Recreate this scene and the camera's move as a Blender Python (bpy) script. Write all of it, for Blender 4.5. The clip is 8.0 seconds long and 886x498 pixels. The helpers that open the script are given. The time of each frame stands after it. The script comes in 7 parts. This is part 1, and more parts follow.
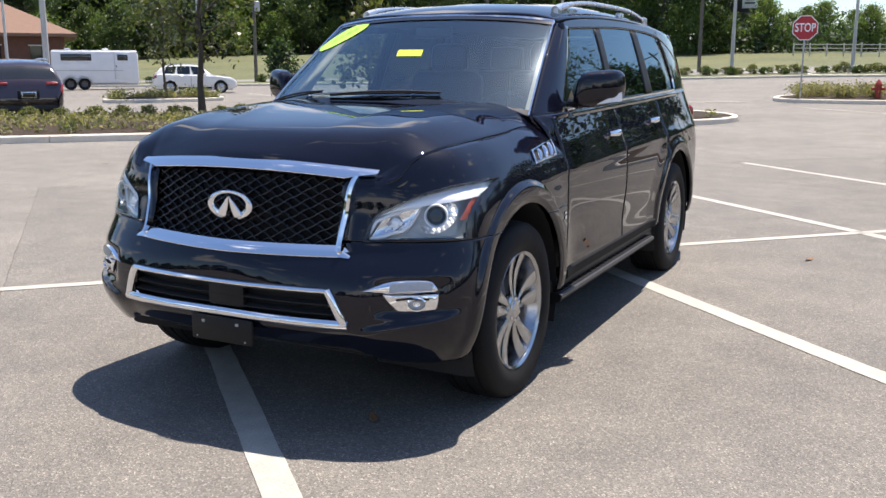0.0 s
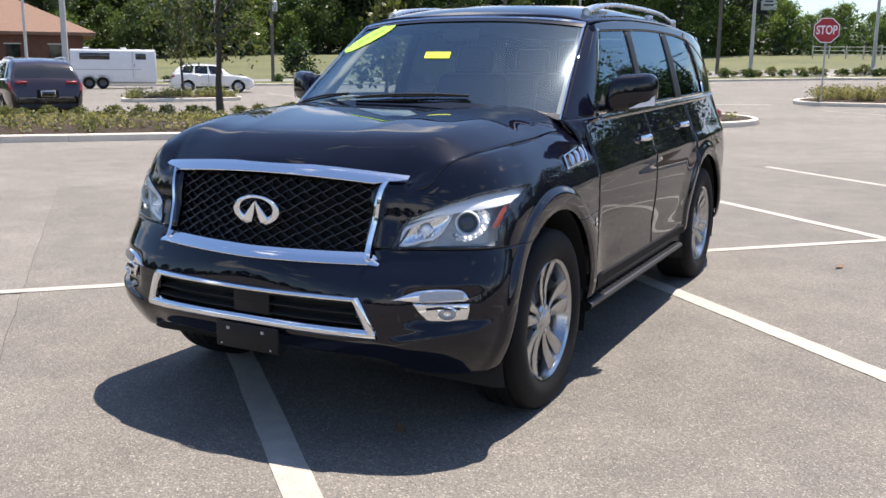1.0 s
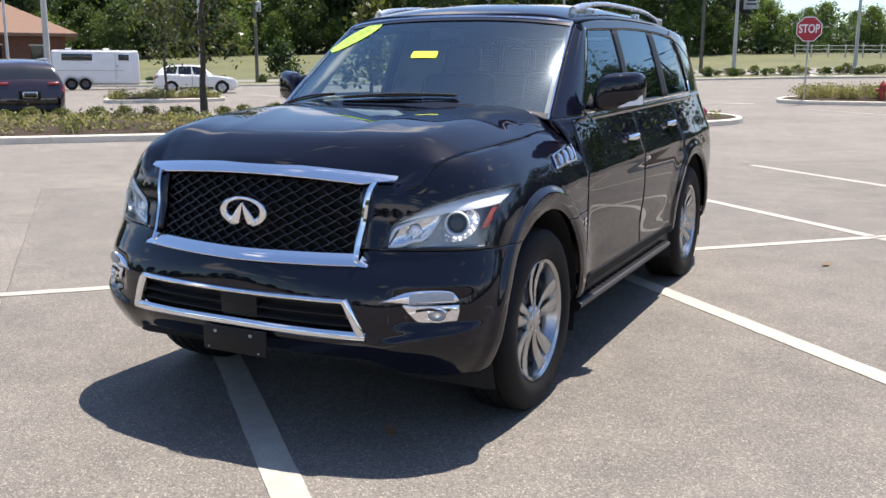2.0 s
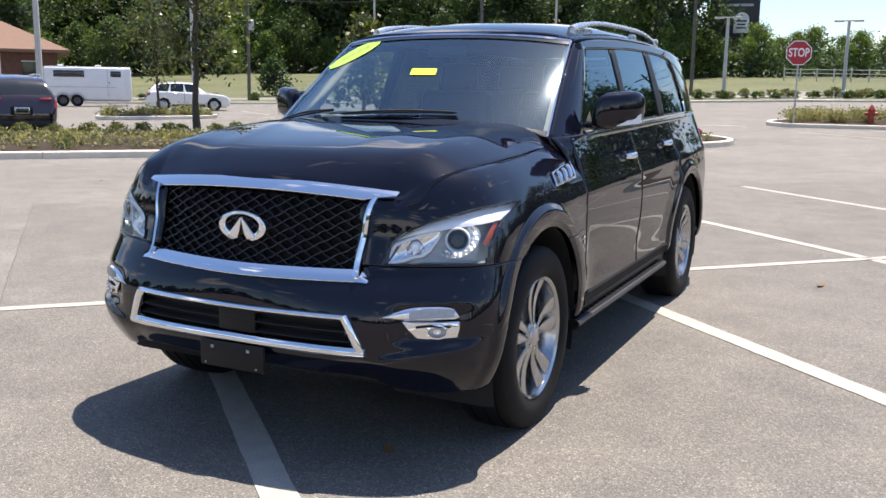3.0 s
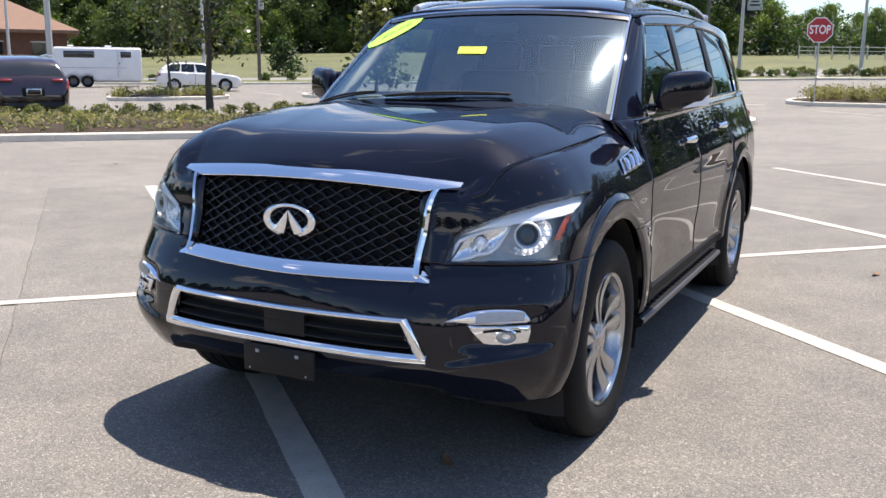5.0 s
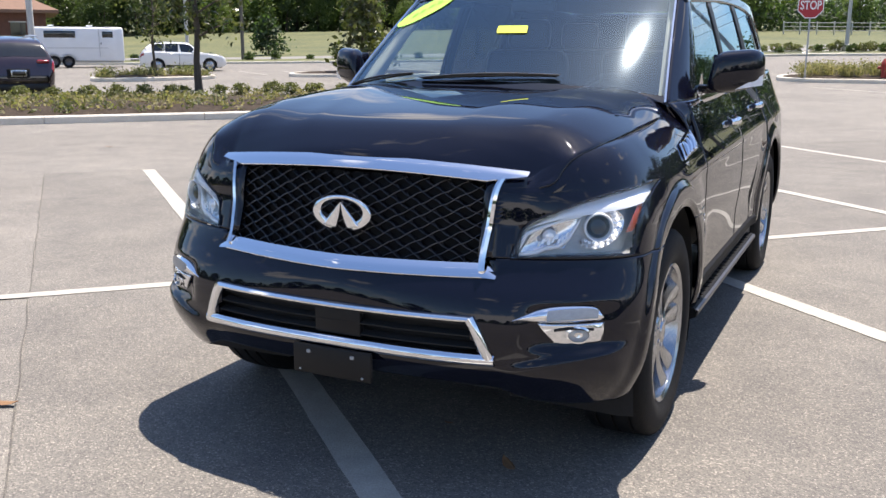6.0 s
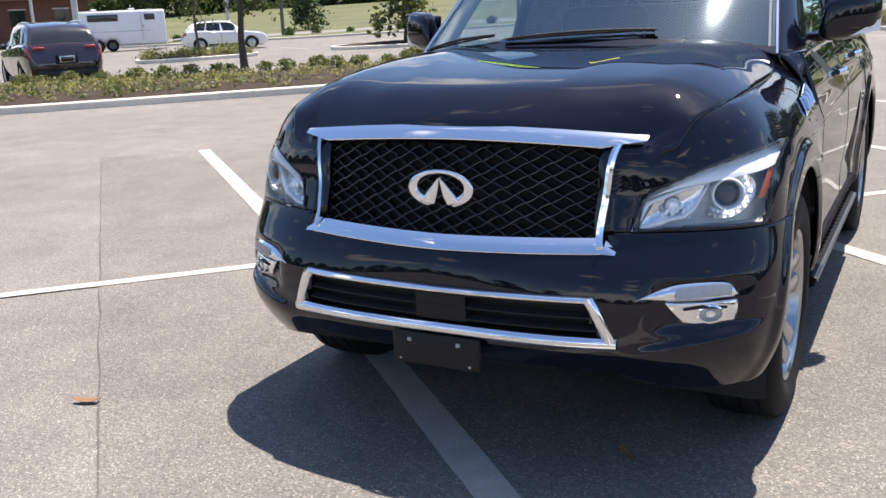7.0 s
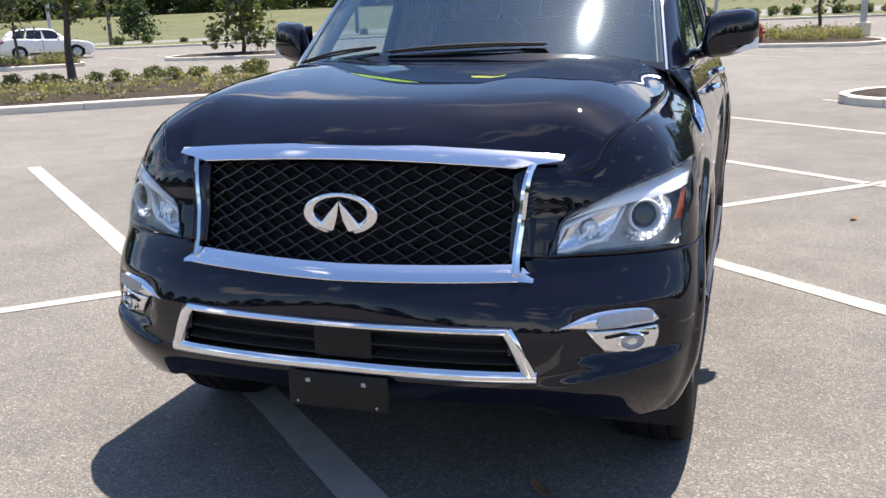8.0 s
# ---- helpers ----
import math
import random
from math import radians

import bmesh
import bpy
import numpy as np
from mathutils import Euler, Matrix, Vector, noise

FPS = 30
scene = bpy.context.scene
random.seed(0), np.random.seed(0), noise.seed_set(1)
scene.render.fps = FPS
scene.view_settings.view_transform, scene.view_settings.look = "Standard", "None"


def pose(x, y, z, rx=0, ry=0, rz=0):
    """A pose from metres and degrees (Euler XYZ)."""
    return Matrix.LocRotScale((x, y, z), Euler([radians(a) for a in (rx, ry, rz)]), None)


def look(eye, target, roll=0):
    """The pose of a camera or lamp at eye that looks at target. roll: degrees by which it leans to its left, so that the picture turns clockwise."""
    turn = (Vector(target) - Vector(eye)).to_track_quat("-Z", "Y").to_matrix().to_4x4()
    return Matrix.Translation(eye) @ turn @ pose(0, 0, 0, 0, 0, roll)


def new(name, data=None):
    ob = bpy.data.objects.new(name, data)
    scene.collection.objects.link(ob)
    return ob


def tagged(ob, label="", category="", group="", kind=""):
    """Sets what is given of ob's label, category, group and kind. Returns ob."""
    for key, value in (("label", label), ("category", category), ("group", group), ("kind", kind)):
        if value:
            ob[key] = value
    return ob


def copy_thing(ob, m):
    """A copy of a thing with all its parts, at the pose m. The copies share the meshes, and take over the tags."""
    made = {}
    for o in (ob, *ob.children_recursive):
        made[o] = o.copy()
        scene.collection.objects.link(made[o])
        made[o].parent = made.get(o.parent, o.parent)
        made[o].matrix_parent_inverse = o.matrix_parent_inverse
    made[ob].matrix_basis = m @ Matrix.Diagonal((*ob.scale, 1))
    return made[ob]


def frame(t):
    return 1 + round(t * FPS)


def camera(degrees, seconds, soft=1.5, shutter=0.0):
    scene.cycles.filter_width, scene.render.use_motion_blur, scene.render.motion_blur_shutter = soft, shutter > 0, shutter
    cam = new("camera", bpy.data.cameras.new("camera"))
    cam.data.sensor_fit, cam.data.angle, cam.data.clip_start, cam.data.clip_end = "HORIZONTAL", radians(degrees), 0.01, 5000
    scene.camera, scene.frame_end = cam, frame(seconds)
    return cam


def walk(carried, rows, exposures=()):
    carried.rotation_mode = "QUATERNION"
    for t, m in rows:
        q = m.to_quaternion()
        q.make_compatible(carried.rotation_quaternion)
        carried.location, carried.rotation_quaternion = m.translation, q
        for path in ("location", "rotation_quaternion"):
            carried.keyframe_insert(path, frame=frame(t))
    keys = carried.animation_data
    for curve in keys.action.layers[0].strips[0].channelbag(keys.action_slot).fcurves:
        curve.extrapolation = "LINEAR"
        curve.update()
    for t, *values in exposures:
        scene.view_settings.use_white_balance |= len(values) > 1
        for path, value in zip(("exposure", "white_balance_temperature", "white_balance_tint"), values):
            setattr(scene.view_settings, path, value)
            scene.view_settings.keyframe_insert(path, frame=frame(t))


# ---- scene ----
import functools

# ---------------------------------------------------------------- camera
cam = camera(51.6, 8.0)
PATH = [
    (0, (2.514, -3.854, 1.508), (1.631, -2.101, 1.122), 0.1),
    (0.5, (2.457, -3.814, 1.51), (1.561, -2.069, 1.124), 0.1),
    (1, (2.409, -3.795, 1.518), (1.498, -2.056, 1.133), 0.4),
    (1.5, (2.392, -3.787, 1.513), (1.484, -2.05, 1.114), 0.2),
    (2, (2.383, -3.777, 1.516), (1.5, -2.024, 1.131), 0.2),
    (2.2, (2.37, -3.785, 1.507), (1.498, -2.023, 1.139), 0.3),
    (3.3, (2.32, -3.779, 1.5), (1.458, -2.007, 1.155), 1.1),
    (3.5, (2.297, -3.775, 1.51), (1.439, -2.005, 1.151), 1.5),
    (4, (2.232, -3.764, 1.51), (1.355, -2.008, 1.128), 1.7),
    (4.5, (2.151, -3.698, 1.5), (1.266, -1.945, 1.115), 1.2),
    (4.7, (2.094, -3.649, 1.497), (1.209, -1.896, 1.118), 0.7),
    (5.8, (1.763, -3.519, 1.517), (0.898, -1.768, 1.088), 0.4),
    (6, (1.678, -3.532, 1.511), (0.833, -1.772, 1.08), 0.2),
    (6.5, (1.53, -3.526, 1.497), (0.637, -1.8, 1.025), -0.8),
    (7, (1.385, -3.393, 1.485), (0.457, -1.692, 0.99), -2.6),
    (7.5, (1.273, -3.279, 1.49), (0.479, -1.507, 1.012), -2.5),
    (8, (1.112, -3.251, 1.481), (0.499, -1.409, 1.001), -1.5),
]
walk(cam, [(t, look(eye, target, roll)) for t, eye, target, roll in PATH], exposures=[(0.0, 0.99, 6950, 14), (8.0, 1.12, 6900, 14)])

# ---------------------------------------------------------------- daylight
SUN_DIR = Vector((0.07, 0.32, 1.0)).normalized()
sun_data = bpy.data.lights.new("sun", "SUN")
sun_data.energy, sun_data.angle, sun_data.color = 4.75, radians(0.55), (1.0, 0.95, 0.88)
sun = new("sun", sun_data)
sun.matrix_world = look(SUN_DIR * 60, (0, 0, 0))

world = bpy.data.worlds.new("sky")
scene.world = world
world.use_nodes = True
wn, wl = world.node_tree.nodes, world.node_tree.links
wn.clear()
sky = wn.new("ShaderNodeTexSky")
sky.sky_type, sky.sun_disc = "NISHITA", False
sky.sun_elevation = math.asin(SUN_DIR.z)
sky.sun_rotation = math.atan2(SUN_DIR.x, SUN_DIR.y)
sky.air_density, sky.dust_density, sky.ozone_density = 1.0, 0.6, 5.0
coords = wn.new("ShaderNodeTexCoord")
squash = wn.new("ShaderNodeMapping")
squash.inputs["Scale"].default_value = (1.0, 1.0, 1.7)
cloud = wn.new("ShaderNodeTexNoise")
cloud.inputs["Scale"].default_value, cloud.inputs["Detail"].default_value = 3.0, 9.0
cloud.inputs["Roughness"].default_value = 0.58
ramp = wn.new("ShaderNodeValToRGB")
ramp.color_ramp.elements[0].position, ramp.color_ramp.elements[1].position = 0.55, 0.64
mixc = wn.new("ShaderNodeMix")
mixc.data_type = "RGBA"
mixc.inputs["B"].default_value = (7.6, 7.8, 8.2, 1)
back = wn.new("ShaderNodeBackground")
back.inputs["Strength"].default_value = 0.100
wout = wn.new("ShaderNodeOutputWorld")
wl.new(coords.outputs["Generated"], squash.inputs["Vector"])
wl.new(squash.outputs["Vector"], cloud.inputs["Vector"])
split = wn.new("ShaderNodeSeparateXYZ")
low_sky = wn.new("ShaderNodeMapRange")
low_sky.inputs["From Min"].default_value, low_sky.inputs["From Max"].default_value = 0.0, 0.65
low_sky.inputs["To Min"].default_value, low_sky.inputs["To Max"].default_value = 0.07, -0.06
heap = wn.new("ShaderNodeMath")
heap.operation = "ADD"
wl.new(coords.outputs["Generated"], split.inputs["Vector"])
wl.new(split.outputs["Z"], low_sky.inputs["Value"])
wl.new(cloud.outputs["Fac"], heap.inputs[0])
wl.new(low_sky.outputs["Result"], heap.inputs[1])
wl.new(heap.outputs[0], ramp.inputs["Fac"])
wl.new(ramp.outputs["Color"], mixc.inputs["Factor"])
tone = wn.new("ShaderNodeVectorMath")
tone.operation = "MULTIPLY"
tone.inputs[1].default_value = (0.95, 1.0, 1.04)
wl.new(sky.outputs["Color"], tone.inputs[0])
wl.new(tone.outputs["Vector"], mixc.inputs["A"])
wl.new(mixc.outputs["Result"], back.inputs["Color"])
wl.new(back.outputs["Background"], wout.inputs["Surface"])


# ---------------------------------------------------------------- materials
def material(name, color, rough=0.5, metal=0.0, coat=0.0, vary=0.0, scale=8.0, bump=0.0, bump_scale=60.0, island=0.0, rnd=0.0, color2=None, spec=0.5, detail=5.0):
    """Procedural surface: base colour with broad and fine noise, roughness variation and fine relief."""
    m = bpy.data.materials.new(name)
    m.use_nodes = True
    nt = m.node_tree
    p = nt.nodes["Principled BSDF"]
    p.inputs["Roughness"].default_value, p.inputs["Metallic"].default_value = rough, metal
    p.inputs["Coat Weight"].default_value, p.inputs["Coat Roughness"].default_value, p.inputs["Coat IOR"].default_value = coat, 0.012, 1.48
    p.inputs["Specular IOR Level"].default_value = spec
    p.inputs["Base Color"].default_value = (*color, 1)
    tc = nt.nodes.new("ShaderNodeTexCoord")
    if vary > 0 or color2:
        c2 = color2 or tuple(c * (1 - vary) for c in color)
        n1 = nt.nodes.new("ShaderNodeTexNoise")
        n1.inputs["Scale"].default_value, n1.inputs["Detail"].default_value = scale, detail
        n2 = nt.nodes.new("ShaderNodeTexNoise")
        n2.inputs["Scale"].default_value, n2.inputs["Detail"].default_value = scale * 11, 3
        add = nt.nodes.new("ShaderNodeMath")
        add.operation = "MULTIPLY_ADD"
        add.inputs[1].default_value, add.inputs[2].default_value = 0.5, 0.0
        avg = nt.nodes.new("ShaderNodeMath")
        avg.operation = "MULTIPLY_ADD"
        avg.inputs[1].default_value = 0.5
        cr = nt.nodes.new("ShaderNodeValToRGB")
        cr.color_ramp.elements[0].position, cr.color_ramp.elements[1].position = 0.35, 0.65
        cr.color_ramp.elements[0].color, cr.color_ramp.elements[1].color = (*c2, 1), (*color, 1)
        for n in (n1, n2):
            nt.links.new(tc.outputs["Object"], n.inputs["Vector"])
        nt.links.new(n1.outputs["Fac"], add.inputs[0])
        nt.links.new(n2.outputs["Fac"], avg.inputs[0])
        nt.links.new(add.outputs[0], avg.inputs[2])
        nt.links.new(avg.outputs[0], cr.inputs["Fac"])
        last = cr.outputs["Color"]
        if island or rnd:
            if island:
                src = nt.nodes.new("ShaderNodeNewGeometry").outputs["Random Per Island"]
            else:
                src = nt.nodes.new("ShaderNodeObjectInfo").outputs["Random"]
            k = nt.nodes.new("ShaderNodeMapRange")
            k.inputs["To Min"].default_value, k.inputs["To Max"].default_value = 1 - max(island, rnd), 1 + max(island, rnd)
            nt.links.new(src, k.inputs["Value"])
            mul = nt.nodes.new("ShaderNodeVectorMath")
            mul.operation = "SCALE"
            nt.links.new(last, mul.inputs[0])
            nt.links.new(k.outputs["Result"], mul.inputs["Scale"])
            last = mul.outputs["Vector"]
        nt.links.new(last, p.inputs["Base Color"])
        rr = nt.nodes.new("ShaderNodeMapRange")
        rr.inputs["To Min"].default_value, rr.inputs["To Max"].default_value = max(rough - 0.08, 0.0), min(rough + 0.08, 1)
        nt.links.new(n1.outputs["Fac"], rr.inputs["Value"])
        if rough > 0.1:
            nt.links.new(rr.outputs["Result"], p.inputs["Roughness"])
    if bump > 0:
        nb = nt.nodes.new("ShaderNodeTexNoise")
        nb.inputs["Scale"].default_value, nb.inputs["Detail"].default_value = bump_scale, 4
        nt.links.new(tc.outputs["Object"], nb.inputs["Vector"])
        b = nt.nodes.new("ShaderNodeBump")
        b.inputs["Strength"].default_value, b.inputs["Distance"].default_value = bump, 0.01
        nt.links.new(nb.outputs["Fac"], b.inputs["Height"])
        nt.links.new(b.outputs["Normal"], p.inputs["Normal"])
    return m


def glass_material(name, tint, ior=1.5, glare=0.06, blur=0.12):
    """Thin window glass: mirror-like by Fresnel, the rest passes straight through, tinted."""
    m = bpy.data.materials.new(name)
    m.use_nodes = True
    nt = m.node_tree
    nt.nodes.clear()
    out = nt.nodes.new("ShaderNodeOutputMaterial")
    mix = nt.nodes.new("ShaderNodeMixShader")
    tr = nt.nodes.new("ShaderNodeBsdfTransparent")
    tr.inputs["Color"].default_value = (*tint, 1)
    gl = nt.nodes.new("ShaderNodeBsdfGlossy")
    gl.inputs["Roughness"].default_value = 0.0
    gl.inputs["Color"].default_value = (0.74, 0.92, 1.0, 1)
    # blurred second reflection imitates bloom round the sun's glint, tinted sky blue
    halo = nt.nodes.new("ShaderNodeBsdfGlossy")
    halo.inputs["Roughness"].default_value = blur
    halo.inputs["Color"].default_value = (0.72, 0.88, 1.0, 1)
    both = nt.nodes.new("ShaderNodeMixShader")
    both.inputs["Fac"].default_value = glare
    nt.links.new(gl.outputs["BSDF"], both.inputs[1])
    nt.links.new(halo.outputs["BSDF"], both.inputs[2])
    # both faces of the pane mirror alike: head-on share f0, rising to all at a grazing look
    f0 = 1.9 * ((ior - 1) / (ior + 1)) ** 2
    lw = nt.nodes.new("ShaderNodeLayerWeight")
    lw.inputs["Blend"].default_value = 0.5
    pw = nt.nodes.new("ShaderNodeMath")
    pw.operation = "POWER"
    pw.inputs[1].default_value = 5.0
    fr = nt.nodes.new("ShaderNodeMath")
    fr.operation = "MULTIPLY_ADD"
    fr.inputs[1].default_value, fr.inputs[2].default_value = 1 - f0, f0
    nt.links.new(lw.outputs["Facing"], pw.inputs[0])
    nt.links.new(pw.outputs[0], fr.inputs[0])
    nt.links.new(fr.outputs[0], mix.inputs["Fac"])
    nt.links.new(tr.outputs["BSDF"], mix.inputs[1])
    nt.links.new(both.outputs["Shader"], mix.inputs[2])
    nt.links.new(mix.outputs["Shader"], out.inputs["Surface"])
    return m


def leafy(m, amount=0.4):
    """Lets light through thin leaves."""
    nt = m.node_tree
    p, out = nt.nodes["Principled BSDF"], nt.nodes["Material Output"]
    tr = nt.nodes.new("ShaderNodeBsdfTranslucent")
    mix = nt.nodes.new("ShaderNodeMixShader")
    mix.inputs["Fac"].default_value = amount
    src = p.inputs["Base Color"].links[0].from_socket
    boost = nt.nodes.new("ShaderNodeVectorMath")
    boost.operation = "MULTIPLY"
    boost.inputs[1].default_value = (1.5, 1.6, 0.8)
    nt.links.new(src, boost.inputs[0])
    nt.links.new(boost.outputs["Vector"], tr.inputs["Color"])
    nt.links.new(p.outputs["BSDF"], mix.inputs[1])
    nt.links.new(tr.outputs["BSDF"], mix.inputs[2])
    nt.links.new(mix.outputs["Shader"], out.inputs["Surface"])
    return m


M = {}
M["paint"] = material("black_paint", (0.0036, 0.0042, 0.0105), 0.55, coat=1.0, spec=0.0)
M["chrome"] = material("chrome", (0.82, 0.84, 0.88), 0.06, metal=1.0)
M["alloy"] = material("wheel_alloy", (0.46, 0.47, 0.49), 0.22, metal=1.0, vary=0.1, scale=20)
M["alloy_dark"] = material("wheel_inner", (0.10, 0.10, 0.11), 0.4, metal=0.8, vary=0.3, scale=15)
M["rubber"] = material("tyre_rubber", (0.009, 0.009, 0.010), 0.75, spec=0.25, vary=0.35, scale=12, bump=0.15, bump_scale=90)
M["black_plastic"] = material("black_plastic", (0.009, 0.009, 0.010), 0.5, vary=0.3, scale=25, bump=0.1, bump_scale=300)
M["gloss_black"] = material("gloss_black_trim", (0.006, 0.006, 0.007), 0.12, coat=0.6)
M["matte_black"] = material("underbody_black", (0.014, 0.014, 0.015), 0.9, vary=0.4, scale=9)
M["trim_black"] = material("satin_black_trim", (0.010, 0.010, 0.011), 0.45, spec=0.25)
M["step_black"] = material("step_rubber", (0.009, 0.009, 0.010), 0.65, vary=0.3, scale=20, spec=0.15)
M["silver"] = material("roof_rail_silver", (0.62, 0.64, 0.67), 0.28, metal=0.9, vary=0.05)
M["windshield"] = glass_material("windshield_glass", (0.76, 0.88, 0.88), 1.85, 0.15, 0.075)
M["side_glass"] = glass_material("front_door_glass", (0.70, 0.76, 0.75), 1.55)
M["privacy_glass"] = glass_material("privacy_glass", (0.05, 0.055, 0.06), 1.6)
M["lens"] = glass_material("lamp_lens", (0.95, 0.96, 0.97), 1.35)
M["reflector"] = material("lamp_reflector", (0.92, 0.93, 0.95), 0.22, metal=1.0, vary=0.25, scale=60)
M["lamp_mid"] = material("lamp_grey_surround", (0.50, 0.50, 0.49), 0.35, metal=0.3, vary=0.25, scale=40)
M["crystal"] = material("lamp_crystal", (0.93, 0.94, 0.95), 0.16, metal=0.35, coat=1.0)
M["led"] = material("lit_white_led", (0.9, 0.9, 0.9), 0.3)
M["led"].node_tree.nodes["Principled BSDF"].inputs["Emission Color"].default_value = (1.0, 0.97, 0.92, 1)
M["led"].node_tree.nodes["Principled BSDF"].inputs["Emission Strength"].default_value = 1.1
M["lamp_grey"] = material("lamp_grey_housing", (0.42, 0.42, 0.43), 0.35, metal=0.6, vary=0.25, scale=40)
M["lamp_white"] = material("lamp_light_guide", (0.82, 0.84, 0.87), 0.2, coat=0.5)
M["amber"] = material("amber_reflector", (0.42, 0.07, 0.02), 0.25, coat=0.4, vary=0.3, scale=120)
M["red_lens"] = material("red_lamp_lens", (0.30, 0.01, 0.012), 0.12, coat=1.0, vary=0.2, scale=60)
M["leather"] = material("dark_leather", (0.014, 0.013, 0.014), 0.5, vary=0.3, scale=14, bump=0.1, bump_scale=160)
M["trim_light"] = material("pale_interior_trim", (0.68, 0.66, 0.60), 0.7, vary=0.12, scale=8)
M["trim_dark"] = material("dark_roof_lining", (0.05, 0.05, 0.054), 0.8, vary=0.15, scale=8)
M["mesh_black"] = material("grille_mesh_black", (0.016, 0.016, 0.018), 0.26, coat=0.5)
M["mirror"] = material("mirror_glass", (0.9, 0.9, 0.9), 0.02, metal=1.0)
M["tag_yellow"] = material("yellow_tag", (0.70, 0.82, 0.04), 0.55, vary=0.06, scale=14)
M["tag_green"] = material("lime_decal", (0.40, 0.78, 0.10), 0.5, vary=0.08, scale=14)
M["tag_text"] = material("decal_lettering", (0.24, 0.50, 0.05), 0.6)
M["white_car"] = material("white_car_paint", (0.78, 0.78, 0.77), 0.25, coat=0.6, vary=0.04, scale=3)
M["white_panel"] = material("white_trailer_panel", (0.76, 0.77, 0.78), 0.4, vary=0.08, scale=2)
M["dark_car"] = material("dark_car_paint", (0.020, 0.011, 0.017), 0.15, coat=1.0)
M["dark_glass"] = material("dark_window_glass", (0.01, 0.012, 0.014), 0.05, coat=0.6)
M["grey_metal"] = material("galvanised_steel", (0.42, 0.43, 0.44), 0.5, metal=0.4, vary=0.15, scale=6)
M["pole_paint"] = material("pale_pole_paint", (0.48, 0.48, 0.46), 0.5, vary=0.12, scale=4)
M["wood_pole"] = material("weathered_pole", (0.13, 0.12, 0.10), 0.85, vary=0.4, scale=5)
M["sign_red"] = material("sign_red", (0.42, 0.025, 0.035), 0.5, vary=0.1, scale=6)
M["sign_white"] = material("sign_white", (0.80, 0.80, 0.80), 0.5)
M["billboard"] = material("billboard_black", (0.02, 0.02, 0.023), 0.5, vary=0.3, scale=2)
M["hydrant"] = material("hydrant_red", (0.33, 0.03, 0.02), 0.5, vary=0.3, scale=20)
M["brick"] = material("brick_wall", (0.14, 0.065, 0.045), 0.85, vary=0.4, scale=3, bump=0.3, bump_scale=30)
M["roof_tan"] = material("tan_shingles", (0.20, 0.118, 0.082), 0.85, vary=0.25, scale=3)
M["bark"] = material("bark", (0.10, 0.08, 0.06), 0.9, vary=0.5, scale=9, bump=0.6, bump_scale=40)
M["leaf"] = material("leaf_green", (0.072, 0.108, 0.034), 0.55, color2=(0.038, 0.064, 0.019), scale=1.5, island=0.45)
M["leaf_deep"] = material("leaf_deep_green", (0.044, 0.074, 0.030), 0.6, color2=(0.021, 0.040, 0.015), scale=0.8, island=0.5)
M["leaf_light"] = material("leaf_fresh_green", (0.12, 0.17, 0.045), 0.6, color2=(0.06, 0.10, 0.022), scale=0.8, island=0.4)
M["leaf_gloss"] = material("leaf_glossy_olive", (0.085, 0.105, 0.032), 0.32, color2=(0.05, 0.05, 0.02), scale=3, island=0.5)
M["shrub"] = material("shrub_leaves", (0.165, 0.170, 0.072), 0.6, color2=(0.085, 0.098, 0.038), scale=4, island=0.45)
M["dry_grass"] = material("dry_grass_blades", (0.30, 0.255, 0.165), 0.8, color2=(0.14, 0.135, 0.075), scale=2, island=0.35)
for k in ("leaf", "leaf_deep", "leaf_light", "leaf_gloss", "shrub", "dry_grass"):
    leafy(M[k])
M["grass"] = material("mown_grass", (0.130, 0.132, 0.054), 0.9, color2=(0.048, 0.062, 0.022), scale=0.22, bump=0.5, bump_scale=20)
M["mulch"] = material("bark_mulch", (0.020, 0.014, 0.011), 0.95, spec=0.2, color2=(0.060, 0.045, 0.031), scale=9, bump=1.0, bump_scale=18)
M["kerb"] = material("kerb_concrete", (0.70, 0.65, 0.56), 0.85, vary=0.2, scale=3, bump=0.3, bump_scale=80, rnd=0.06)
M["road"] = material("old_road", (0.20, 0.195, 0.185), 0.9, vary=0.2, scale=0.4)
M["dead_leaf"] = material("fallen_leaf", (0.24, 0.13, 0.06), 0.8, vary=0.4, scale=40)
M["wood_fence"] = material("white_fence", (0.50, 0.50, 0.47), 0.6, vary=0.1)


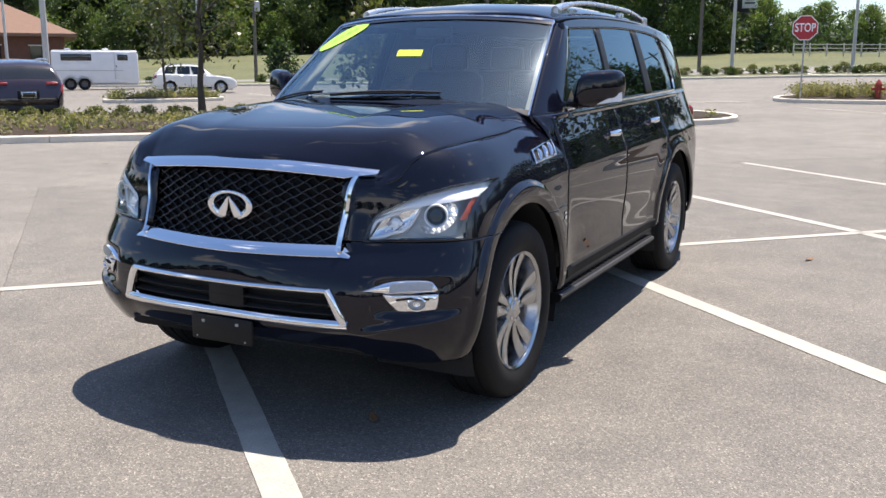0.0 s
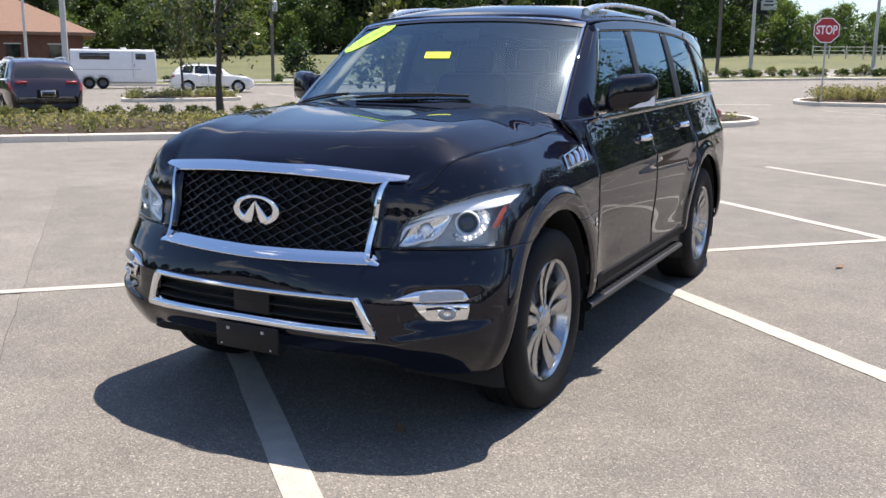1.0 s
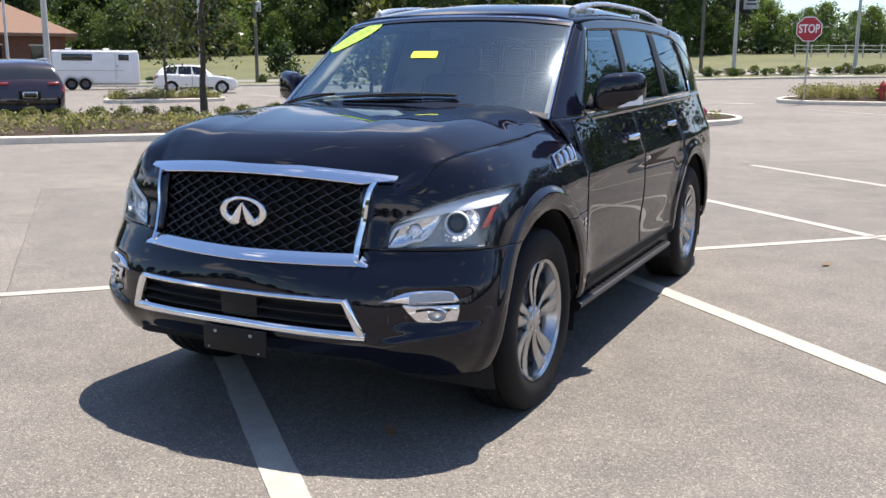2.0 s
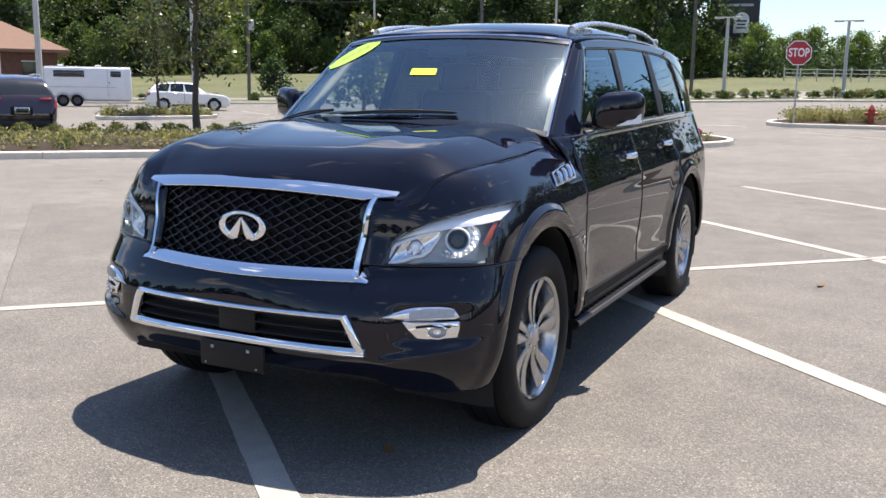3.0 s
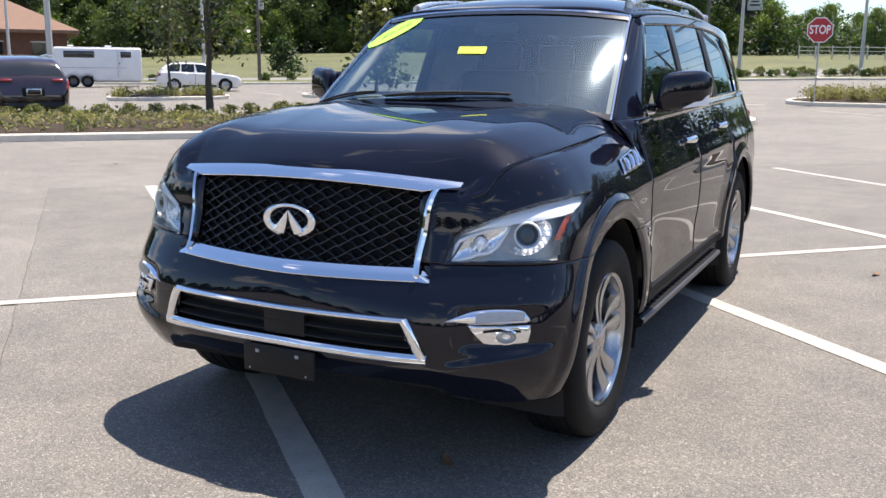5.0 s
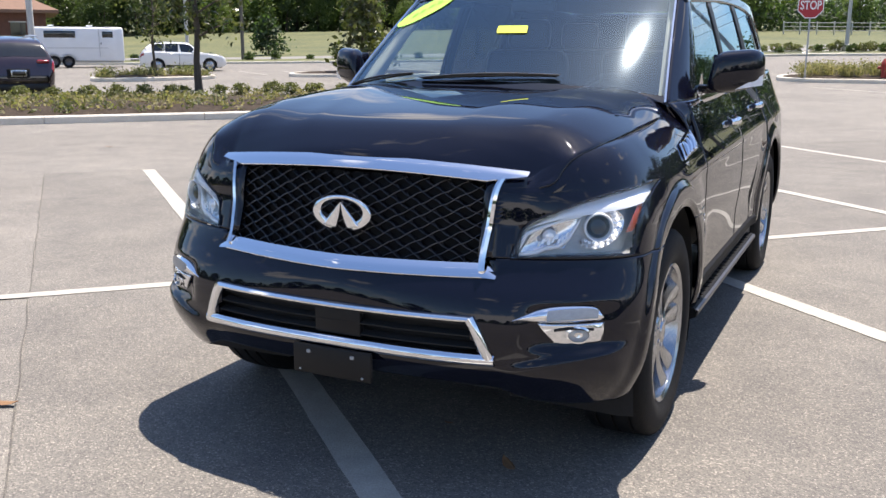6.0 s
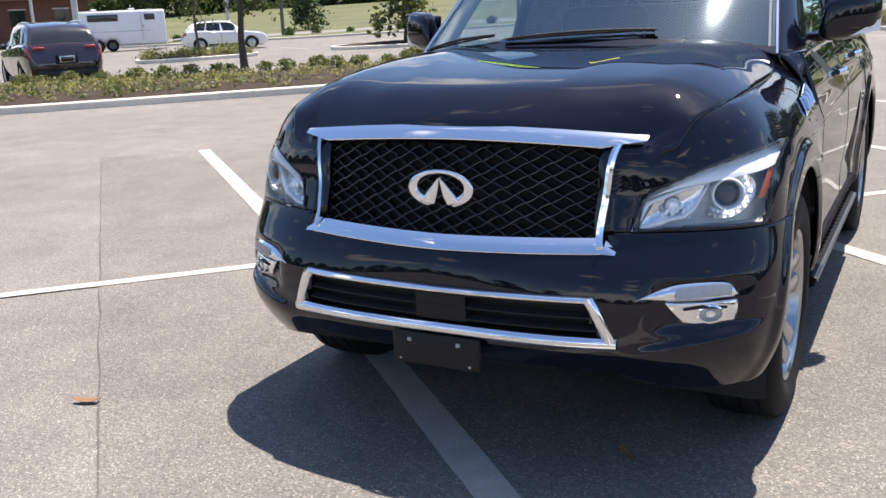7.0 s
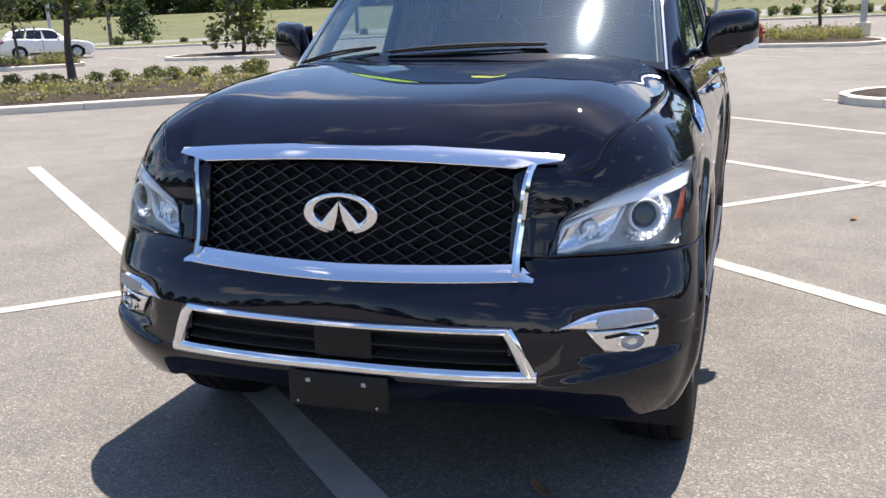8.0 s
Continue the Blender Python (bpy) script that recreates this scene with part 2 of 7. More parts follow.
def asphalt_material(name, tone):
    """Worn lot asphalt: broad bleached patches, tyre tracks, pale aggregate specks and grit relief."""
    m = bpy.data.materials.new(name)
    m.use_nodes = True
    nt = m.node_tree
    p = nt.nodes["Principled BSDF"]
    tc = nt.nodes.new("ShaderNodeTexCoord")

    def noise_node(scale, detail, rough=0.55):
        n = nt.nodes.new("ShaderNodeTexNoise")
        n.inputs["Scale"].default_value, n.inputs["Detail"].default_value, n.inputs["Roughness"].default_value = scale, detail, rough
        nt.links.new(tc.outputs["Object"], n.inputs["Vector"])
        return n

    def ramp_node(src, stops):
        r = nt.nodes.new("ShaderNodeValToRGB")
        while len(r.color_ramp.elements) < len(stops):
            r.color_ramp.elements.new(0.5)
        for e, (at, c) in zip(r.color_ramp.elements, stops):
            e.position, e.color = at, (*c, 1)
        nt.links.new(src, r.inputs["Fac"])
        return r

    def mix_node(kind, fac, a, b):
        x = nt.nodes.new("ShaderNodeMix")
        x.data_type, x.blend_type = "RGBA", kind
        x.inputs["Factor"].default_value = fac
        nt.links.new(a, x.inputs["A"])
        nt.links.new(b, x.inputs["B"])
        return x

    broad = ramp_node(noise_node(0.35, 5).outputs["Fac"], [(0.35, (0.161 * tone, 0.151 * tone, 0.138 * tone)), (0.65, (0.195 * tone, 0.184 * tone, 0.168 * tone))])
    blotch = ramp_node(noise_node(2.2, 6).outputs["Fac"], [(0.3, (0.82, 0.82, 0.83)), (0.7, (1.11, 1.10, 1.075))])
    vor = nt.nodes.new("ShaderNodeTexVoronoi")
    vor.inputs["Scale"].default_value = 160.0
    nt.links.new(tc.outputs["Object"], vor.inputs["Vector"])
    sep = nt.nodes.new("ShaderNodeSeparateColor")
    nt.links.new(vor.outputs["Color"], sep.inputs["Color"])
    grit = ramp_node(sep.outputs["Red"], [(0.0, (0.58, 0.58, 0.59)), (0.45, (0.90, 0.90, 0.90)), (0.88, (1.12, 1.11, 1.08)), (1.0, (1.95, 1.91, 1.80))])
    a = mix_node("MULTIPLY", 1.0, broad.outputs["Color"], blotch.outputs["Color"])
    b = mix_node("MULTIPLY", 1.0, a.outputs["Result"], grit.outputs["Color"])
    nt.links.new(b.outputs["Result"], p.inputs["Base Color"])
    p.inputs["Roughness"].default_value = 0.82
    p.inputs["Specular IOR Level"].default_value = 0.35
    bump = nt.nodes.new("ShaderNodeBump")
    bump.inputs["Strength"].default_value, bump.inputs["Distance"].default_value = 0.5, 0.004
    nt.links.new(vor.outputs["Distance"], bump.inputs["Height"])
    nt.links.new(bump.outputs["Normal"], p.inputs["Normal"])
    return m


M["asphalt"] = asphalt_material("lot_asphalt", 0.98)
M["asphalt_dark"] = asphalt_material("bay_asphalt", 0.87)
M["asphalt_joint"] = asphalt_material("asphalt_joint", 0.55)
M["stripe"] = material("stripe_paint", (0.40, 0.385, 0.345), 0.8, color2=(0.29, 0.28, 0.25), scale=9, bump=0.4, bump_scale=120, detail=8)


# ---------------------------------------------------------------- mesh tools
def key(tab, t):
    """Smooth curve through (t, value) keys."""
    if t <= tab[0][0]:
        return tab[0][1]
    if t >= tab[-1][0]:
        return tab[-1][1]
    for i in range(len(tab) - 1):
        (t0, v0), (t1, v1) = tab[i], tab[i + 1]
        if t <= t1:
            h = t1 - t0
            m0 = (v1 - tab[i - 1][1]) / (t1 - tab[i - 1][0]) if i else (v1 - v0) / h
            m1 = (tab[i + 2][1] - v0) / (tab[i + 2][0] - t0) if i + 2 < len(tab) else (v1 - v0) / h
            s = (t - t0) / h
            return (2 * s**3 - 3 * s**2 + 1) * v0 + (s**3 - 2 * s**2 + s) * h * m0 + (3 * s**2 - 2 * s**3) * v1 + (s**3 - s**2) * h * m1


def smooth01(a, b, t):
    s = min(max((t - a) / (b - a), 0.0), 1.0)
    return s * s * (3 - 2 * s)


def mesh_of(name, verts, faces, mat, sharp=35):
    me = bpy.data.meshes.new(name)
    me.from_pydata([tuple(v) for v in verts], [], faces)
    me.validate()
    me.shade_smooth()
    me.set_sharp_from_angle(angle=radians(sharp))
    me.materials.append(mat)
    return me


def part(name, geo, mat, parent=None, label="", sharp=35, at=None):
    """Links geometry (verts, faces) or a bmesh as one mesh object under a thing or a part."""
    if isinstance(geo, bmesh.types.BMesh):
        me = bpy.data.meshes.new(name)
        geo.normal_update()
        geo.to_mesh(me)
        geo.free()
        me.shade_smooth()
        me.set_sharp_from_angle(angle=radians(sharp))
        me.materials.append(mat)
    else:
        me = mesh_of(name, geo[0], geo[1], mat, sharp)
    ob = new(name, me)
    if at is not None:
        ob.matrix_basis = at
    if parent is not None:
        ob.parent = parent
    if label:
        ob["label"] = label
    return ob


def thing(name, label, category, at=None, group="", kind=""):
    ob = new(name)
    ob.empty_display_size = 0.2
    if at is not None:
        ob.matrix_basis = at
    return tagged(ob, label, category, group, kind)


def solid(ob, thick, offset=-1.0):
    mod = ob.modifiers.new("thickness", "SOLIDIFY")
    mod.thickness, mod.offset = thick, offset
    return ob


def grid(fn, nu, nv, drop=None, flip=False):
    """A sheet of (nu+1) x (nv+1) points fn(a, b), a and b from 0 to 1."""
    verts = [Vector(fn(i / nu, j / nv)) for i in range(nu + 1) for j in range(nv + 1)]
    faces = []
    for i in range(nu):
        for j in range(nv):
            q = [i * (nv + 1) + j, (i + 1) * (nv + 1) + j, (i + 1) * (nv + 1) + j + 1, i * (nv + 1) + j + 1]
            if drop and drop(sum((verts[k] for k in q), Vector()) / 4):
                continue
            faces.append(q[::-1] if flip else q)
    return verts, faces


def mirrored(geo):
    return [Vector((-v.x, v.y, v.z)) for v in geo[0]], [f[::-1] for f in geo[1]]


def outward(geo, centre=(0, 1.5, 0.7)):
    """Turns all faces so that most of them look away from the centre."""
    verts, faces = geo
    c, score = Vector(centre), 0.0
    for f in faces[:: max(1, len(faces) // 60)]:
        a, b, d = verts[f[0]], verts[f[1]], verts[f[2]]
        n = (b - a).cross(d - a)
        score += n.dot((a + b + d) / 3 - c)
    return geo if score >= 0 else (verts, [f[::-1] for f in faces])


def box(cx, cy, cz, sx, sy, sz, bevel=0.0, seg=2, rot=None):
    bm = bmesh.new()
    bmesh.ops.create_cube(bm, size=1.0)
    bmesh.ops.scale(bm, vec=(sx, sy, sz), verts=bm.verts)
    if bevel > 0:
        bmesh.ops.bevel(bm, geom=bm.edges[:], offset=bevel, segments=seg, affect="EDGES", profile=0.5)
    if rot is not None:
        bmesh.ops.rotate(bm, cent=(0, 0, 0), matrix=rot, verts=bm.verts)
    bmesh.ops.translate(bm, vec=(cx, cy, cz), verts=bm.verts)
    return bm


def revolve(profile, n=48, axis="x", arc=(0.0, 2 * math.pi)):
    """Turns a profile of (along, radius) pairs about an axis through the origin."""
    full = arc[1] - arc[0] > 6.28
    cols = n if full else n + 1
    verts, faces, k = [], [], len(profile)
    for i in range(cols):
        a = arc[0] + (arc[1] - arc[0]) * i / n
        c, s = math.cos(a), math.sin(a)
        for h, r in profile:
            verts.append(Vector({"x": (h, r * c, r * s), "y": (r * c, h, r * s), "z": (r * c, r * s, h)}[axis]))
    for i in range(n):
        j = (i + 1) % cols
        for p in range(k - 1):
            faces.append([i * k + p, j * k + p, j * k + p + 1, i * k + p + 1])
    return verts, faces


def tube(points, radius, n=10, closed=False, flat=1.0):
    """A rod along points; radius may be a list. flat squashes its section across the bend."""
    pts = [Vector(p) for p in points]
    rs = radius if isinstance(radius, (list, tuple)) else [radius] * len(pts)
    verts, faces, m = [], [], len(pts)
    side = None
    for i, p in enumerate(pts):
        a = pts[(i - 1) % m] if closed or i else p
        b = pts[(i + 1) % m] if closed or i < m - 1 else p
        d = (b - a).normalized()
        if side is None:
            side = d.cross(Vector((0, 0, 1)))
            if side.length < 1e-3:
                side = Vector((1, 0, 0))
        side = (side - d * side.dot(d)).normalized()
        up = d.cross(side)
        for k in range(n):
            t = 2 * math.pi * k / n
            verts.append(p + side * (math.cos(t) * rs[i]) + up * (math.sin(t) * rs[i] * flat))
    for i in range(m if closed else m - 1):
        for k in range(n):
            a, b = i * n + k, i * n + (k + 1) % n
            c, d = ((i + 1) % m) * n + (k + 1) % n, ((i + 1) % m) * n + k
            faces.append([a, b, c, d])
    if not closed:
        faces += [list(range(n))[::-1], [(m - 1) * n + k for k in range(n)]]
    return verts, faces


def strip(fn, section, n):
    """Sweeps a closed section: fn(a) gives origin and two axes; the section is a list of (u, v)."""
    verts, faces, k = [], [], len(section)
    for i in range(n + 1):
        o, ax, ay = fn(i / n)
        verts += [Vector(o) + Vector(ax) * u + Vector(ay) * v for u, v in section]
    for i in range(n):
        for p in range(k):
            q = (p + 1) % k
            faces.append([i * k + p, (i + 1) * k + p, (i + 1) * k + q, i * k + q])
    faces += [list(range(k)), [n * k + p for p in range(k)][::-1]]
    return verts, faces


def joined(*geos):
    verts, faces = [], []
    for v, f in geos:
        n = len(verts)
        verts += v
        faces += [[i + n for i in q] for q in f]
    return verts, faces


def bm_geo(bm):
    bm.verts.index_update()
    g = [v.co.copy() for v in bm.verts], [[v.index for v in f.verts] for f in bm.faces]
    bm.free()
    return g


# ---------------------------------------------------------------- the lie of the land
EYE0 = (2.4, -3.8)


def rise(x, y):
    """Height of the ground: level round the car, gently uphill away from it."""
    d = max(y - 8.0, 0.0)
    f = min(max(1 + x / 80, 0.4), 1.1)
    f += (1.1 - f) * smooth01(38, 95, d)
    far = 0.005 * d + 0.00026 * d * d
    if d > 100:
        far = 0.005 * 100 + 2.6 + (d - 100) * 0.03
    return far * f


def polar(az, d, up=0.0):
    """A place by bearing (degrees to the left of +y) and distance from where the walk begins."""
    x, y = EYE0[0] - d * math.sin(radians(az)), EYE0[1] + d * math.cos(radians(az))
    return Vector((x, y, rise(x, y) + up))


def lot(s, u):
    """A place in the car park: s along the line between the bays, u across it, both in metres."""
    k = math.sqrt(0.5)
    return Vector(((s + u) * k, (s - u) * k, 0))


def sheet(name, xs, ys, mat, lift, label, inside=None):
    n = len(ys)
    verts = [Vector((x, y, rise(x, y) + lift)) for x in xs for y in ys]
    faces = []
    for i in range(len(xs) - 1):
        for j in range(n - 1):
            if inside and not inside((xs[i] + xs[i + 1]) / 2, (ys[j] + ys[j + 1]) / 2):
                continue
            faces.append([i * n + j, (i + 1) * n + j, (i + 1) * n + j + 1, i * n + j + 1])
    ob = part(name, (verts, faces), mat)
    return tagged(ob, label, "ground", kind="structure")


def spread(a, b, step, grow=1.0):
    out, t = [a], step
    while out[-1] < b:
        out.append(out[-1] + t)
        t *= grow
    return out


axis_x = [-v for v in spread(0, 1500, 4, 1.12)][::-1][:-1] + spread(0, 1500, 4, 1.12)
axis_y = [-v for v in spread(0, 1500, 4, 1.12)][::-1][:-1] + spread(0, 110, 4) + [130, 160, 200, 260, 340, 450, 600, 900, 1400]
sheet("ground", axis_x, axis_y, M["grass"], -0.03, "mown green grass reaching to the woods")


def far_edge(x):
    """Where the car park ends and the verge begins."""
    return 47 + 0.4 * (x + 40) if x < -4 else 61.4 + 0.07 * (x + 4)


def drape(name, fn, nu, nv, lift, mat, label, category="road", kind="structure"):
    """A sheet laid on the land; fn(a, b) gives x and y."""
    def at(a, b):
        x, y = fn(a, b)
        return x, y, rise(x, y) + lift
    ob = part(name, outward(grid(at, nu, nv), (0, 0, -1e4)), mat)
    return tagged(ob, label, category, kind=kind)


drape("pavement", lambda a, b: (-110 + 190 * a, -70 + (70 + far_edge(-110 + 190 * a)) * b), 95, 60, 0.0, M["asphalt"],
      "sun-bleached grey asphalt of the car park", "car park")
drape("road", lambda a, b: (-190 + 340 * a, far_edge(-190 + 340 * a) + 8 + 10 * b), 40, 6, 0.02, M["road"],
      "pale grey road beyond the car park", "road")
# ---------------------------------------------------------------- car park surface and markings
def bay_edge(u):
    """Where the newer asphalt of the bays begins."""
    return -1.79 + 0.05 * u


def edge_sheet(name, s_from, s_to, lift, mat, label, category, ns, nu):
    def at(a, b):
        u = -8.25 + 30.25 * b
        p = lot(s_from(u) + (s_to(u) - s_from(u)) * a, u)
        return p.x, p.y, rise(p.x, p.y) + lift
    ob = part(name, outward(grid(at, ns, nu), (0, 0, -1e4)), mat)
    return tagged(ob, label, category, kind="structure")


edge_sheet("bay_pavement", bay_edge, lambda u: 45.0, 0.004, M["asphalt_dark"], "darker newer asphalt under the parking bays", "car park", 30, 30)
edge_sheet("pavement_joint", lambda u: bay_edge(u) - 0.008 + 0.012 * noise.noise(Vector((u * 2.1, 3.0, 0))), lambda u: bay_edge(u) - 0.001 + 0.012 * noise.noise(Vector((u * 2.1, 3.0, 0))) + 0.005 * noise.noise(Vector((u * 11, 7.0, 0))), 0.0065, M["asphalt_joint"], "narrow worn joint between old and new asphalt", "joint", 2, 260)


def bay_line(start, way, length, width):
    """A painted line with slightly uneven edges."""
    n = max(6, int(length / 0.12))
    q = random.Random(round(start.x * 37 + start.y * 11))
    side = Vector((-way.y, way.x, 0))

    def at(a, b):
        wob = 0.006 * (q.random() - 0.5) if a in (0.0, 1.0) else 0.0
        p = start + way * (length * b) + side * (width * (a - 0.5) + wob)
        return p.x, p.y, rise(p.x, p.y) + 0.008
    ob = part("bay_line", outward(grid(at, 3, n), (0, 0, -1e4)), M["stripe"])
    return tagged(ob, "white painted parking bay line on asphalt", "line", "white bay lines", "structure")


SPINE_U = -2.31
across = Vector((math.cos(radians(43)), -math.sin(radians(43)), 0))
along = lot(1, 0)
for s in (-0.67, 2.38, 5.43, 8.50, 11.55):
    o = lot(s, SPINE_U)
    if s < 0:
        # this one was painted a little askew of its neighbour beyond the middle line
        skew = Vector((math.cos(radians(41.3)), -math.sin(radians(41.3)), 0))
        bay_line(Vector((-6.53, 5.10, 0)), skew, 5.85, 0.145)
    else:
        bay_line(o - across * 5.72, across, 5.69, 0.13)
    bay_line(o + across * 0.03, across, 5.6, 0.14)
bay_line(lot(-14, SPINE_U), along, 44.0, 0.11)
for s in (20.5, 23.4, 26.3):
    bay_line(lot(s, -21.5), lot(0, 1), 5.0, 0.12)


def patch_line(a, b, wid=0.12):
    """A painted line elsewhere in the car park, between two places."""
    a, b = Vector(a), Vector(b)
    d = (b - a).normalized()
    n = Vector((-d.y, d.x)) * wid / 2

    def at(p, q):
        v = a.lerp(b, p) + n * (2 * q - 1)
        return v.x, v.y, rise(v.x, v.y) + 0.012
    ob = part("bay_line", outward(grid(at, 12, 1), (0, 0, -1e4)), M["stripe"])
    tagged(ob, "white painted line on the far asphalt", "line", "white bay lines", "structure")


pa, pb = polar(12.5, 37), polar(8.2, 37)
patch_line(pa.xy, pb.xy, 0.3)
patch_line((2.0, 30.7), (4.8, 33.4))
patch_line((4.4, 28.0), (7.0, 30.6))
for az in (38.5, 36.0, 33.6):
    patch_line(polar(az, 50).xy, polar(az - 1.6, 45).xy, 0.15)


# ---------------------------------------------------------------- kerbed beds
def rounded_loop(length, width, n=10):
    """Closed outline of a bed with half-round corners, centred, as (x, y) with even steps along straights."""
    r = min(width, length) / 2 * 0.85
    pts = []
    for cx, cy, a0 in ((length / 2 - r, width / 2 - r, 0), (-length / 2 + r, width / 2 - r, 90), (-length / 2 + r, -width / 2 + r, 180), (length / 2 - r, -width / 2 + r, 270)):
        pts += [(cx + r * math.cos(radians(a0 + 90 * i / n)), cy + r * math.sin(radians(a0 + 90 * i / n))) for i in range(n + 1)]
    return pts


def bed(centre, length, width, turn, soil, label, mound=0.10, seg=3.0):
    """A raised planting bed: kerb stones end to end round it, soil heaped inside."""
    m = Matrix.Translation((centre[0], centre[1], 0)) @ pose(0, 0, 0, 0, 0, turn)
    loop = rounded_loop(length, width)
    dense = []
    for i, p in enumerate(loop):
        q = loop[(i + 1) % len(loop)]
        d = math.dist(p, q)
        k = max(1, int(d / seg + 0.5))
        dense += [(p[0] + (q[0] - p[0]) * j / k, p[1] + (q[1] - p[1]) * j / k) for j in range(k)]
    kb = new("kerb")
    tagged(kb, label, "kerb", kind="structure")
    n = len(dense)
    sec = [(0.0, -0.05), (0.0, 0.125), (0.02, 0.150), (0.14, 0.152), (0.155, 0.145), (0.155, -0.05)]
    # curved runs of short steps become one stone
    i = 0
    while i < n:
        j = i + 1
        while j < n and math.dist(dense[i], dense[j]) < 1.6 and math.dist(dense[j], dense[(j + 1) % n]) < 1.6:
            j += 1
        run = [dense[k % n] for k in range(i, j + 1)]
        i = j
        verts, faces, kk = [], [], len(sec)
        for k, (x, y) in enumerate(run):
            a = Vector(run[max(k - 1, 0)])
            b = Vector(run[min(k + 1, len(run) - 1)])
            d = (b - a).normalized()
            inn = Vector((-d.y, d.x))
            gap = 0.006 * (1 if k == 0 else -1 if k == len(run) - 1 else 0)
            for u, v in sec:
                p = m @ Vector((x + inn.x * u + d.x * gap, y + inn.y * u + d.y * gap, 0))
                verts.append(Vector((p.x, p.y, rise(p.x, p.y) + v)))
        for k in range(len(run) - 1):
            for p in range(kk):
                q = (p + 1) % kk
                faces.append([k * kk + p, k * kk + q, (k + 1) * kk + q, (k + 1) * kk + p])
        faces += [list(range(kk))[::-1], [(len(run) - 1) * kk + p for p in range(kk)]]
        part("kerb_stone", (verts, faces), M["kerb"], kb)
    rnd = random.Random(int(length * 100))

    def top(a, b):
        x, y = (2 * a - 1), (2 * b - 1)
        k = max(abs(x), abs(y))
        if k > 0:
            ang = math.atan2(y, x)
        else:
            ang = 0
        # walk the outline by angle
        c, s = math.cos(ang), math.sin(ang)
        hx, hy = length / 2 - 0.14, width / 2 - 0.14
        r = min(width, length) / 2 * 0.85
        e = 8 if length > 2 * width else 4
        R = 1 / ((abs(c) / hx) ** e + (abs(s) / hy) ** e) ** (1 / e)
        px, py = c * R * k, s * R * k
        p = m @ Vector((px, py, 0))
        z = 0.13 + mound * (1 - k**3) + 0.03 * noise.noise(Vector((p.x * 0.9, p.y * 0.9, 0))) * (1 - k**6)
        return p.x, p.y, rise(p.x, p.y) + z
    ob = part("soil", outward(grid(top, 60, 30), (0, 0, -1e4)), soil)
    tagged(ob, "planting bed soil inside the kerb", "soil", kind="structure")
    return m


lane = 45.0
c = lot(-14.9, -18.9)
bed_near = bed((c.x, c.y), 60.0, 6.0, lane, M["mulch"], "pale concrete kerb of the long planting bed", 0.16)
ISLE = Vector((-26.05, 26.3))
bed(ISLE, 5.0, 2.4, 55.4, M["mulch"], "pale concrete kerb round a small planted island")
c = polar(31.0, 43.0)
bed((c.x, c.y), 7.0, 3.6, 20, M["mulch"], "pale concrete kerb round a small planted island")
c = polar(0.9, 38.6)
bed((c.x, c.y), 8.2, 4.6, -4, M["mulch"], "pale concrete kerb round the stop sign island", 0.14)
bed((5.4, 12.5), 6.0, 2.6, -30, M["mulch"], "pale concrete kerb round a mulched island")
d = Vector((1, 0.4)).normalized()
bed((-43.2 - 2.7 * d.y, far_edge(-43.2) + 2.7 * d.x), 92.5, 5.2, math.degrees(math.atan(0.4)), M["grass"], "pale concrete kerb along the far verge", 0.10)
bed((27, far_edge(27) + 2.7), 62, 5.2, 4, M["grass"], "pale concrete kerb along the far verge", 0.10)
# ---------------------------------------------------------------- the black car
HUBS = ((0.0, 0.405), (3.075, 0.405))
ARCH = 0.505
NOSE = [(0.22, -0.74), (0.32, -0.815), (0.40, -0.880), (0.47, -0.922), (0.58, -0.937), (0.70, -0.930), (0.79, -0.895), (0.95, -0.835), (1.08, -0.775), (1.16, -0.71)]
HALF = [(0.22, 0.860), (0.33, 0.928), (0.40, 0.957), (0.48, 0.973), (0.60, 0.981), (0.80, 0.985), (0.95, 0.983), (1.04, 0.968), (1.12, 0.945), (1.20, 0.915), (1.34, 0.862)]
TAIL = 4.32


def expo(z):
    s, q = smooth01(0.58, 0.84, z), smooth01(0.92, 1.07, z)
    return 4.7 + 0.3 * s - 1.2 * q, 2.45 - 1.1 * s + 0.95 * q


def corner(y, z):
    """How much the front corners stand out beyond the flank."""
    return (0.056 - 0.022 * smooth01(0.92, 1.07, z)) * smooth01(-0.28, -0.64, y)


def plan_x(y, z):
    """Half width of the bare body at a station and a height, rounding off to nose and tail."""
    m, n = expo(z)
    f = 1.0
    if y < 0:
        f = max(1 - min(1, -y / -key(NOSE, z)) ** m, 0) ** (1 / n)
    elif y > 3.5:
        f = max(1 - min(1, (y - 3.5) / (TAIL - 3.5 - 0.10 * max(z - 0.9, 0))) ** 3.2, 0) ** (1 / 3.4)
    return (key(HALF, z) + corner(y, z)) * f, f


def half_width(y, z):
    """Half the car's width at a station and a height, with the flared arches."""
    x, f = plan_x(y, z)
    for hy, hz in HUBS:
        r = math.hypot(y - hy, z - hz)
        x += f * (0.010 * smooth01(0.78, 0.60, r) + 0.018 * smooth01(0.612, 0.576, r) - 0.008 * smooth01(0.535, 0.507, r))
    x -= 0.016 * math.exp(-(((z - 0.60) / 0.13) ** 2)) * smooth01(0.5, 0.85, y) * smooth01(2.75, 2.4, y)
    x += 0.008 * math.exp(-(((z - 0.99 - 0.02 * y) / 0.035) ** 2)) * smooth01(-0.2, 0.6, y)
    return x


